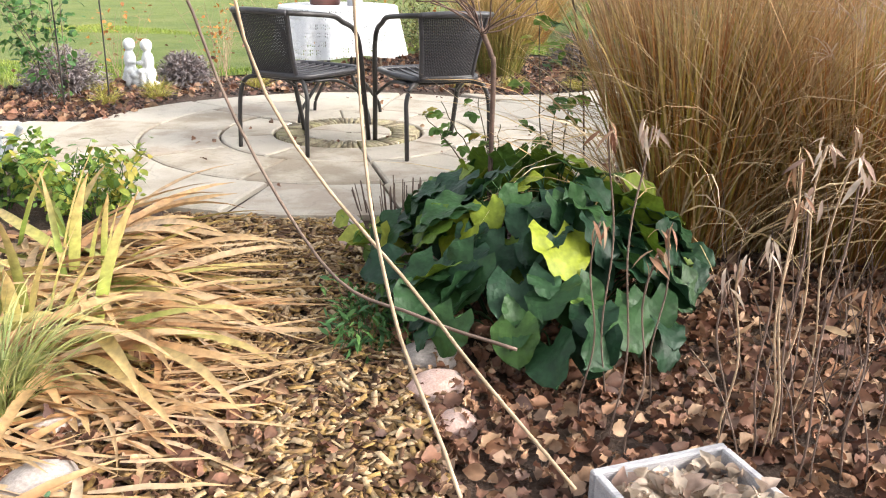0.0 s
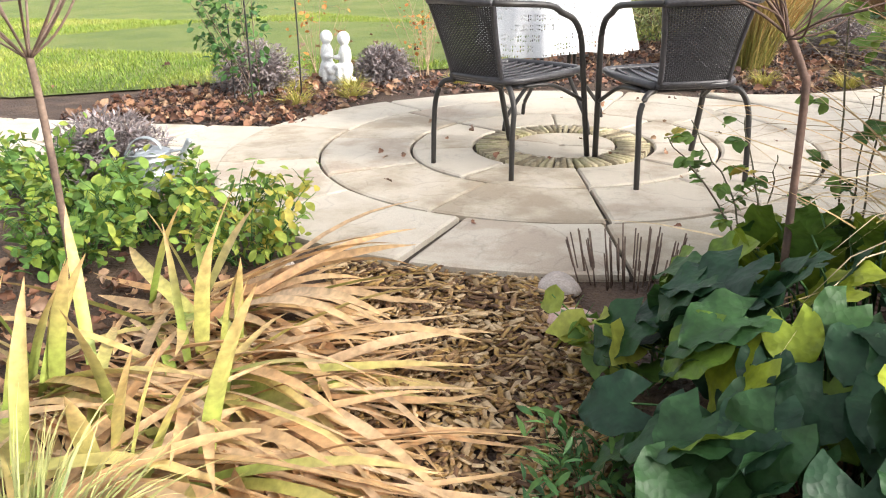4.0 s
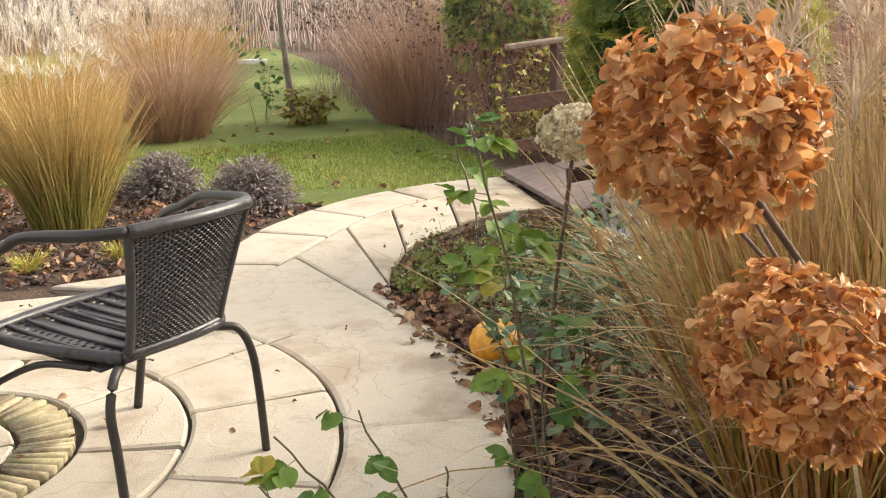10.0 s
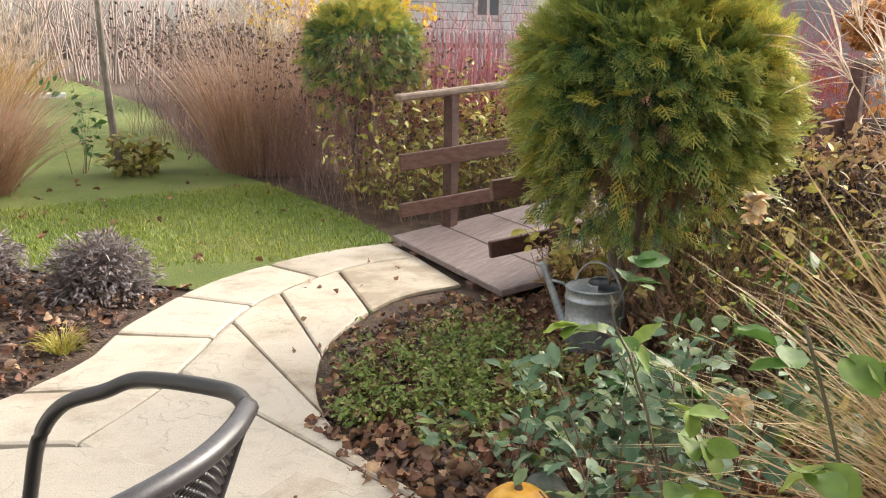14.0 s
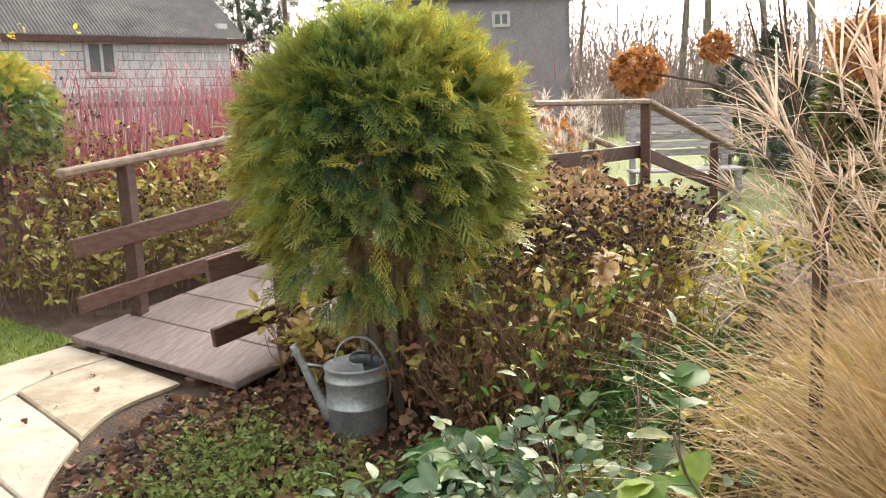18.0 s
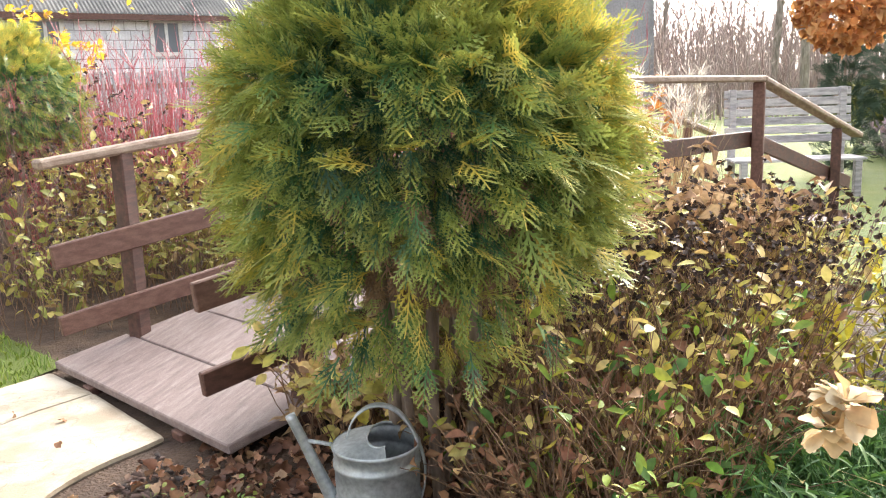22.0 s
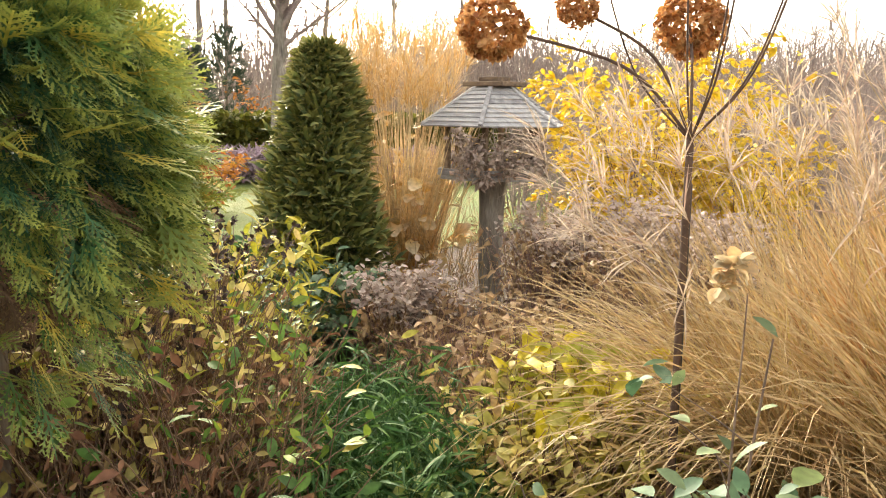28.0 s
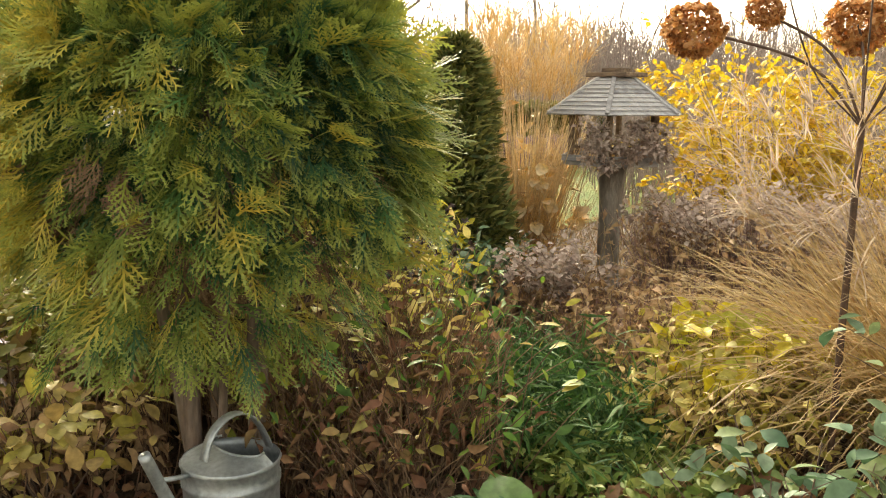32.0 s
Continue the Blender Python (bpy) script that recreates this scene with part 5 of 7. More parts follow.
    part("dead_foliage", heap, P_BROWNHERB, t, "dry rust brown inner sprays")
    # short twigs inside that carry the sprays
    for i in range(24):
        d = unit(rng.normal(0, 1, (1, 3)))
        p = np.array([0, 0, centre]) + d * radius * 0.1
        part("branch", tubes(Heap(), np.stack([p, p + d * radius * 0.4 + np.array([0, 0, 0.02]), p + d * radius * 0.8], 1), np.array([rng.uniform(0.006, 0.011)]), rng.uniform(0, 1, 1), 6, 0.3), M_THUJABARK, t)
    return t


def flower_head(t, at, radius, count, mat=None, flat=0.9, floret=1.0):
    """A dried ball of papery petals, in fours."""
    heap = Heap()
    n = count
    d = unit(rng.normal(0, 1, (n, 3)))
    lumps = np.array([noise.noise(Vector(x) * 2.4 + Vector(at) * 9) for x in d])
    r = radius * rng.uniform(0.70, 1.0, n) * (1 + 0.22 * lumps)
    p = np.asarray(at) + d * r[:, None] * np.array([1, 1, flat])
    tone = np.clip(rng.uniform(0, 1, n), 0, 1)
    for i in range(4):
        ref = unit(np.cross(d, rng.normal(0, 1, (n, 3))))
        way = unit(ref + rng.uniform(0.0, 0.9, n)[:, None] * d)
        scatter(heap, CRUMPLED if i % 2 else PETAL, p, way, floret * radius * rng.uniform(0.12, 0.24, n), np.clip(tone + rng.normal(0, 0.14, n), 0, 1), roll=rng.normal(0, 0.9, n))
    return part("flower_head", heap, mat or P_HYD, t, "dried orange brown hydrangea head")

# ---- bridge ----
BA = Vector((3.43, 7.89, 0))
BD = Vector((0.944, -0.33, 0)).normalized()
BN = Vector((-BD.y, BD.x, 0))
B_LONG, B_HALF = 7.2, 0.76
RISE_AT, RISE = (0.0, 0.5, 1.35, 2.2, 2.95, 4.95, 5.8, 6.7, 7.4), (0.03, 0.10, 0.23, 0.31, 0.34, 0.31, 0.12, -0.17, -0.32)


def rise(s):
    return float(np.interp(s, RISE_AT, RISE))


def deck_z(s):
    return max(rise(s), -0.03)


def on_bridge(s, side, up):
    p = BA + BD * s + BN * side
    return Vector((p.x, p.y, deck_z(s) + up))


def on_rail(s, side, up):
    p = BA + BD * s + BN * side
    return Vector((p.x, p.y, rise(s) + up))


bridge = thing("footbridge", (0, 0, 0), "arched brown wooden footbridge with plank deck and railings", "bridge")
s = 0.0
while s < B_LONG - 0.05:
    w = 0.42
    s1 = min(s + w, B_LONG)
    a, b = on_bridge(s + 0.004, 0, 0), on_bridge(s1 - 0.004, 0, 0)
    jut = 0.06 if s == 0 else rng.uniform(-0.02, 0.02)
    part("deck_board", beam(a, b, 2 * B_HALF + 0.12 + jut, 0.045, 0.006), M_DECK, bridge)
    s = s1
for side in (-0.45, 0.45):
    for i in range(8):
        a, b = on_bridge(i * B_LONG / 8, side, -0.09), on_bridge((i + 1) * B_LONG / 8, side, -0.09)
        part("joist", beam(a, b, 0.09, 0.13), M_RAIL, bridge)
POSTS = [0.45, 2.95, 4.95, 6.65]
for side in (-B_HALF, B_HALF):
    for ps in POSTS:
        a = on_rail(ps, side, 0)
        part("post", block(a.x - 0.045, a.y - 0.045, -0.1, a.x + 0.045, a.y + 0.045, a.z + 1.045, 0.008), M_RAIL, bridge)
    ins = side - math.copysign(0.062, side)
    cuts = [0.0] + POSTS[1:-1] + [B_LONG]
    for s0, s1 in zip(cuts, cuts[1:]):
        for up, hh in ((0.24, 0.105), (0.60, 0.125)):
            part("rail", beam(on_rail(s0, ins, up), on_rail(s1, ins, up), 0.034, hh), M_RAIL, bridge)
        if side > 0 or s0 > 0:
            part("handrail", beam(on_rail(s0, side, 1.07), on_rail(s1, side, 1.07), 0.115, 0.05, 0.012), M_RAILTOP, bridge, "sun bleached handrail")

# ---- bird house ----
HX, HY, HZ = 5.30, 2.85, 0.99
feeder = thing("bird_house", (HX, HY, 0), "silvered wooden bird house with hexagonal slatted roof on a log", "bird house", turn=14)
heap = Heap()
log = np.array([[(0.0, 0.0, -0.05), (0.01, 0.0, 0.3), (0.0, 0.01, 0.6), (0.0, 0.0, 0.9), (0.0, 0.0, HZ - 0.02)]])
tubes(heap, log, np.array([[0.085, 0.085, 0.09, 0.10, 0.125]]), np.array([0.5]), 20)
logv = heap.v[0]
heap.v[0] = logv * (1 + 0.10 * np.array([noise.noise(Vector((x * 26, y * 26, z * 3))) for x, y, z in logv])[:, None] * np.array([1, 1, 0]))
part("log_post", heap, M_BARK, feeder, "grey log post with rough bark")
RR, RZ0, RZ1 = 0.565, HZ + 0.36, HZ + 0.65


def hexagon(r, z, off=0.0):
    return [Vector((r * math.cos(radians(60 * i + off)), r * math.sin(radians(60 * i + off)), z)) for i in range(6)]


bm = bmesh.new()
lo = [bm.verts.new(p) for p in hexagon(0.42, HZ - 0.02)]
hi = [bm.verts.new(p) for p in hexagon(0.42, HZ + 0.015)]
bm.faces.new(lo[::-1]), bm.faces.new(hi)
for i in range(6):
    bm.faces.new((lo[i], lo[(i + 1) % 6], hi[(i + 1) % 6], hi[i]))
part("floor_board", bm, M_GREYWOOD, feeder)
rim, corner = hexagon(0.43, HZ + 0.035), hexagon(0.36, HZ)
for i in range(6):
    part("rim_board", beam(rim[i], rim[(i + 1) % 6], 0.02, 0.05, 0.003), M_GREYWOOD, feeder)
    p = corner[i]
    part("corner_post", block(p.x - 0.018, p.y - 0.018, HZ + 0.01, p.x + 0.018, p.y + 0.018, RZ0 + 0.02, 0.003), M_OLDWOOD, feeder)
    q = corner[(i + 1) % 6]
    part("lattice_bar", beam(Vector((p.x, p.y, HZ + 0.12)), Vector((q.x, q.y, HZ + 0.12)), 0.014, 0.02, 0.002), M_OLDWOOD, feeder)
low, high = hexagon(RR, RZ0), hexagon(0.13, RZ1)
for i in range(6):
    a0, a1, b0, b1 = low[i], low[(i + 1) % 6], high[i], high[(i + 1) % 6]
    rows_n = 9
    for j in range(rows_n):
        u0, u1 = j / rows_n, (j + 1.12) / rows_n
        p = [a0.lerp(b0, u0), a1.lerp(b1, u0), a1.lerp(b1, min(u1, 1)), a0.lerp(b0, min(u1, 1))]
        nrm = (p[1] - p[0]).cross(p[3] - p[0]).normalized()
        bm = bmesh.new()
        bot = [bm.verts.new(x + nrm * (0.002 if k > 1 else 0.010)) for k, x in enumerate(p)]
        top = [bm.verts.new(x + nrm * (0.010 if k > 1 else 0.022)) for k, x in enumerate(p)]
        bm.faces.new(top), bm.faces.new(bot[::-1])
        for k in range(4):
            bm.faces.new((bot[k], bot[(k + 1) % 4], top[(k + 1) % 4], top[k]))
        part("roof_slat", bm, M_GREYWOOD, feeder)
    part("ridge_batten", beam(low[i] + Vector((0, 0, 0.024)), high[i] + Vector((0, 0, 0.024)), 0.035, 0.018, 0.003), M_GREYWOOD, feeder, "pale grey ridge batten")
part("cap_board", block(-0.19, -0.15, RZ1 + 0.01, 0.19, 0.15, RZ1 + 0.045, 0.005), M_OLDWOOD, feeder)
part("cap_block", block(-0.09, -0.08, RZ1 + 0.045, 0.09, 0.08, RZ1 + 0.08, 0.005), M_OLDWOOD, feeder)

feeder.scale = (0.89, 0.89, 0.89)

# dry flower clusters heaped in the house and hanging over its rim
bunch = thing("dry_flower_bunch", (HX - 0.18, HY + 0.11, 0.89 * (HZ + 0.02)), "heaped dry grey brown flower clusters lying in the bird house", "dry flowers")
for i in range(26):
    heap = Heap()
    side = rng.uniform(-0.34, 0.40)
    c = np.array([-0.16 + 0.55 * side * -0.62, 0.10 - 0.85 * side, rng.uniform(-0.01, 0.26)]) + rng.normal(0, 0.045, 3)
    m = 60
    d = unit(rng.normal(0, 1, (m, 3)))
    scatter(heap, CRUMPLED, c + d * rng.uniform(0.2, 1, m)[:, None] * np.array([0.075, 0.075, 0.05]), unit(d + rng.normal(0, 0.5, (m, 3))), rng.uniform(0.02, 0.05, m), rng.uniform(0, 1, m), roll=rng.normal(0, 1, m))
    tubes(heap, np.array([[c, c * 0.5 + np.array([0.03, 0, 0.01]), np.array([0.08, -0.02, 0.0])]]), np.array([0.003]), np.array([0.2]), 4, 0.6)
    part("flower_tuft", heap, P_GREYPLUME, bunch)

bunch.scale = (0.89, 0.89, 0.89)

# ---- houses and fences far off ----


def wall_run(a, b, z0, z1, thick=0.3):
    a, b = Vector((*a, 0)), Vector((*b, 0))
    return beam((a.x, a.y, (z0 + z1) / 2), (b.x, b.y, (z0 + z1) / 2), thick, z1 - z0, 0)


def window_in(parent, at, along, wide, high, out):
    """A casement with frame, mullion and panes, proud of its wall."""
    m = Matrix((Vector((*along, 0)), Vector((*out, 0)), Vector((0, 0, 1)))).transposed().to_4x4()
    m.translation = Vector(at)
    w = part("window", block(-wide / 2, -0.02, -high / 2, wide / 2, 0.03, high / 2, 0, m), M_PANE, parent, "dark window panes in an old frame")
    for x0, x1, z0, z1 in ((-wide / 2 - 0.08, -wide / 2 + 0.03, -high / 2 - 0.08, high / 2 + 0.08), (wide / 2 - 0.03, wide / 2 + 0.08, -high / 2 - 0.08, high / 2 + 0.08), (-wide / 2, wide / 2, high / 2 - 0.03, high / 2 + 0.08), (-wide / 2, wide / 2, -high / 2 - 0.08, -high / 2 + 0.03), (-0.04, 0.04, -high / 2, high / 2)):
        part("frame", block(x0, 0.0, z0, x1, 0.06, z1, 0, m), M_FRAME, w)


HA, HB = Vector((14.9, 23.2, 0)), Vector((22.0, 19.6, 0))
house = thing("house", (0, 0, 0), "single storey house of white blocks under a grey corrugated roof", "house")
hd = (HB - HA).normalized()
hn = Vector((hd.y, -hd.x, 0))
hn = -hn if hn.dot(Vector((-0.5, 5, 0)) - HA) < 0 else hn
EAVE = 3.6
back_off = hn * -6.0
part("wall", wall_run((HA.x, HA.y), (HB.x, HB.y), -0.2, EAVE), M_JOINT, house, "white block wall")
n_course, n_block = 16, 26
for c in range(n_course):
    for i in range(n_block):
        u0, u1 = (i + (c % 2) * 0.5) / n_block, (i + 1 + (c % 2) * 0.5) / n_block
        u1 = min(u1, 1)
        a, b = HA.lerp(HB, u0), HA.lerp(HB, u1)
        z0, z1 = -0.2 + (EAVE + 0.2) * c / n_course, -0.2 + (EAVE + 0.2) * (c + 1) / n_course
        if (b - a).length > 0.05 and c > 7:
            o = hn * 0.16
            part("block", beam((a.x + o.x, a.y + o.y, (z0 + z1) / 2), (b.x + o.x - hd.x * 0.015, b.y + o.y - hd.y * 0.015, (z0 + z1) / 2), 0.03, z1 - z0 - 0.015, 0), M_BLOCKWALL, house)
a, b = HA + hn * 0.16, HB + hn * 0.16
part("wall_base", wall_run((a.x, a.y), (b.x, b.y), -0.2, -0.2 + (EAVE + 0.2) * 8 / 16, 0.03), M_BLOCKWALL, house)
for u in (0.144, 0.518):
    p = HA.lerp(HB, u) + hn * 0.18
    window_in(house, (p.x, p.y, 2.95), (hd.x, hd.y), 0.72, 0.80, (hn.x, hn.y))
heap = Heap()
nu = 90
over = 0.45
A0, B0 = HA - hd * 0.5 + hn * over, HB + hd * 0.5 + hn * over
ridge = 2.5
u = np.linspace(0, 1, nu * 4 + 1)
wave = 0.03 * np.cos(u * nu * 2 * np.pi)
e = np.array([(A0.lerp(B0, x).x, A0.lerp(B0, x).y, EAVE - 0.08) for x in u]) + np.c_[0 * u, 0 * u, wave]
mid = e + np.array([*(-hn * (over + 3.0))[:2], ridge])
far = mid + np.array([*(-hn * (over + 3.0))[:2], -ridge])
v = np.concatenate([e, mid, far])
i = np.arange(nu * 4)
m_ = nu * 4 + 1
part("roof", raw_mesh("roof", v, [np.concatenate([np.stack([i, i + 1, i + m_ + 1, i + m_], -1), np.stack([i + m_, i + m_ + 1, i + 2 * m_ + 1, i + 2 * m_], -1)])]), M_ROOFSHEET, house, "grey corrugated roof sheets")
part("fascia", beam((A0.x, A0.y, EAVE - 0.16), (B0.x, B0.y, EAVE - 0.16), 0.05, 0.14, 0), M_RAIL, house)
for end in (HA, HB):
    a, b = end, end + back_off
    part("gable_wall", wall_run((a.x, a.y), (b.x, b.y), -0.2, EAVE + 0.4), M_BLOCKWALL, house)

fence = thing("picket_fence", (0, 0, 0), "low weathered wooden picket fence before the white house", "fence")
FA, FB = Vector((9.0, 17.65, 0)), Vector((14.25, 12.2, 0))
for i in range(86):
    p = FA.lerp(FB, i / 85)
    part("picket", block(p.x - 0.03, p.y - 0.03, -0.1, p.x + 0.03, p.y + 0.03, 1.85 + rng.uniform(-0.03, 0.03), 0.012), M_GREYWOOD, fence)
for z in (0.6, 1.6):
    part("fence_rail", beam((FA.x, FA.y, z), (FB.x, FB.y, z), 0.03, 0.09, 0), M_OLDWOOD, fence)

barn = thing("grey_building", (0, 0, 0), "plain two storey grey rendered building with a low hipped roof", "building")
QA, QB = Vector((28.44, 18.46, 0)), Vector((31.0, 11.07, 0))
qd = (QB - QA).normalized()
qn = Vector((-qd.y, qd.x, 0))
qn = -qn if qn.dot(Vector((0, 5, 0)) - QA) < 0 else qn
part("wall", wall_run((QA.x, QA.y), (QB.x, QB.y), -0.2, 5.1), M_GREYWALL, barn)
for end in (QA, QB):
    b = end - qn * 9
    part("side_wall", wall_run((end.x, end.y), (b.x, b.y), -0.2, 5.1), M_GREYWALL, barn)
bm = bmesh.new()
r0 = [QA - qd * 0.5 + qn * 0.5, QB + qd * 0.5 + qn * 0.5, QB + qd * 0.5 - qn * 9.5, QA - qd * 0.5 - qn * 9.5]
vs = [bm.verts.new((p.x, p.y, 5.05)) for p in r0]
c = (QA + QB) / 2 - qn * 4.5
top = [bm.verts.new((c.x - qd.x, c.y - qd.y, 6.9)), bm.verts.new((c.x + qd.x, c.y + qd.y, 6.9))]
bm.faces.new((vs[0], vs[1], top[1], top[0])), bm.faces.new((vs[1], vs[2], top[1])), bm.faces.new((vs[2], vs[3], top[0], top[1])), bm.faces.new((vs[3], vs[0], top[0]))
part("roof", bm, M_ROOFSHEET, barn)
for u in (0.3, 0.7):
    p = QA.lerp(QB, u) + qn * 0.17
    window_in(barn, (p.x, p.y, 4.3), (qd.x, qd.y), 0.5, 0.4, (qn.x, qn.y))

# ---- bare trees, conifers and woods far off ----


def bare_tree(at, tall, label, trunk_r, spread=0.5, boughs=14, twigs=160, clear=0.35, pale=False, group="bare trees behind the garden"):
    t = thing("bare_tree", at, label, "tree", group)
    heap = Heap()
    w = np.linspace(0, 1, 8)
    line = np.stack([0.03 * tall * np.sin(w * 3 + at[0]), 0.03 * tall * np.cos(w * 2.3 + at[1]) - 0.03 * tall, w * tall], -1)
    tubes(heap, line[None], np.array([trunk_r]), np.array([0.6]), 8, 0.25)
    part("trunk", heap, M_BARK, t)
    heap = Heap()
    k = rng.uniform(clear, 0.95, boughs)
    base = np.stack([np.interp(k, w, line[:, c]) for c in range(3)], -1)
    b = arcs(base, rng.uniform(0, 6.28, boughs), rng.uniform(0.5, 1.2, boughs), tall * spread * (1.05 - k) * rng.uniform(0.8, 1.3, boughs) + 0.1 * tall, rng.uniform(-0.3, 0.3, boughs), 6, 0.15)
    tubes(heap, b, trunk_r * 0.35 * rng.uniform(0.6, 1.1, boughs), rng.uniform(0, 1, boughs), 5, 0.25)
    who, kk = rng.integers(0, boughs, twigs), rng.integers(1, 7, twigs)
    s = arcs(b[who, kk], rng.uniform(0, 6.28, twigs), rng.uniform(0.0, 1.3, twigs), tall * rng.uniform(0.06, 0.16, twigs), rng.uniform(-0.2, 0.4, twigs), 4, 0.2)
    tubes(heap, s, np.full(twigs, trunk_r * 0.10), rng.uniform(0, 1, twigs), 3, 0.3)
    who, kk = rng.integers(0, twigs, twigs * 2), rng.integers(1, 5, twigs * 2)
    s2 = arcs(s[who, kk], rng.uniform(0, 6.28, twigs * 2), rng.uniform(-0.1, 1.3, twigs * 2), tall * rng.uniform(0.03, 0.08, twigs * 2), rng.uniform(-0.2, 0.4, twigs * 2), 2, 0.2)
    tubes(heap, s2, np.full(twigs * 2, trunk_r * 0.055), rng.uniform(0, 1, twigs * 2), 3, 0.4)
    part("branchwork", heap, P_TWIGS, t)
    return t


def ring(az, dist):
    """A place at a compass angle (degrees from +y to the right) and distance from the patio's edge."""
    return (0.3 + dist * math.sin(radians(az - 5.4)), 5.3 + dist * math.cos(radians(az - 5.4)), -0.05)


for az, dist, tall in ((85, 44, 14), (91, 33, 18), (94, 27, 15), (96.5, 36, 19), (99, 25, 14), (102, 33, 17), (105, 40, 20), (107, 36, 17), (110, 38, 17), (113, 42, 19), (116, 38, 16), (119, 42, 18), (70, 38, 12), (76, 44, 16), (123, 45, 17), (128, 50, 16)):
    bare_tree(ring(az, dist), tall, "tall bare grey-brown tree standing behind the garden", 0.10 + 0.0025 * tall, 0.35, 18, 190, 0.3)
bare_tree((16.6, -0.2, -0.05), 4.9, "small pale-barked tree with a bare rounded crown", 0.19, 0.65, 20, 320, 0.5, group="garden trees")
tree = bare_tree((3.98, 13.86, -0.03), 4.6, "slim young tree with a bare leaning trunk on the lawn", 0.055, 0.45, 10, 90, 0.45, group="garden trees")
tree.rotation_euler = (0, radians(-5), 0)


def conifer(at, tall, wide, label, mat, count, group="conifers", size=0.16, blunt=0.5, name="conifer"):
    """An upright conifer with feathery outline."""
    t = thing(name, at, label, "tree", group)
    heap = Heap()
    tubes(heap, np.array([[(0, 0, 0), (0, 0, tall * 0.5), (0, 0, tall * 0.95)]]), np.array([0.03 + 0.01 * tall]), np.array([0.4]), 7, 0.2)
    part("trunk", heap, M_THUJABARK, t)
    z = rng.uniform(0.03, 1, count)
    a = rng.uniform(0, 6.28, count)
    r = wide * np.minimum((1 - z) ** blunt, (z / 0.25) ** 0.5) * rng.uniform(0.5, 1.05, count) * (1 + 0.18 * np.sin(a * 3 + z * 9) + 0.1 * np.sin(a * 7 - z * 15))
    p = np.c_[r * np.cos(a), r * np.sin(a), z * tall]
    heap = Heap()
    # sprays nearer the trunk get darker tones: inner shade put into the colour
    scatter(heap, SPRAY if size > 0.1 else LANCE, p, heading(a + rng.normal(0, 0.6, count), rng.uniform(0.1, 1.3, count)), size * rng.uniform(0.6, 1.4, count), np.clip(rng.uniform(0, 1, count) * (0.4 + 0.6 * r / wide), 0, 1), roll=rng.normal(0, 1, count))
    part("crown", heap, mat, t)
    return t


for az, dist, tall in ((97, 13.5, 1.9), (99.5, 15, 2.4), (101.2, 13, 1.8), (109.5, 20, 2.6), (112, 24, 3.4), (106, 22, 3.2), (50, 34, 9), (63, 36, 12), (66, 34, 13)):
    conifer(ring(az, dist), tall, tall * 0.2, "slim dark green conifer behind the garden", P_CONIFER, 420 if tall < 6 else 900, size=0.12 * tall ** 0.7)

heap = Heap()
for d0, d1, lo, hi, n, a0, a1, w in ((46, 70, 3.5, 7, 1700, 60, 135, 1), (46, 75, 3, 6, 3600, 125, 195, 1), (30, 44, 1.5, 3, 700, 84, 126, 0.8), (20, 34, 0.8, 2.0, 2200, 120, 180, 0.8), (34, 48, 3, 7, 420, 78, 130, 0.9), (40, 60, 4, 8, 1500, -60, 60, 1), (9, 15, 1.0, 2.2, 1200, 128, 165, 0.7)):
    az, d = np.radians(rng.uniform(a0, a1, n) - 5.4), rng.uniform(d0, d1, n)
    base = np.c_[0.3 + d * np.sin(az), 5.3 + d * np.cos(az), np.full(n, -0.1)]
    lines = arcs(base, rng.uniform(0, 6.28, n), rng.uniform(1.2, 1.55, n), rng.uniform(lo, hi, n), rng.uniform(-0.1, 0.2, n), 5, 0.15)
    tubes(heap, lines, np.full(n, w * 0.0007 * (d0 + d1)), rng.uniform(0, 1, n), 3, 0.25)
    for _ in range(4):
        kk = rng.integers(1, 6, n)
        s = arcs(lines[np.arange(n), kk], rng.uniform(0, 6.28, n), rng.uniform(0.4, 1.4, n), rng.uniform(0.2, 0.42, n) * hi * 0.6, rng.uniform(-0.2, 0.2, n), 3, 0.15)
        tubes(heap, s, np.full(n, w * 0.0004 * (d0 + d1)), rng.uniform(0, 1, n), 3, 0.25)
solid("far_woods", heap, P_FARWOOD, "bare brown-grey woods and scrub on the horizon", "woods", kind="stuff")

# ---- planting, from the start of the walk to its end ----
P_STRAW = plant("bleached_straw", [(0.56, 0.44, 0.28), (0.66, 0.55, 0.38), (0.48, 0.30, 0.13), (0.60, 0.46, 0.22)], rough=0.6)
grass_clump("tall_grass", (1.13, 3.69, -0.03), "tall upright brown ornamental grass clump", P_MISC, 0.24, 1600, 1.34, 0.0075, 0.18, 0.38, wander=0.15, culms=110, plume=P_PLUME, plume_len=0.16)
grass_clump("arching_grass", (1.46, 3.81, -0.03), "straw coloured arching ornamental grass with feathery plumes", P_PALEGRASS, 0.24, 1700, 1.34, 0.0055, 0.45, 1.35, wander=0.08, culms=60, plume=P_PLUME, plume_len=0.20)
grass_clump("loose_grass", (1.04, 3.61, -0.03), "loose arching tan grass blades", P_STRAW, 0.22, 190, 1.25, 0.007, 0.75, 1.9)
grass_clump("tall_grass", (1.77, 3.60, -0.03), "tall upright brown ornamental grass clump", P_MISC, 0.24, 1300, 1.37, 0.006, 0.3, 0.6, culms=80, plume=P_PLUME, plume_len=0.16)

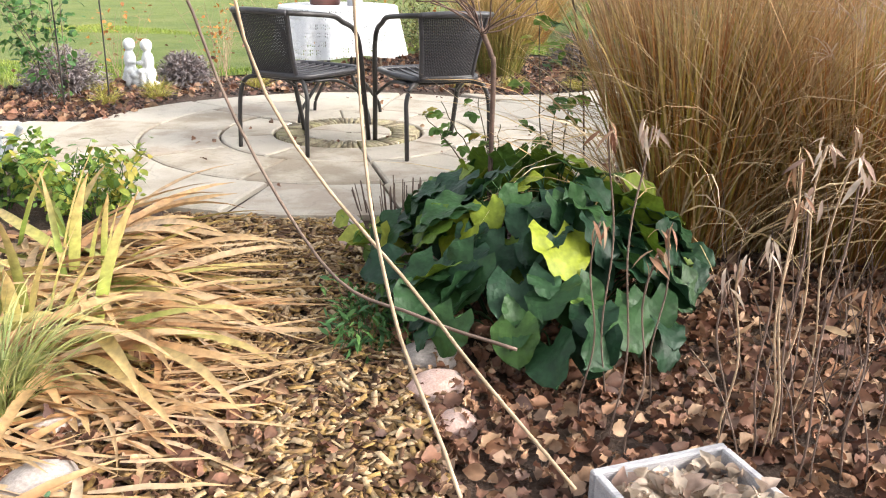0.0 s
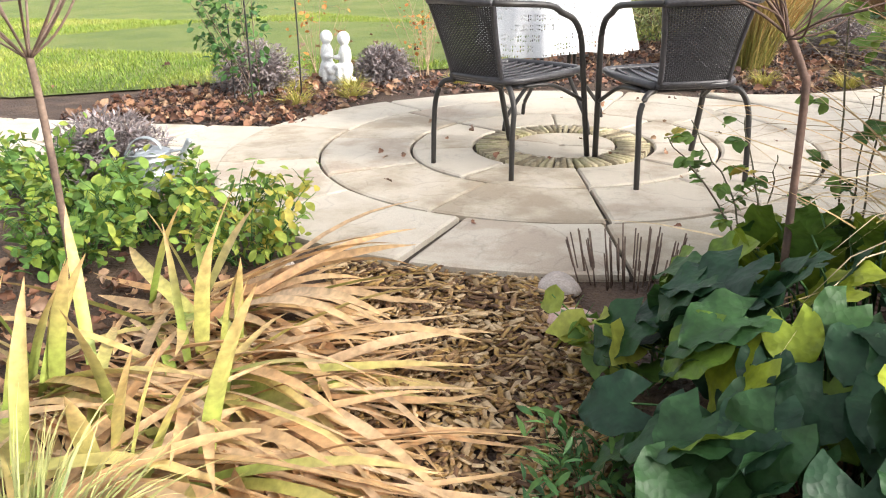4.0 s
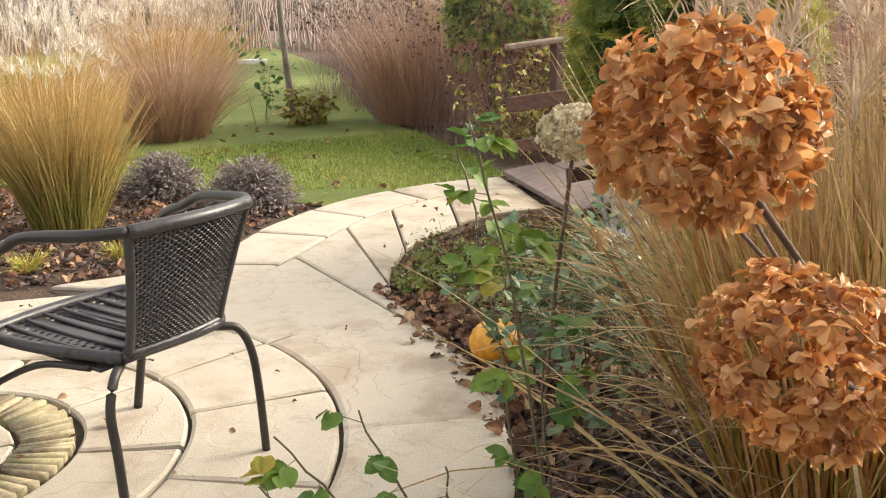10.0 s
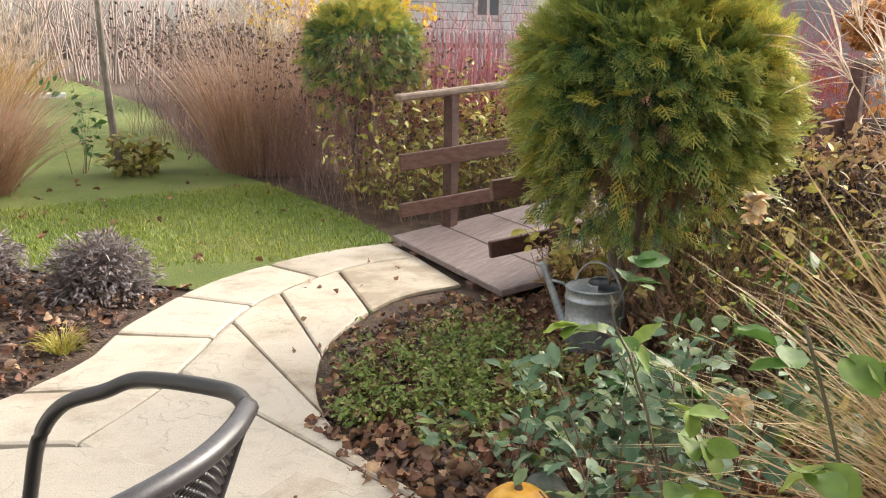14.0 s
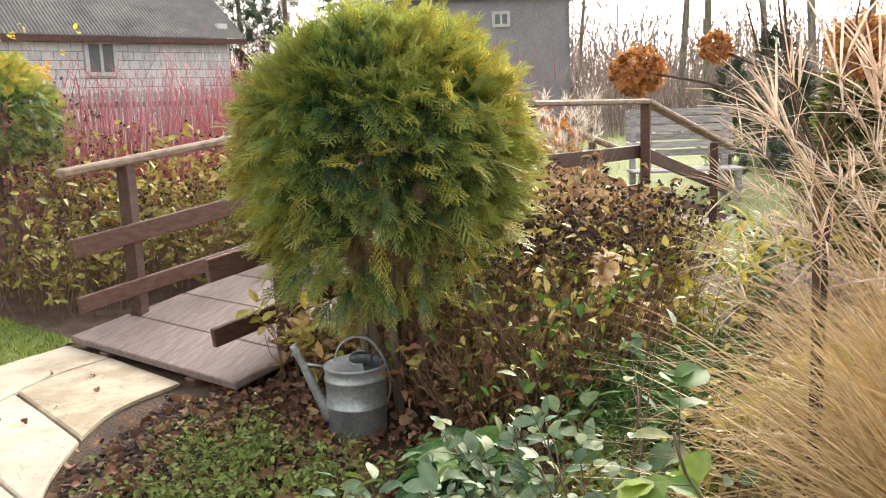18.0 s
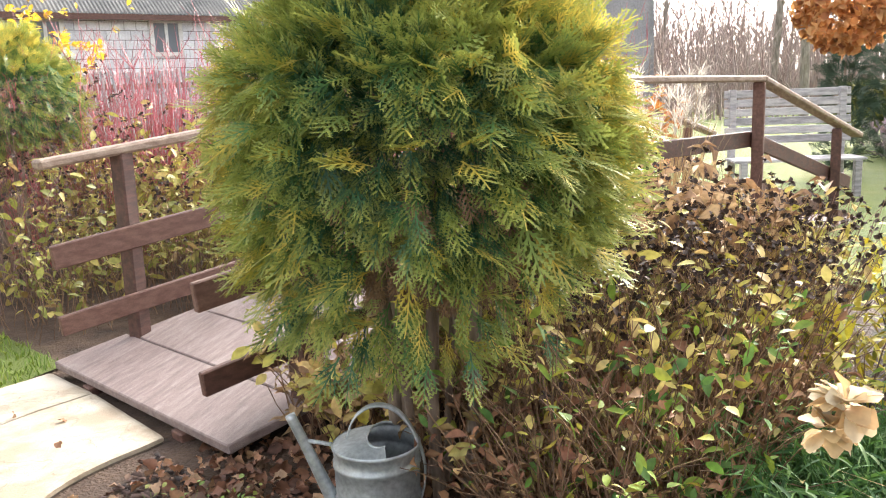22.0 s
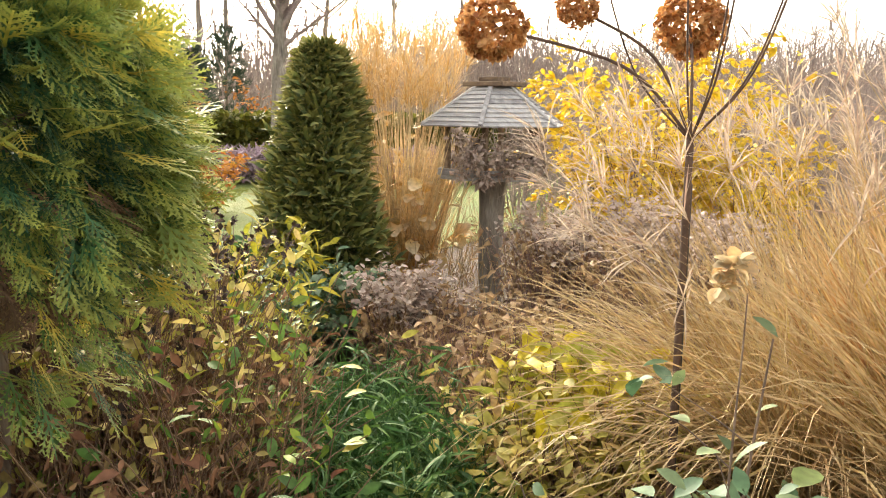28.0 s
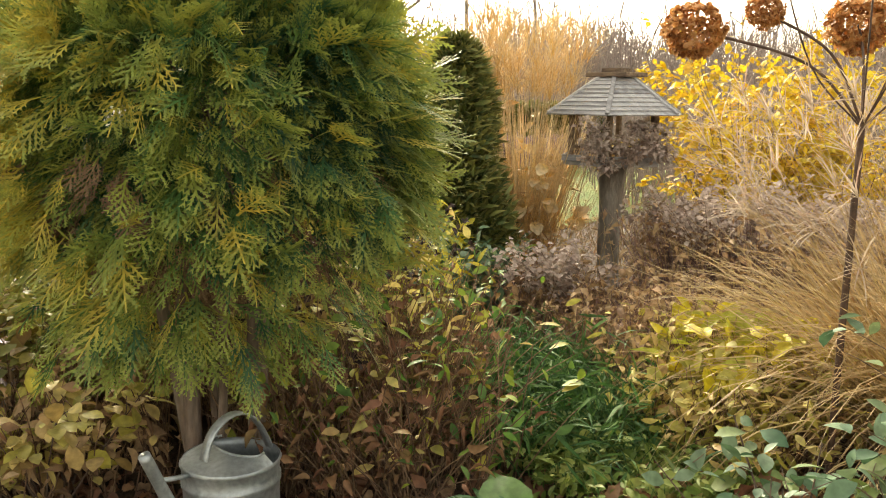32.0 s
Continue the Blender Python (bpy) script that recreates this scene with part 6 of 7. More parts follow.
# big heart-shaped leaves beside the bark path
big = thing("big_leaf_bush", (0.42, 2.91, -0.03), "low bush of large dark green heart-shaped leaves, some yellowing", "bush")
for i in range(190):
    a, d = rng.uniform(0, 6.28), math.sqrt(rng.uniform(0, 1))
    x, y = 0.54 * d * math.cos(a), 0.68 * d * math.sin(a)
    z = (0.44 + 0.22 * y) * (1 - 0.55 * d * d) + rng.uniform(-0.06, 0.06)
    heap = Heap()
    size = rng.uniform(0.08, 0.165)
    tone = rng.uniform(0.0, 0.5) if y < 0.12 and rng.uniform() < 0.8 else rng.uniform(0.45, 0.9)
    p = np.array([[x, y, max(0.06, z)]])
    scatter(heap, BROAD, p, heading(np.array([a + rng.normal(0, 0.5)]), np.array([rng.uniform(-1.0, 0.0)])), np.array([size]), np.array([tone]), roll=rng.normal(0, 0.35, 1))
    root = np.array([x * 0.45, y * 0.45, 0.0])
    w = np.linspace(0, 1, 5)[:, None]
    line = root * (1 - w) ** 2 + 2 * w * (1 - w) * np.array([x * 0.7, y * 0.7, max(0.06, z)]) + w**2 * p[0]
    tubes(heap, line[None], np.array([0.004]), np.array([0.45]), 4, 0.7)
    part("leaf", heap, P_BIGLEAF, big)

for i, (x, y, r, m) in enumerate(((0.10, 2.42, 0.095, M_STONE), (0.13, 2.24, 0.09, M_PINKSTONE), (0.20, 2.05, 0.07, M_PINKSTONE), (-0.41, 3.74, 0.085, M_STONE), (-0.31, 3.47, 0.09, M_PINKSTONE), (-0.85, 1.93, 0.08, M_STONE), (-0.75, 1.66, 0.10, M_STONE), (-1.45, 3.66, 0.07, M_STONE))):
    ob = solid("round_stone", pebble(r, r * 0.85, r * 0.5, i + 1), m, "rounded fieldstone edging the bark path", "stone", "stones along the bark path")
    ob.matrix_world = pose(x, y, -0.05, 0, 0, 40 * i)

# iris bed: long flopping blades
for j, (x, y, n, az0) in enumerate(((-1.25, 2.84, 64, -0.25), (-1.14, 2.37, 60, -0.35), (-1.62, 2.58, 50, -0.1), (-1.47, 3.21, 50, -0.1), (-1.41, 2.06, 40, -0.3))):
    iris = thing("iris_clump", (x, y, -0.03), "iris clump with long withered tan and green blades flopping over", "iris", "iris clumps beside the bark path")
    for i in range(n):
        heap = Heap()
        a = rng.uniform(0, 6.28) if i % 5 == 0 else az0 + rng.normal(0, 0.5)
        upright = rng.uniform(0, 1) < 0.12
        base = np.array([[rng.normal(0, 0.09), rng.normal(0, 0.09), 0.0]])
        l = rng.uniform(0.34, 0.55) if upright else rng.uniform(0.45, 0.85)
        line = arcs(base, np.array([a]), np.array([rng.uniform(1.1, 1.4) if upright else rng.uniform(0.05, 0.6)]), np.array([l]), np.array([0.3 if upright else rng.uniform(0.4, 1.3)]), 8, 0.06)
        line[..., 2] = np.maximum(line[..., 2], 0.015 + 0.03 * rng.uniform())
        ribbons(heap, line, np.array([rng.uniform(0.022, 0.048)]), np.array([rng.uniform(0.6, 1.0) if upright else rng.uniform(0, 0.75) if rng.uniform() < 0.8 else rng.uniform(0.7, 1)]), shape=[0.6, 0.9, 1, 1, 1, 0.95, 0.75, 0.45, 0.04], fold=0.25)
        part("blade", heap, P_IRIS, iris)
heap = Heap()
m = 520
q = strewn([(-1.73, 3.32), (-1.07, 3.26), (-0.71, 2.79), (-0.50, 2.05), (-0.64, 1.42), (-1.55, 1.33)], m)
lay = arcs(np.c_[q, np.full(m, 0.0)], rng.normal(-0.15, 0.6, m), rng.uniform(-0.02, 0.18, m), rng.uniform(0.10, 0.55, m), rng.uniform(0, 0.5, m), 5, 0.12)
lay[..., 2] = np.maximum(lay[..., 2], rng.uniform(0.0, 0.03, m)[:, None])
ribbons(heap, lay, rng.uniform(0.008, 0.03, m), rng.uniform(0, 0.42, m), shape=[0.5, 0.9, 1, 0.9, 0.6, 0.05], fold=0.3, tilt=0.4)
solid("withered_iris_leaves", heap, P_IRIS, "withered tan iris leaves lying flat on the ground", "iris leaves", kind="stuff")
grass_clump("sedge", (-1.03, 1.95, 0.02), "low green and cream striped sedge tuft", P_SEDGE, 0.08, 300, 0.40, 0.005, 0.7, 1.6)
shrub("clover_patch", (-0.72, 1.37, -0.03), "small bluish green clover-like leaves", "herb", OVAL, P_BLUEROSE, P_GREEN, 0.16, 0.12, 30, 160, 0.04, lean=1.2, base_r=0.8, twigs=1, stem_r=0.0015)

# left of the path by the patio
shrub("geranium", (-1.60, 3.72, -0.03), "low yellow green leafy perennial by the patio edge", "perennial", OVAL, P_ROSE, P_GREEN, 0.3, 0.34, 26, 460, 0.05, lean=0.9, tone=(0.3, 1.0))
shrub("geranium", (-1.89, 4.01, -0.03), "low yellow green leafy perennial by the patio edge", "perennial", OVAL, P_ROSE, P_GREEN, 0.3, 0.32, 24, 380, 0.05, lean=0.9, tone=(0.25, 0.95))
for x, y in ((-2.14, 3.85), (-2.68, 4.06), (-3.08, 4.26), (-2.28, 3.54)):
    shrub("leafy_perennial", (x, y, -0.03), "yellow green perennial clump with small rounded leaves", "perennial", OVAL, P_ROSE, P_GREEN, 0.35, 0.34, 26, 420, 0.06, lean=0.9, tone=(0.1, 0.8))


def rose(at, tall, n_stem, n_leaf, label, mat=None, size=0.045, lean=0.5, blooms=(), name="rose_bush", each=False):
    t = shrub(name, at, label, "rose", OVAL, mat or P_ROSE, M_TWIG, 0.2, tall, n_stem, n_leaf, size, lean=lean, stem_r=0.0045, low=0.2, twigs=4, droop=0.15, up=0.3, each=each)
    for x, y, z, r in blooms:
        heap = Heap()
        m = 26
        d = unit(rng.normal(0, 1, (m, 3)) + np.array([0, 0, 0.4]))
        scatter(heap, PETAL, np.array([[x, y, z]]) + d * r * 0.25, d, np.full(m, r), rng.uniform(0, 1, m))
        part("bloom", heap, P_BLOOM, t, "faded pale yellow rose")
    return t


P_BLOOM = plant("faded_rose", [(0.52, 0.32, 0.16), (0.60, 0.46, 0.26), (0.64, 0.56, 0.42)], rough=0.6, glow=0.35)
# bare twigs that reach over the start of the path
tw = thing("bare_shrub", (0.55, 0.28, -0.03), "bare thin-stemmed shrub reaching over the path", "shrub")
for pts, r, m in (([(-0.05, 0.05, 0), (-0.16, 0.04, 0.6), (-0.245, 0.06, 0.965), (-0.30, 0.165, 1.05), (-0.333, 0.27, 1.165), (-0.36, 0.35, 1.6), (-0.42, 0.40, 2.0)], 0.001, M_PALETWIG), ([(-0.42, 0.40, 2.0), (-0.40, 0.28, 1.4), (-0.392, 0.25, 1.165), (-0.28, 0.19, 1.03), (-0.205, 0.13, 0.968)], 0.001, M_PALETWIG), ([(-0.42, 0.40, 2.0), (-0.44, 0.30, 1.3), (-0.43, 0.29, 1.16), (-0.352, 0.24, 1.04), (-0.29, 0.21, 1.02), (-0.235, 0.19, 1.012)], 0.001, M_TWIG)):
    part("twig", pipe(pts, r, name="twig", sides=6), m, tw)

# dry pod stalks and an old seed tray at the start of the path
for i in range(15):
    x, y = 0.52 + 0.62 * rng.uniform(), 1.78 + 0.5 * rng.uniform()
    stalk = thing("dry_lily_stalk", (x, y, -0.03), "dry tan lily stalk with withered hanging pods", "dry stalk", "dry stalks by the path")
    h = rng.uniform(0.5, 0.85)
    a = rng.uniform(0, 6.28)
    lean = 0.10 * rng.uniform()
    line = np.array([(lean * w * math.cos(a) * h + 0.012 * math.sin(9 * w + i), lean * w * math.sin(a) * h + 0.012 * math.cos(8 * w), w * h) for w in np.linspace(0, 1, 9)])
    part("stalk", pipe(line, 0.0026, name="stalk", sides=6, smooth_steps=2), M_TWIG if i % 3 else M_PALETWIG, stalk)
    m = int(rng.integers(5, 12))
    for j in range(m):
        part("pod", scatter(Heap(), LANCE, line[-1:] + rng.normal(0, 0.012, (1, 3)), heading(rng.uniform(0, 6.28, 1), rng.uniform(-1.5, -0.3, 1)), rng.uniform(0.035, 0.07, 1), rng.uniform(0.4, 1, 1), width=0.7), P_PLUME if i % 2 else P_DEADLEAF, stalk)
tray = thing("seed_tray", (0.53, 1.70, -0.03), "weathered white-grey wooden box with dry shavings", "box", turn=24)
part("side_board", block(0, 0, 0.0, 0.36, 0.022, 0.11, 0.004), M_GREYWOOD, tray)
part("side_board", block(0, -0.30, 0.0, 0.022, -0.002, 0.11, 0.004), M_GREYWOOD, tray)
part("side_board", block(0.338, -0.30, 0.0, 0.36, -0.002, 0.11, 0.004), M_GREYWOOD, tray)
part("side_board", block(0.024, -0.30, 0.0, 0.336, -0.278, 0.11, 0.004), M_GREYWOOD, tray)
heap = Heap()
m = 420
scatter(heap, CRUMPLED, np.c_[rng.uniform(0.03, 0.33, m), rng.uniform(-0.27, -0.01, m), rng.uniform(0.04, 0.11, m)], heading(rng.uniform(0, 6.28, m), rng.normal(0, 0.6, m)), rng.uniform(0.025, 0.06, m), rng.uniform(0, 1, m), roll=rng.normal(0, 1, m))
sh = solid("wood_shavings", heap, P_PLUME, "pale curled wood shavings in the wooden box", "shavings", kind="stuff")
sh.matrix_world = tray.matrix_world.copy()
shrub("green_herb", (-0.11, 2.60, -0.03), "small fresh green herb beside the stones", "herb", LANCE, P_GREEN, P_GREEN, 0.16, 0.17, 40, 420, 0.05, lean=1.0, base_r=0.7, twigs=1, stem_r=0.002)
shrub("yellowing_leaves", (-0.08, 3.16, -0.03), "yellow green broad leaves at the bush's edge", "perennial", HEART, P_ROSE, P_GREEN, 0.2, 0.3, 12, 40, 0.10, lean=0.8, tone=(0.3, 0.8))
cut = thing("cut_stalks", (-0.18, 3.87, -0.03), "tuft of dark cut-back stalks at the patio edge", "perennial")
for i in range(60):
    a, d = rng.uniform(0, 6.28), 0.16 * math.sqrt(rng.uniform())
    x, y = 1.3 * d * math.cos(a), 0.6 * d * math.sin(a)
    part("stalk", pipe([(x, y, 0), (x * 1.2, y * 1.2, rng.uniform(0.10, 0.2))], 0.0028, name="stalk", sides=5, smooth_steps=1), M_TWIG, cut)
std = thing("bare_standard", (-1.88, 3.09, -0.03), "small standard shrub with a bare branching head", "shrub")
part("trunk", pipe([(0, 0, 0), (0.012, 0, 0.4), (0.0, 0.01, 0.7), (-0.01, 0.01, 0.88)], 0.012, name="trunk"), M_TWIG, std)
for i in range(12):
    a = i * 0.55
    part("branch", pipe([(-0.01, 0.01, 0.85), (0.13 * math.cos(a), 0.13 * math.sin(a), 0.95 + 0.08 * rng.uniform()), (0.34 * math.cos(a), 0.34 * math.sin(a), 0.98 + 0.4 * rng.uniform())], 0.004, name="branch", sides=6), M_TWIG, std)

# roses at the patio's edge
def trained_rose(at, stems, label, mat, size=0.05, step=0.075):
    """A rose whose few stems are laid out one by one, with leaflets in fives along them."""
    t = thing("rose_bush", at, label, "rose")
    for line in stems:
        ln = np.array(line, float)
        k = np.linspace(0, 1, 14)
        fine = np.stack([np.interp(k, np.linspace(0, 1, len(ln)), ln[:, c]) for c in range(3)], -1) + rng.normal(0, 0.004, (14, 3))
        part("stem", pipe(fine, 0.0036, name="stem", sides=6, smooth_steps=2, radii=[0.0046, 0.0024]), M_ROSESTEM, t)
        long = np.linalg.norm(np.diff(ln, axis=0), axis=1).sum()
        for d in np.arange(0.32 * long, long, step):
            u = d / long
            p = np.array([np.interp(u, k, fine[:, c]) for c in range(3)])
            a, up = rng.uniform(0, 6.28), rng.uniform(-0.2, 0.8)
            way = heading(np.array([a]), np.array([up]))[0]
            stalk = rng.uniform(0.03, 0.065)
            part("twig", tubes(Heap(), np.array([[p, p + way * stalk, p + way * stalk * 1.7 - (0, 0, 0.008)]]), np.full(1, 0.0013), np.full(1, 0.3), 4, 0.6), M_ROSESTEM, t)
            tone = rng.uniform(0, 1) if rng.uniform() < 0.4 else rng.uniform(0.1, 0.6)
            for f, turn in ((1.0, 0.9), (1.0, -0.9), (1.6, 0.75), (1.6, -0.75), (1.75, 0.0)):
                if rng.uniform() < 0.12:
                    continue
                hd = heading(np.array([a + turn]), np.array([up * 0.4 + rng.normal(-0.25, 0.35)]))
                part("leaf", scatter(Heap(), ROSELEAF, (p + way * stalk * f)[None], hd, np.array([size * rng.uniform(0.7, 1.15)]), np.array([np.clip(tone + rng.normal(0, 0.08), 0, 1)]), roll=rng.normal(0, 0.4, 1)), mat, t)
    return t


ROSELEAF = broad_leaf([0.06, 0.26, 0.36, 0.40, 0.38, 0.31, 0.2, 0.02], curl=0.2, cup=0.5, ripple=0.03, rows=7, cols=5)
M_ROSESTEM = surface("green_brown_rose_stem", [(0.06, 0.05, 0.03), (0.11, 0.10, 0.05), (0.13, 0.07, 0.05)], 14, 90, 0.6, 0.3, 0.002)
trained_rose((0.22, 4.05, -0.03), [[(0, 0, 0), (-0.14, 0.10, 0.25), (-0.33, 0.24, 0.42)], [(0.0, 0, 0), (-0.10, 0.15, 0.28), (-0.26, 0.34, 0.47)], [(0.02, 0.01, 0), (0.0, 0.12, 0.26), (-0.07, 0.30, 0.50)], [(0.03, 0, 0), (0.03, 0.06, 0.22), (0.05, 0.12, 0.42)]], "young rose with green and yellow leaves at the patio edge", P_ROSE)
trained_rose((0.50, 4.06, -0.03), [[(0, 0, 0), (-0.03, 0.02, 0.4), (-0.06, 0.12, 0.85), (-0.10, 0.2, 1.15)], [(0.02, 0.01, 0), (0.02, 0.06, 0.3), (0.05, 0.12, 0.62)]], "upright rose with green leaves at the patio edge", P_ROSE, 0.058, 0.085)
trained_rose((0.58, 4.29, -0.03), [[(0, 0, 0), (0.03, 0.12, 0.45), (0.06, 0.30, 0.85), (0.05, 0.38, 1.05)]], "upright rose with green leaves at the patio edge", P_ROSE, 0.055, 0.08)
for x, y, h, n, l in ((1.13, 4.66, 0.72, 7, 130), (1.39, 5.03, 0.7, 8, 190), (1.68, 5.42, 0.5, 8, 190), (1.58, 4.81, 0.78, 8, 190), (1.45, 5.58, 0.4, 6, 120), (1.85, 5.12, 0.62, 8, 190)):
    rose((x, y, -0.03), h, n, l, "thorny rose bush with dull bluish green leaves", P_BLUEROSE, 0.062, 0.6, blooms=((0.05, 0.02, h * 0.95, 0.03),) if h == 0.72 else (), each=True)
rose((1.72, 4.93, -0.03), 1.02, 3, 70, "tall rose with bluish leaves and a faded pale bloom", P_BLUEROSE, 0.075, 0.1, blooms=((0, 0, 1.06, 0.034), (0.02, 0.015, 1.02, 0.03)), each=True)

# rose with metal stakes and its neighbours beyond the patio
rose((-3.17, 6.52, -0.03), 1.15, 7, 420, "tall climbing rose with dark green leaves", P_GREEN, 0.06, 0.35)
for x, y in ((-3.07, 6.28), (-3.42, 6.61), (-2.98, 6.84)):
    st = solid("plant_stake", pipe([(0, 0, -0.05), (0.01, 0, 0.6), (0, 0.01, 1.35)], 0.006, name="plant_stake"), M_STEEL, "thin dark metal plant stake", "plant stake", "stakes round the climbing rose")
    st.matrix_world = pose(x, y, -0.03)


def lavender(x, y, r, n=900):
    t = thing("lavender", (x, y, -0.03), "rounded grey lavender bush", "lavender", "lavender bushes")
    heap = Heap()
    d = unit(rng.normal(0, 1, (n, 3)) + np.array([0, 0, 0.9]))
    d[:, 2] = np.abs(d[:, 2])
    base = d * r * 0.35
    q = arcs(base, np.arctan2(d[:, 1], d[:, 0]), np.arcsin(d[:, 2]), r * rng.uniform(0.6, 1.05, n), rng.uniform(-0.3, 0.2, n), 3, 0.1)
    ribbons(heap, q, np.full(n, 0.005), rng.uniform(0, 1, n))
    for k in (1, 2, 2, 3, 3):
        scatter(heap, LANCE, q[:, k], unit(d + rng.normal(0, 0.5, (n, 3))), np.full(n, 0.05), rng.uniform(0, 1, n))
    part("foliage", heap, P_LAV, t)


for x, y, r in ((1.52, 8.89, 0.27), (1.06, 9.72, 0.25), (-3.48, 7.09, 0.28), (-2.94, 4.60, 0.26), (-2.68, 7.79, 0.2)):
    lavender(x, y, r)

# hydrangea on a short trunk beside the patio
hyd = thing("hydrangea", (0.23, 3.13, -0.03), "hydrangea shrub on a short trunk with dried orange flower heads", "hydrangea")
part("trunk", pipe([(0.02, 0, 0), (0.02, 0.0, 0.4), (0.02, 0.0, 0.80), (0.01, 0.005, 0.86), (-0.03, 0.02, 0.95)], 0.0095, name="trunk"), M_DARKTWIG, hyd)
for x, y, z, r in ((-0.43, -0.11, 1.17, 0.060), (-0.32, 0.07, 1.28, 0.088), (-0.27, -0.36, 1.22, 0.066)):
    part("branch", pipe([(-0.03, 0.02, 0.94), (x * 0.3, y * 0.3 + 0.02, 0.97 + (z - 0.97) * 0.2), (x, y, z)], 0.0034, name="branch"), M_DARKTWIG, hyd)
    flower_head(hyd, (x, y, z), r, 460, floret=0.82)
for i in range(16):
    a = rng.uniform(0, 6.28)
    part("twig", pipe([(-0.03, 0.02, 0.93), (0.09 * math.cos(a), 0.09 * math.sin(a), 0.99 + rng.uniform(-0.04, 0.1)), (0.26 * math.cos(a), 0.26 * math.sin(a), 1.06 + rng.uniform(-0.1, 0.25))], 0.0024, name="twig", sides=5), M_DARKTWIG, hyd)

heap_cream = thing("lace_hydrangea", (0.62, 4.30, -0.03), "pale cream dried flower head on a thin stalk", "hydrangea")
part("stalk", pipe([(0.1, 0.1, 0), (0.05, 0.0, 0.6), (-0.05, -0.18, 1.07)], 0.005, name="stalk"), M_TWIG, heap_cream)
flower_head(heap_cream, (-0.05, -0.19, 1.13), 0.080, 1100, plant("cream_floret", [(0.56, 0.47, 0.32), (0.70, 0.62, 0.45), (0.76, 0.70, 0.56)], rough=0.8, glow=0.35), 0.75, 0.55)["label"] = "lacy cream flower head"

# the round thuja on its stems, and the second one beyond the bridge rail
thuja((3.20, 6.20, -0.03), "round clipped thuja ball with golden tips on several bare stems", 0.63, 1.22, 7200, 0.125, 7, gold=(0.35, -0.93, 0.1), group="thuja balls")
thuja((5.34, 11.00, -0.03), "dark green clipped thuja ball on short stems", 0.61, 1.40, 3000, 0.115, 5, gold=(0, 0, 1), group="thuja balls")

# hosta and low herbs under the thuja
hosta = thing("hosta", (2.43, 5.57, -0.03), "hosta with broad upright green leaves", "hosta")
for i in range(30):
    heap = Heap()
    a = i * 2.4 + rng.normal(0, 0.2)
    el = 1.25 - 0.9 * (i / 30)
    d = heading(np.array([a]), np.array([el]))
    stalk = d[0] * rng.uniform(0.10, 0.18)
    tubes(heap, np.array([[(0, 0, 0), stalk * 0.6, stalk]]), np.array([0.004]), np.array([0.5]), 4, 0.8)
    scatter(heap, SPEAR, stalk[None], heading(np.array([a]), np.array([el - 0.55])), np.array([rng.uniform(0.16, 0.23)]), np.array([rng.uniform(0, 1)]), roll=rng.normal(0, 0.2, 1), width=1.1)
    part("leaf", heap, P_HOSTA, hosta)
for x, y, r in ((2.44, 6.73, 0.24), (2.16, 6.46, 0.24), (2.40, 6.36, 0.2), (1.91, 6.56, 0.26), (2.02, 6.11, 0.24), (2.26, 5.96, 0.22), (1.67, 6.09, 0.22), (1.58, 6.37, 0.16)):
    shrub("catmint", (x, y, -0.03), "low spreading grey green herb", "herb", OVAL, P_HERB, P_HERB, r, r * 0.9, 40, 560, 0.026, lean=1.2, group="low herbs under the thuja", base_r=0.8, twigs=1, stem_r=0.002)

# tufts and grasses in the bed behind the patio
for x, y in ((0.93, 7.98), (-0.17, 7.96), (0.34, 7.94), (-2.59, 6.91), (-2.88, 6.58), (-3.13, 7.05), (-1.47, 7.96), (-1.97, 7.67), (-2.75, 7.28)):
    grass_clump("yellow_sedge", (x, y, -0.03), "small yellow green sedge tuft", P_TUFT, 0.05, 170, 0.18, 0.004, 0.9, 1.6, segs=5, group="yellow sedge tufts")
P_MAUVEGRASS = plant("mauve_brown_grass", [(0.30, 0.17, 0.11), (0.42, 0.26, 0.18), (0.36, 0.20, 0.13), (0.46, 0.32, 0.22)], tips=(0.50, 0.38, 0.30))
P_GOLDGREEN = plant("gold_green_grass", [(0.18, 0.20, 0.04), (0.28, 0.25, 0.06), (0.36, 0.27, 0.08), (0.12, 0.16, 0.035), (0.34, 0.20, 0.07)], tips=(0.52, 0.33, 0.14), tip_from=0.25)
grass_clump("fountain_grass", (0.20, 8.86, -0.03), "upright golden green ornamental grass clump", P_GOLDGREEN, 0.21, 1200, 1.16, 0.007, 0.26, 0.5, wander=0.12, culms=60, plume=P_WHITEPLUME, plume_len=0.14)
grass_clump("fountain_grass", (2.05, 13.24, -0.03), "brown fountain grass with pale plumes", P_MAUVEGRASS, 0.43, 1200, 1.40, 0.008, 0.6, 0.8, culms=140, plume=P_PLUME, plume_len=0.16)
grass_clump("fountain_grass", (0.41, 11.85, -0.03), "straw grass clump with white fluffy plumes", P_MISC, 0.35, 1000, 1.40, 0.007, 0.5, 0.7, culms=120, plume=P_WHITEPLUME, plume_len=0.2)
grass_clump("fountain_grass", (2.78, 17.21, -0.03), "straw grass clump with white fluffy plumes", P_MISC, 0.49, 900, 1.72, 0.009, 0.5, 0.7, culms=120, plume=P_WHITEPLUME, plume_len=0.25)
grass_clump("fountain_grass", (4.28, 20.40, -0.03), "brown fountain grass with pale plumes", P_MISC, 0.70, 900, 1.85, 0.012, 0.6, 0.7, culms=100, plume=P_PLUME, plume_len=0.25)
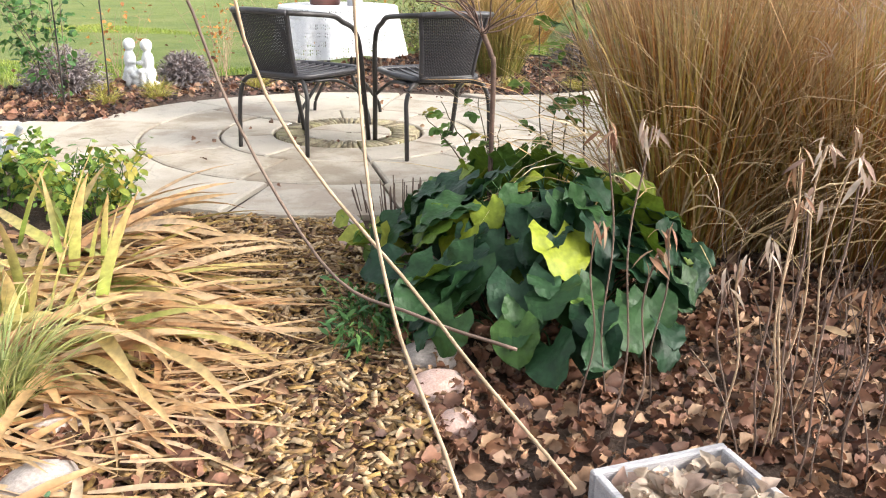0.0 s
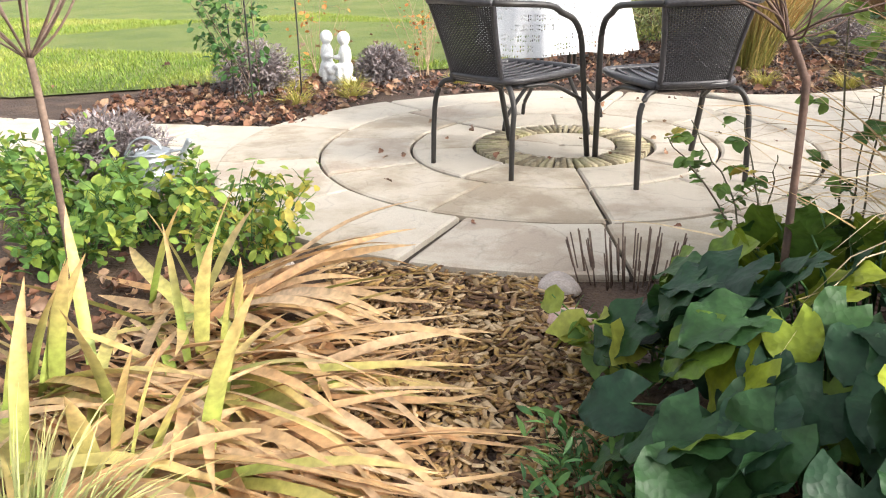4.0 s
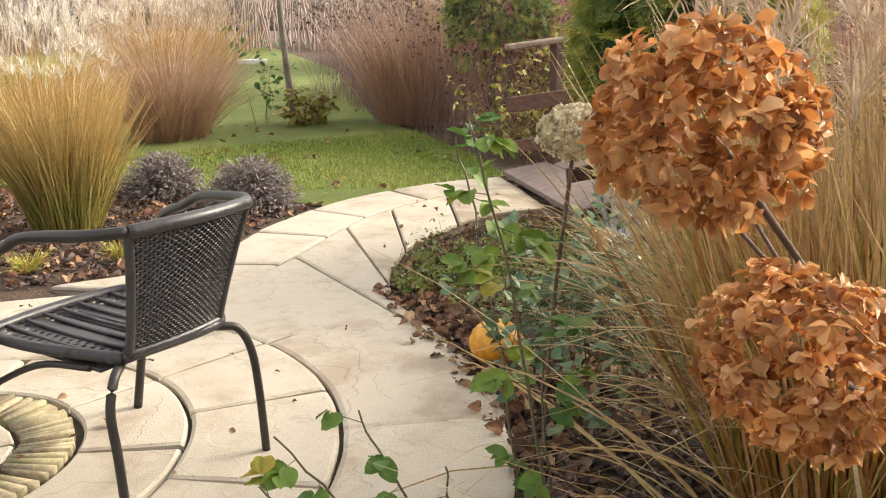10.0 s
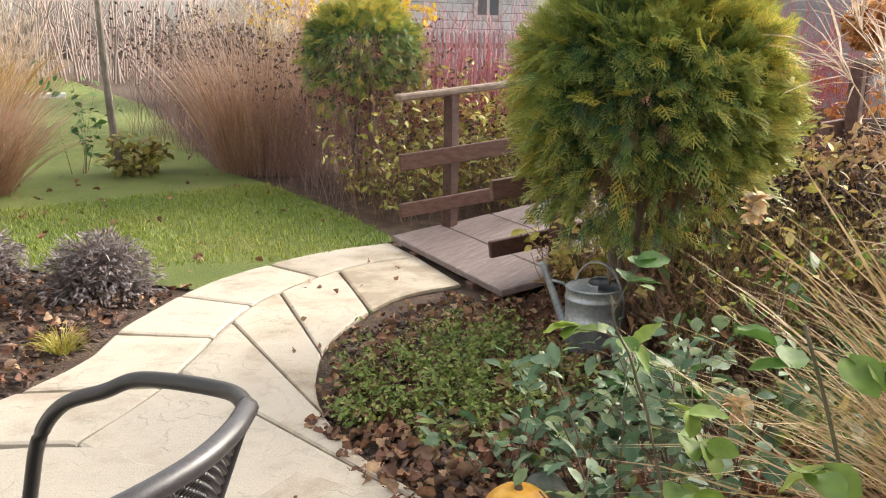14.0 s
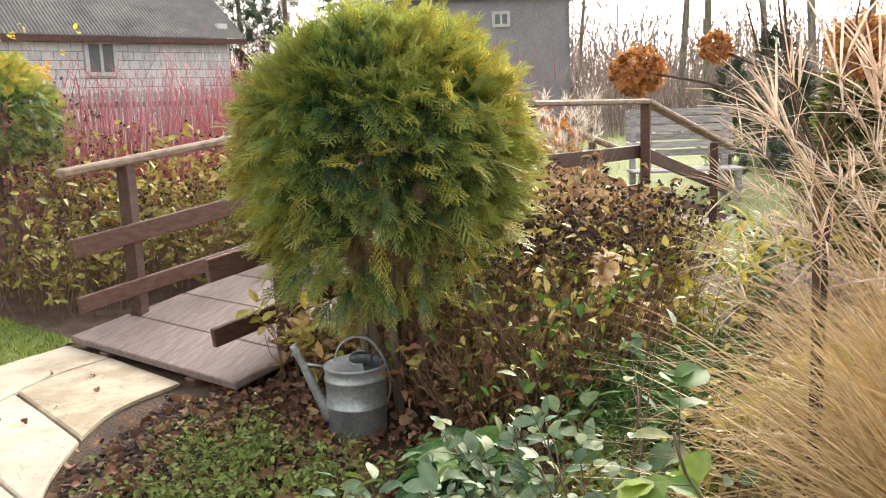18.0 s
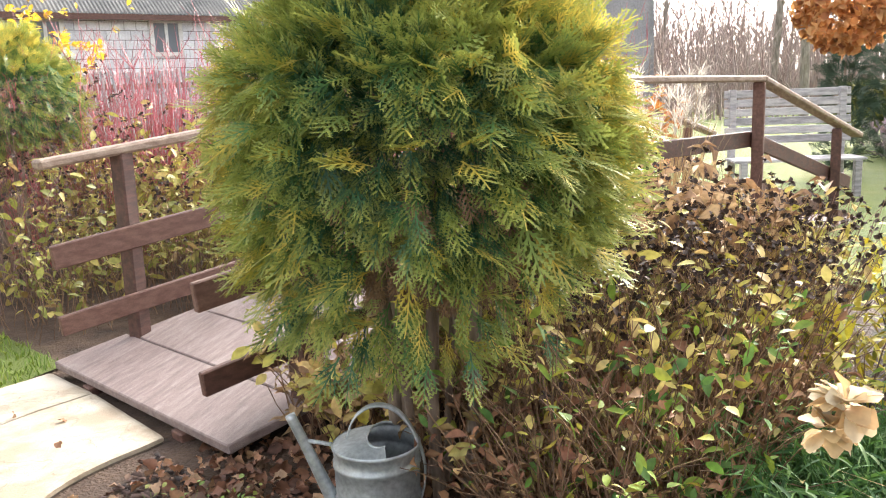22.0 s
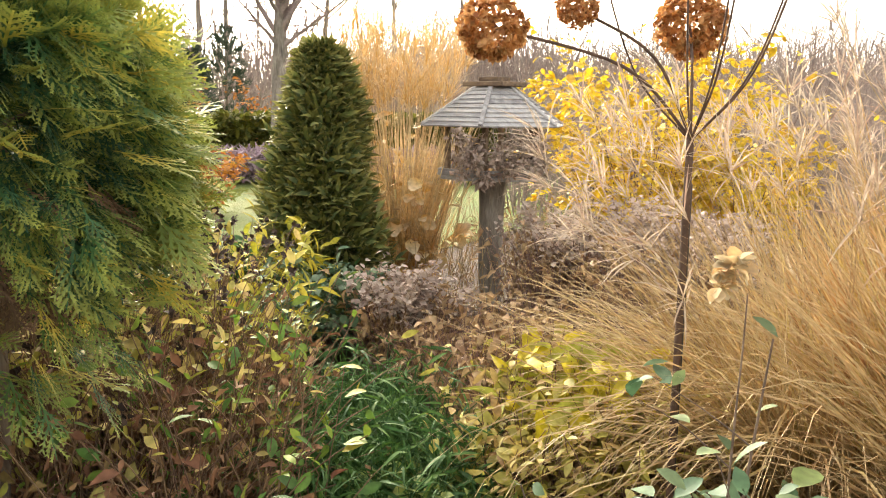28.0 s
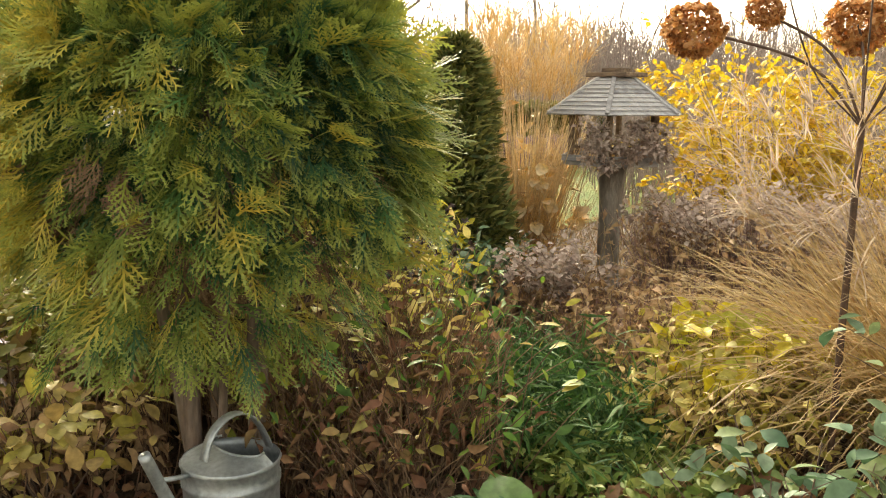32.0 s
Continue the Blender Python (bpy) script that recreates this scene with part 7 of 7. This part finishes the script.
shrub("juniper_bush", (-0.48, 10.18, -0.03), "dense dark green spreading conifer bush", "bush", LANCE, P_YEW, M_TWIG, 0.56, 0.95, 40, 3200, 0.063, lean=0.9, base_r=0.5)


slab = solid("stone_seat", block(-0.6, -0.2, 0, 0.6, 0.2, 0.16, 0.02), M_STATUE, "pale flat stone slab at the lawn's far edge", "stone slab")
slab.matrix_world = pose(9.3, 30.8, -0.02, 0, 0, -20)
shrub("low_leafy_plant", (3.96, 13.56, -0.03), "dark leafy plants round the young tree", "perennial", OVAL, P_OLIVE, M_TWIG, 0.55, 0.49, 22, 420, 0.111, lean=1.0)
shrub("low_leafy_plant", (3.49, 14.02, -0.03), "small sapling with sparse leaves beside the tree", "perennial", OVAL, P_GREEN, M_TWIG, 0.37, 1.17, 5, 70, 0.100, lean=0.35)
for x, y, h in ((-2.37, 7.90, 0.9), (-3.35, 7.89, 0.7), (-1.59, 8.36, 0.9), (-0.97, 8.75, 1.0), (-2.01, 8.87, 1.0), (-2.59, 8.55, 1.0), (-0.36, 9.40, 0.9)):
    shrub("thin_dry_shrub", (x, y, -0.03), "thin dry stems with a few rust leaves", "shrub", OVAL, P_ORANGE, M_PALETWIG, 0.25, h, 9, 60, 0.045, lean=0.4, stem_r=0.003, low=0.7, group="thin dry shrubs behind the patio")

GRASSY = card([0.02, 0.06, 0.065, 0.045, 0.005], curl=0.5)
# ---- masses of dry perennials ----
def perennials(poly, count, tall, label, leaf_mat, leaf_n, leaf=0.06, shape=None, stem_mat=None, lean=0.25, heads=None, head_r=0.014, name="dry_perennials", lo=0.15, tone=(0, 1)):
    """A bed of many thin dry stalks with hanging leaves: too many to count, so one thing of stuff."""
    t = thing(name, (0, 0, 0), label, "perennials", kind="stuff")
    p = strewn(poly, count)
    base = np.c_[p, np.full(count, -0.03)]
    az = rng.uniform(0, 6.28, count)
    lines = arcs(base, az, 1.5 - lean * rng.uniform(0, 1.6, count), tall * rng.uniform(0.55, 1.12, count), rng.uniform(0, 0.7, count), 6, 0.2)
    heap = Heap()
    tubes(heap, lines, np.full(count, 0.0028), rng.uniform(0, 1, count), 4, 0.5)
    part("stalk_mass", heap, stem_mat or P_BROWNHERB, t)
    if leaf_n:
        heap = Heap()
        pool = lines[:, 1:].reshape(-1, 3)
        pool = pool[pool[:, 2] > lo * tall]
        q = pool[rng.integers(0, len(pool), leaf_n)] + rng.normal(0, 0.015, (leaf_n, 3))
        scatter(heap, shape or OVAL, q, heading(rng.uniform(0, 6.28, leaf_n), rng.uniform(-1.0, 0.7, leaf_n)), leaf * rng.uniform(0.4, 1.4, leaf_n), rng.uniform(*tone, leaf_n), roll=rng.normal(0, 0.8, leaf_n), width=rng.uniform(0.35, 1.0, leaf_n))
        part("foliage", heap, leaf_mat, t)
    if heads:
        heap = Heap()
        for _ in range(5):
            scatter(heap, SCALE, lines[:, -1] + rng.normal(0, head_r * 0.3, (count, 3)), heading(rng.uniform(0, 6.28, count), rng.uniform(-0.5, 1.5, count)), np.full(count, head_r * 2), rng.uniform(0, 1, count))
        part("seed_head_mass", heap, heads, t)
    return t


P_DARKHEAD = plant("dark_seed_head", [(0.035, 0.022, 0.02), (0.08, 0.05, 0.04)], rough=0.9, glow=0)
P_MAUVE = plant("mauve_brown_stalk", [(0.16, 0.09, 0.09), (0.26, 0.16, 0.15), (0.34, 0.22, 0.19), (0.22, 0.11, 0.09)], rough=0.85, glow=0.1)
P_TANLEAF = plant("tan_dry_leaf", [(0.30, 0.17, 0.09), (0.44, 0.28, 0.15), (0.52, 0.37, 0.21), (0.25, 0.14, 0.08)], rough=0.7, glow=0.2)
P_RUST = plant("rust_dry_leaf", [(0.17, 0.07, 0.04), (0.27, 0.13, 0.07), (0.34, 0.20, 0.10), (0.22, 0.10, 0.055), (0.30, 0.26, 0.08)], rough=0.75, glow=0.15)
# beyond the lawn, towards the white house
perennials([(4.34, 10.02), (4.81, 12.02), (5.08, 13.72), (5.58, 15.68), (8.25, 15.97), (7.00, 12.03), (5.84, 10.29)], 1500, 1.60, "dense brown dry flower stalks along the lawn", P_TANLEAF, 2600, 0.06, LANCE, P_MAUVE, heads=P_DARKHEAD)
perennials([(5.58, 15.43), (6.37, 18.90), (9.81, 18.87), (8.80, 13.65)], 1000, 2.07, "tall pinkish brown dry flower stalks", P_TANLEAF, 900, 0.08, LANCE, P_MAUVE, heads=P_DARKHEAD, head_r=0.02)
perennials([(4.06, 9.18), (4.42, 10.23), (5.68, 10.45), (6.66, 8.89), (6.19, 7.72), (4.71, 8.96)], 420, 0.89, "yellow and green leafy perennials beside the bridge", P_OLIVE, 2600, 0.075, OVAL, heads=P_DARKHEAD)
perennials([(5.26, 10.33), (6.28, 11.47), (7.52, 9.35), (6.85, 8.16)], 320, 1.30, "yellowing leafy stems beside the bridge", P_YELLOWOLIVE := plant("yellow_olive_leaf", [(0.48, 0.42, 0.08), (0.36, 0.33, 0.08), (0.60, 0.48, 0.17), (0.36, 0.21, 0.09)], rough=0.6), 3800, 0.085, OVAL, heads=P_DARKHEAD)
grass_clump("tall_brown_grass", (5.38, 12.94, -0.03), "tall fox brown ornamental grass", P_MAUVEGRASS, 0.60, 1100, 1.93, 0.008, 0.4, 0.5, culms=120, plume=P_PLUME)
# red dogwood
dog = thing("red_dogwood", (7.39, 11.33, -0.03), "red-stemmed bare dogwood thicket", "shrub")
heap = Heap()
n = 700
base, a = disc(n, 1.5)
lines = arcs(base * np.array([1.2, 0.75, 1]), a, 1.5 - 0.35 * rng.uniform(0, 1, n), rng.uniform(1.2, 1.95, n), rng.uniform(-0.1, 0.2, n), 5, 0.1)
tubes(heap, lines, np.full(n, 0.0045), rng.uniform(0, 1, n), 4, 0.4)
who, kk = rng.integers(0, n, 1600), rng.integers(2, 6, 1600)
tubes(heap, arcs(lines[who, kk], rng.uniform(0, 6.28, 1600), rng.uniform(0.8, 1.5, 1600), rng.uniform(0.2, 0.5, 1600), rng.uniform(-0.2, 0.2, 1600), 3, 0.1), np.full(1600, 0.0035), rng.uniform(0, 1, 1600), 3, 0.4)
part("stem_mass", heap, P_DOGWOOD, dog, "bright red bare stems")
dog2 = copy_thing(dog, pose(8.26, 8.80, -0.03, 0, 0, 70))
# pampas plumes and the yellow bush before the house
pam = thing("pampas_grass", (6.50, 14.05, -0.03), "pampas grass with one broad white plume head", "ornamental grass")
heap = Heap()
n = 60
base, a = disc(n, 0.18)
lines = arcs(base, a, 1.5 - 0.12 * rng.uniform(0, 1, n), rng.uniform(1.5, 2.15, n), rng.uniform(0, 0.15, n), 6)
tubes(heap, lines, np.full(n, 0.004), rng.uniform(0, 1, n), 4)
part("stalk_mass", heap, P_PALEGRASS, pam)
heap = Heap()
m = 14000
d = unit(rng.normal(0, 1, (m, 3)))
p = np.array([0.0, 0.0, 2.12]) + d * (rng.uniform(0, 1, m) ** 0.4)[:, None] * np.array([0.36, 0.36, 0.30])
ribbons(heap, arcs(p, np.arctan2(d[:, 1], d[:, 0]), rng.uniform(-0.3, 1.0, m), rng.uniform(0.05, 0.12, m), rng.uniform(0, 0.8, m), 2), np.full(m, 0.007), rng.uniform(0, 1, m))
for x, y, z in ((-0.5, 0.2, 1.65), (0.25, -0.45, 1.5), (0.1, 0.3, 1.45)):
    d = unit(rng.normal(0, 1, (900, 3)))
    p = np.array([x, y, z]) + d * (rng.uniform(0, 1, 900) ** 0.4)[:, None] * np.array([0.12, 0.12, 0.16])
    ribbons(heap, arcs(p, np.arctan2(d[:, 1], d[:, 0]), rng.uniform(-0.3, 1.0, 900), rng.uniform(0.05, 0.1, 900), rng.uniform(0, 0.8, 900), 2), np.full(900, 0.004), rng.uniform(0, 1, 900))
part("plume_mass", heap, P_WHITEPLUME, pam, "fluffy white plumes")
pam.scale = (1.2, 1.2, 1.2)
shrub("yellow_bush", (10.45, 17.91, -0.05), "bush with bright yellow autumn leaves", "bush", OVAL, P_GOLDLEAF, M_TWIG, 1.3, 3.6, 40, 3600, 0.121, lean=0.6)

# right of the round thuja, up to the far end of the bridge
perennials([(3.27, 5.82), (3.88, 6.27), (4.99, 6.35), (5.60, 5.78), (5.66, 5.01), (4.81, 4.92), (3.94, 5.21)], 1500, 0.83, "dry brown perennials with yellowing leaves", P_YELLOWOLIVE, 3600, 0.065, OVAL, heads=P_DARKHEAD, lo=0.3)
perennials([(2.85, 5.72), (3.22, 6.06), (4.21, 5.74), (4.32, 5.09), (3.67, 5.06), (3.11, 5.35)], 1300, 0.56, "rust brown withered low stalks", P_RUST, 3600, 0.048, CRUMPLED, lean=0.5)
perennials([(2.69, 5.55), (3.23, 6.11), (4.44, 6.03), (4.77, 5.38), (3.67, 5.10), (2.92, 5.23)], 420, 0.73, "thin green and grey stems among the withered stalks", P_ROSE, 1500, 0.055, OVAL, lean=0.35)
perennials([(2.85, 5.67), (3.23, 6.11), (4.23, 5.83), (4.26, 5.16), (3.66, 5.02)], 260, 0.68, "yellow leaves among the withered stalks", P_YELLOWOLIVE, 900, 0.06, OVAL, lean=0.4)
perennials([(4.38, 5.76), (5.39, 6.10), (5.68, 5.55), (4.88, 5.23)], 260, 0.98, "brown dry leafy flower stalks", P_TANLEAF, 1500, 0.085, CRUMPLED, heads=P_DARKHEAD, lo=0.4)
shrub("yellow_green_shrub", (5.23, 4.58, -0.03), "small shrub with pale yellow green leaves", "shrub", LANCE, P_YELLOW, M_TWIG, 0.27, 0.74, 14, 420, 0.124, lean=0.5)
shrub("yellow_green_shrub", (4.50, 4.85, -0.03), "small shrub with pale yellow green leaves", "shrub", LANCE, P_YELLOW, M_TWIG, 0.25, 0.57, 12, 320, 0.109, lean=0.6)
shrub("blue_green_shrub", (4.86, 4.32, -0.03), "low bluish green leafy shrub", "shrub", OVAL, P_BLUEROSE, M_TWIG, 0.39, 0.54, 30, 1400, 0.062, lean=0.8)
shrub("blue_green_shrub", (5.77, 4.17, -0.03), "low bluish green leafy shrub", "shrub", OVAL, P_GREEN, M_TWIG, 0.52, 0.55, 36, 1800, 0.069, lean=0.9)
shrub("leafy_shrub", (3.55, 6.72, -0.03), "yellow green leafy shrub between thuja and bridge", "shrub", OVAL, P_YELLOWOLIVE, M_TWIG, 0.3, 0.55, 14, 420, 0.075, lean=0.7)
shrub("leafy_shrub", (4.12, 6.59, -0.03), "yellow green leafy shrub between thuja and bridge", "shrub", OVAL, P_OLIVE, M_TWIG, 0.48, 0.86, 24, 1500, 0.073, lean=0.7)
shrub("leafy_shrub", (4.69, 6.43, -0.03), "yellow green leafy shrub between thuja and bridge", "shrub", OVAL, P_YELLOWOLIVE, M_TWIG, 0.46, 1.02, 24, 1500, 0.072, lean=0.7)
perennials([(3.40, 6.99), (3.35, 6.33), (4.30, 6.21), (5.24, 6.09), (5.33, 6.46)], 500, 0.47, "dry stalks beside the bridge", P_TANLEAF, 1400, 0.06, CRUMPLED)
# towards the bird house
perennials([(2.86, 5.09), (3.35, 5.17), (3.97, 4.90), (3.83, 4.54), (3.11, 4.60), (2.78, 4.78)], 700, 0.38, "lush dark green narrow leaves", P_GREEN, 6500, 0.09, GRASSY, P_GREEN, lean=0.7, lo=0.05)
perennials([(2.28, 5.10), (2.84, 5.30), (3.16, 5.03), (3.02, 4.60), (2.42, 4.53)], 420, 0.18, "low green groundcover among fallen leaves", P_HERB, 2600, 0.05, OVAL, P_GREEN, lean=0.9)
perennials([(2.42, 4.60), (2.86, 4.67), (3.26, 4.43), (3.57, 3.95), (3.01, 3.76), (2.42, 4.13)], 700, 0.43, "yellow green leafy perennials", P_YELLOWOLIVE, 5200, 0.055, OVAL, P_BROWNHERB, lean=0.4, lo=0.25)
perennials([(2.63, 4.45), (3.02, 4.47), (3.14, 4.17), (2.72, 4.06)], 60, 0.50, "hanging pointed yellow leaves", P_YELLOW, 190, 0.115, SPEAR, P_BROWNHERB, lo=0.45)
perennials([(3.10, 4.54), (3.82, 4.41), (4.04, 3.99), (4.01, 3.54), (3.25, 3.72)], 700, 0.44, "brown dry perennials before the bird house", P_TANLEAF, 2600, 0.05, CRUMPLED, P_MAUVE, lo=0.3)
perennials([(3.85, 3.33), (4.30, 3.38), (4.75, 2.99), (3.86, 2.59), (3.15, 3.04), (3.32, 3.52)], 1100, 0.71, "brown grey seeding perennials beside the bird house", P_TANLEAF, 3400, 0.05, CRUMPLED, P_MAUVE, lo=0.3)
perennials([(4.13, 4.38), (4.71, 4.18), (4.83, 3.76), (4.48, 3.84), (4.11, 4.03)], 420, 0.46, "brown dry perennials behind the bird house", P_TANLEAF, 1500, 0.05, CRUMPLED, P_MAUVE, lo=0.3)


def plumes(poly, count, tall, label, mat, size=0.16):
    """Arching fluffy grey seed heads on stalks."""
    t = thing("seeding_perennials", (0, 0, 0), label, "perennials", kind="stuff")
    p = strewn(poly, count)
    az = rng.uniform(0, 6.28, count)
    lines = arcs(np.c_[p, np.full(count, -0.03)], az, np.full(count, 1.5), tall * rng.uniform(0.75, 1.1, count), rng.uniform(0.2, 1.2, count), 8, 0.08)
    heap = Heap()
    tubes(heap, lines, np.full(count, 0.003), rng.uniform(0, 1, count), 4, 0.5)
    part("stalk_mass", heap, P_BROWNHERB, t)
    heap = Heap()
    for k in range(46):
        s = rng.uniform(0.72, 1.0, count) * 8
        i = np.minimum(s.astype(int), 7)
        q = lines[np.arange(count), i] * (1 - (s - i))[:, None] + lines[np.arange(count), i + 1] * (s - i)[:, None]
        scatter(heap, SCALE, q + rng.normal(0, size * 0.14, (count, 3)), heading(rng.uniform(0, 6.28, count), rng.uniform(-0.6, 1.0, count)), size * 0.2 * rng.uniform(0.6, 1.4, count), rng.uniform(0, 1, count))
    part("seed_head_mass", heap, mat, t, "fluffy grey brown seed heads")
    return t


plumes([(3.98, 4.43), (4.35, 4.27), (4.30, 3.98), (3.96, 4.05)], 30, 0.63, "grey fluffy seed heads beside the bird house", P_GREYPLUME)
plumes([(3.85, 3.33), (4.21, 3.28), (4.63, 3.11), (4.28, 2.25), (3.50, 2.61), (3.15, 3.10)], 190, 0.83, "grey fluffy seed heads beside the bird house", P_GREYPLUME)
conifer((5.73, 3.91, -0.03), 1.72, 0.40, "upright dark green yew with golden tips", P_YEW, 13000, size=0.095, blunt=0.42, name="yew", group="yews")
grass_clump("gold_reed_grass", (5.92, 3.19, -0.03), "tall golden upright reed grass", P_GOLDGRASS, 0.18, 420, 1.55, 0.008, 0.25, 0.3, culms=170, plume=P_GOLDGRASS, plume_len=0.3)
shrub("gold_seed_shrub", (5.64, 3.05, -0.03), "pale gold seed heads on thin stalks", "shrub", PETAL, P_GOLDGRASS, P_GOLDGRASS, 0.35, 1.24, 16, 160, 0.119, lean=0.4, low=0.75)
shrub("yellow_bush", (5.45, 1.25, -0.03), "bush with bright yellow autumn leaves", "bush", OVAL, P_GOLDLEAF, M_TWIG, 0.6, 1.95, 44, 5200, 0.072, lean=0.5)
shrub("yellow_bush", (5.1, 0.55, -0.03), "bush with bright yellow autumn leaves", "bush", OVAL, P_GOLDLEAF, M_TWIG, 0.55, 1.7, 30, 3000, 0.072, lean=0.5)
perennials([(4.78, 3.26), (5.89, 3.77), (7.05, 2.74), (6.64, -1.88), (3.56, -2.21), (2.98, 2.15)], 1300, 0.68, "tall dry brown grasses and stalks", P_TANLEAF, 1500, 0.08, LANCE, P_PALEGRASS)
perennials([(1.24, 3.44), (3.01, 3.55), (3.12, 0.89), (1.13, 1.24), (0.88, 1.98)], 260, 0.47, "dry brown stalks in the leaf litter", P_TANLEAF, 200, 0.06, LANCE, M_TWIG)
grass_clump("arching_grass", (2.30, 3.66, -0.03), "straw coloured arching ornamental grass with feathery plumes", P_PALEGRASS, 0.30, 2400, 1.30, 0.0055, 0.85, 2.0, culms=120, plume=P_PLUME)

heap = Heap()
litter([(1.94, 4.94), (1.97, 4.36), (2.51, 4.50), (2.71, 4.87), (2.47, 5.23)], 520, 0.08, z=0.0, lift=0.05, heap=heap)
solid("fallen_leaves", heap, P_RUST, "rust brown fallen leaves on the bed", "fallen leaves", kind="stuff")

# hydrangea standard by its stake
hs = thing("hydrangea", (2.30, 4.40, -0.03), "hydrangea grown as a standard with round dried heads", "hydrangea")
part("trunk", pipe([(0, 0, 0), (0.01, -0.01, 0.6), (0, 0, 1.1), (0, 0.0, 1.29)], 0.011, name="trunk"), M_DARKTWIG, hs)
for x, y, z, r in ((0.19, 0.55, 1.56, 0.088), (0.15, 0.30, 1.62, 0.055), (0.13, -0.12, 1.60, 0.10)):
    part("branch", pipe([(0, 0.0, 1.28), (x * 0.35, y * 0.35, 1.28 + (z - 1.28) * 0.55 + 0.03), (x, y, z)], 0.0045, name="branch"), M_DARKTWIG, hs)
    flower_head(hs, (x, y, z), r, 420)
for i in range(7):
    a = rng.uniform(0, 6.28)
    part("twig", pipe([(0, 0.0, 1.27), (0.16 * math.cos(a), 0.16 * math.sin(a), 1.46), (0.28 * math.cos(a), 0.28 * math.sin(a), 1.8)], 0.003, name="twig", sides=5), M_DARKTWIG, hs)
st = solid("plant_stake", pipe([(0, 0, -0.05), (0.0, 0, 0.6), (0.0, 0.0, 1.15)], 0.010, name="plant_stake"), M_STEEL, "green metal stake tied to the hydrangea", "plant stake")
st.matrix_world = pose(2.32, 4.37, -0.03)

# lawn side beyond the bridge: hedge, bench and orange shrubs
HC, HU = np.array([17.2, -0.2]), np.array([0.386, 0.923])
heap = Heap()
n = 14000
u = rng.uniform(-5.5, 5.5, n)
side = rng.uniform(-0.4, 0.4, n)
p = np.c_[HC[0] + HU[0] * u - HU[1] * side, HC[1] + HU[1] * u + HU[0] * side, rng.uniform(0.1, 1.0, n) ** 0.6 * 1.15]
scatter(heap, OVAL, p, heading(rng.uniform(0, 6.28, n), rng.uniform(-0.3, 1.4, n)), np.full(n, 0.15), rng.uniform(0, 1, n))
solid("box_hedge", heap, P_HEDGE := plant("box_leaf", [(0.06, 0.08, 0.015), (0.13, 0.14, 0.02), (0.22, 0.20, 0.03)], rough=0.6), "low clipped box hedge along the far lawn", "hedge")
heap = Heap()
n = 5000
u, side = rng.uniform(-4, 4, n), rng.uniform(1.6, 2.8, n)
q = np.c_[HC[0] + HU[0] * u - HU[1] * side, HC[1] + HU[1] * u + HU[0] * side, rng.uniform(0, 0.5, n)]
scatter(heap, LANCE, q, heading(rng.uniform(0, 6.28, n), rng.uniform(0.2, 1.4, n)), np.full(n, 0.22), rng.uniform(0, 1, n))
solid("heather_bed", heap, plant("faded_heather", [(0.26, 0.19, 0.24), (0.36, 0.27, 0.34), (0.24, 0.18, 0.16)], rough=0.8), "low mauve heather bed before the hedge", "heather", kind="stuff")
bench = thing("garden_bench", (11.6, 5.45, -0.03), "grey wooden slatted garden bench", "bench", turn=-68)
for i in range(6):
    part("back_slat", block(-0.75, 0.2 + i * 0.012, 0.62 + i * 0.11, 0.75, 0.225 + i * 0.012, 0.71 + i * 0.11, 0.006), M_GREYWOOD, bench)
for i in range(4):
    part("seat_slat", block(-0.75, -0.28 + i * 0.12, 0.43, 0.75, -0.18 + i * 0.12, 0.46, 0.006), M_GREYWOOD, bench)
for x in (-0.65, 0.65):
    part("leg", block(x - 0.04, -0.3, 0.0, x + 0.04, -0.22, 0.43, 0.006), M_GREYWOOD, bench)
    part("back_leg", block(x - 0.04, 0.22, 0.0, x + 0.04, 0.3, 1.27, 0.006), M_GREYWOOD, bench)
for x, y, h, r in ((18.6, -0.9, 1.9, 0.7), (19.1, 1.4, 2.0, 0.8), (19.6, -2.5, 1.7, 0.8), (8.3, 6.9, 1.7, 0.4), (11.4, 2.9, 1.0, 0.4)):
    shrub("orange_shrub", (x, y, -0.05), "shrub with rust orange autumn leaves", "shrub", OVAL, P_ORANGE, M_TWIG, r, h, 22, 1100, 0.09, lean=0.6, group="orange shrubs")
grass_clump("plume_grass", (7.1, 6.13, -0.03), "pale grass with a compact tuft of white plumes beyond the bridge", P_PALEGRASS, 0.12, 220, 1.2, 0.007, 0.2, 0.3, culms=46, plume=P_WHITEPLUME, plume_len=0.16)
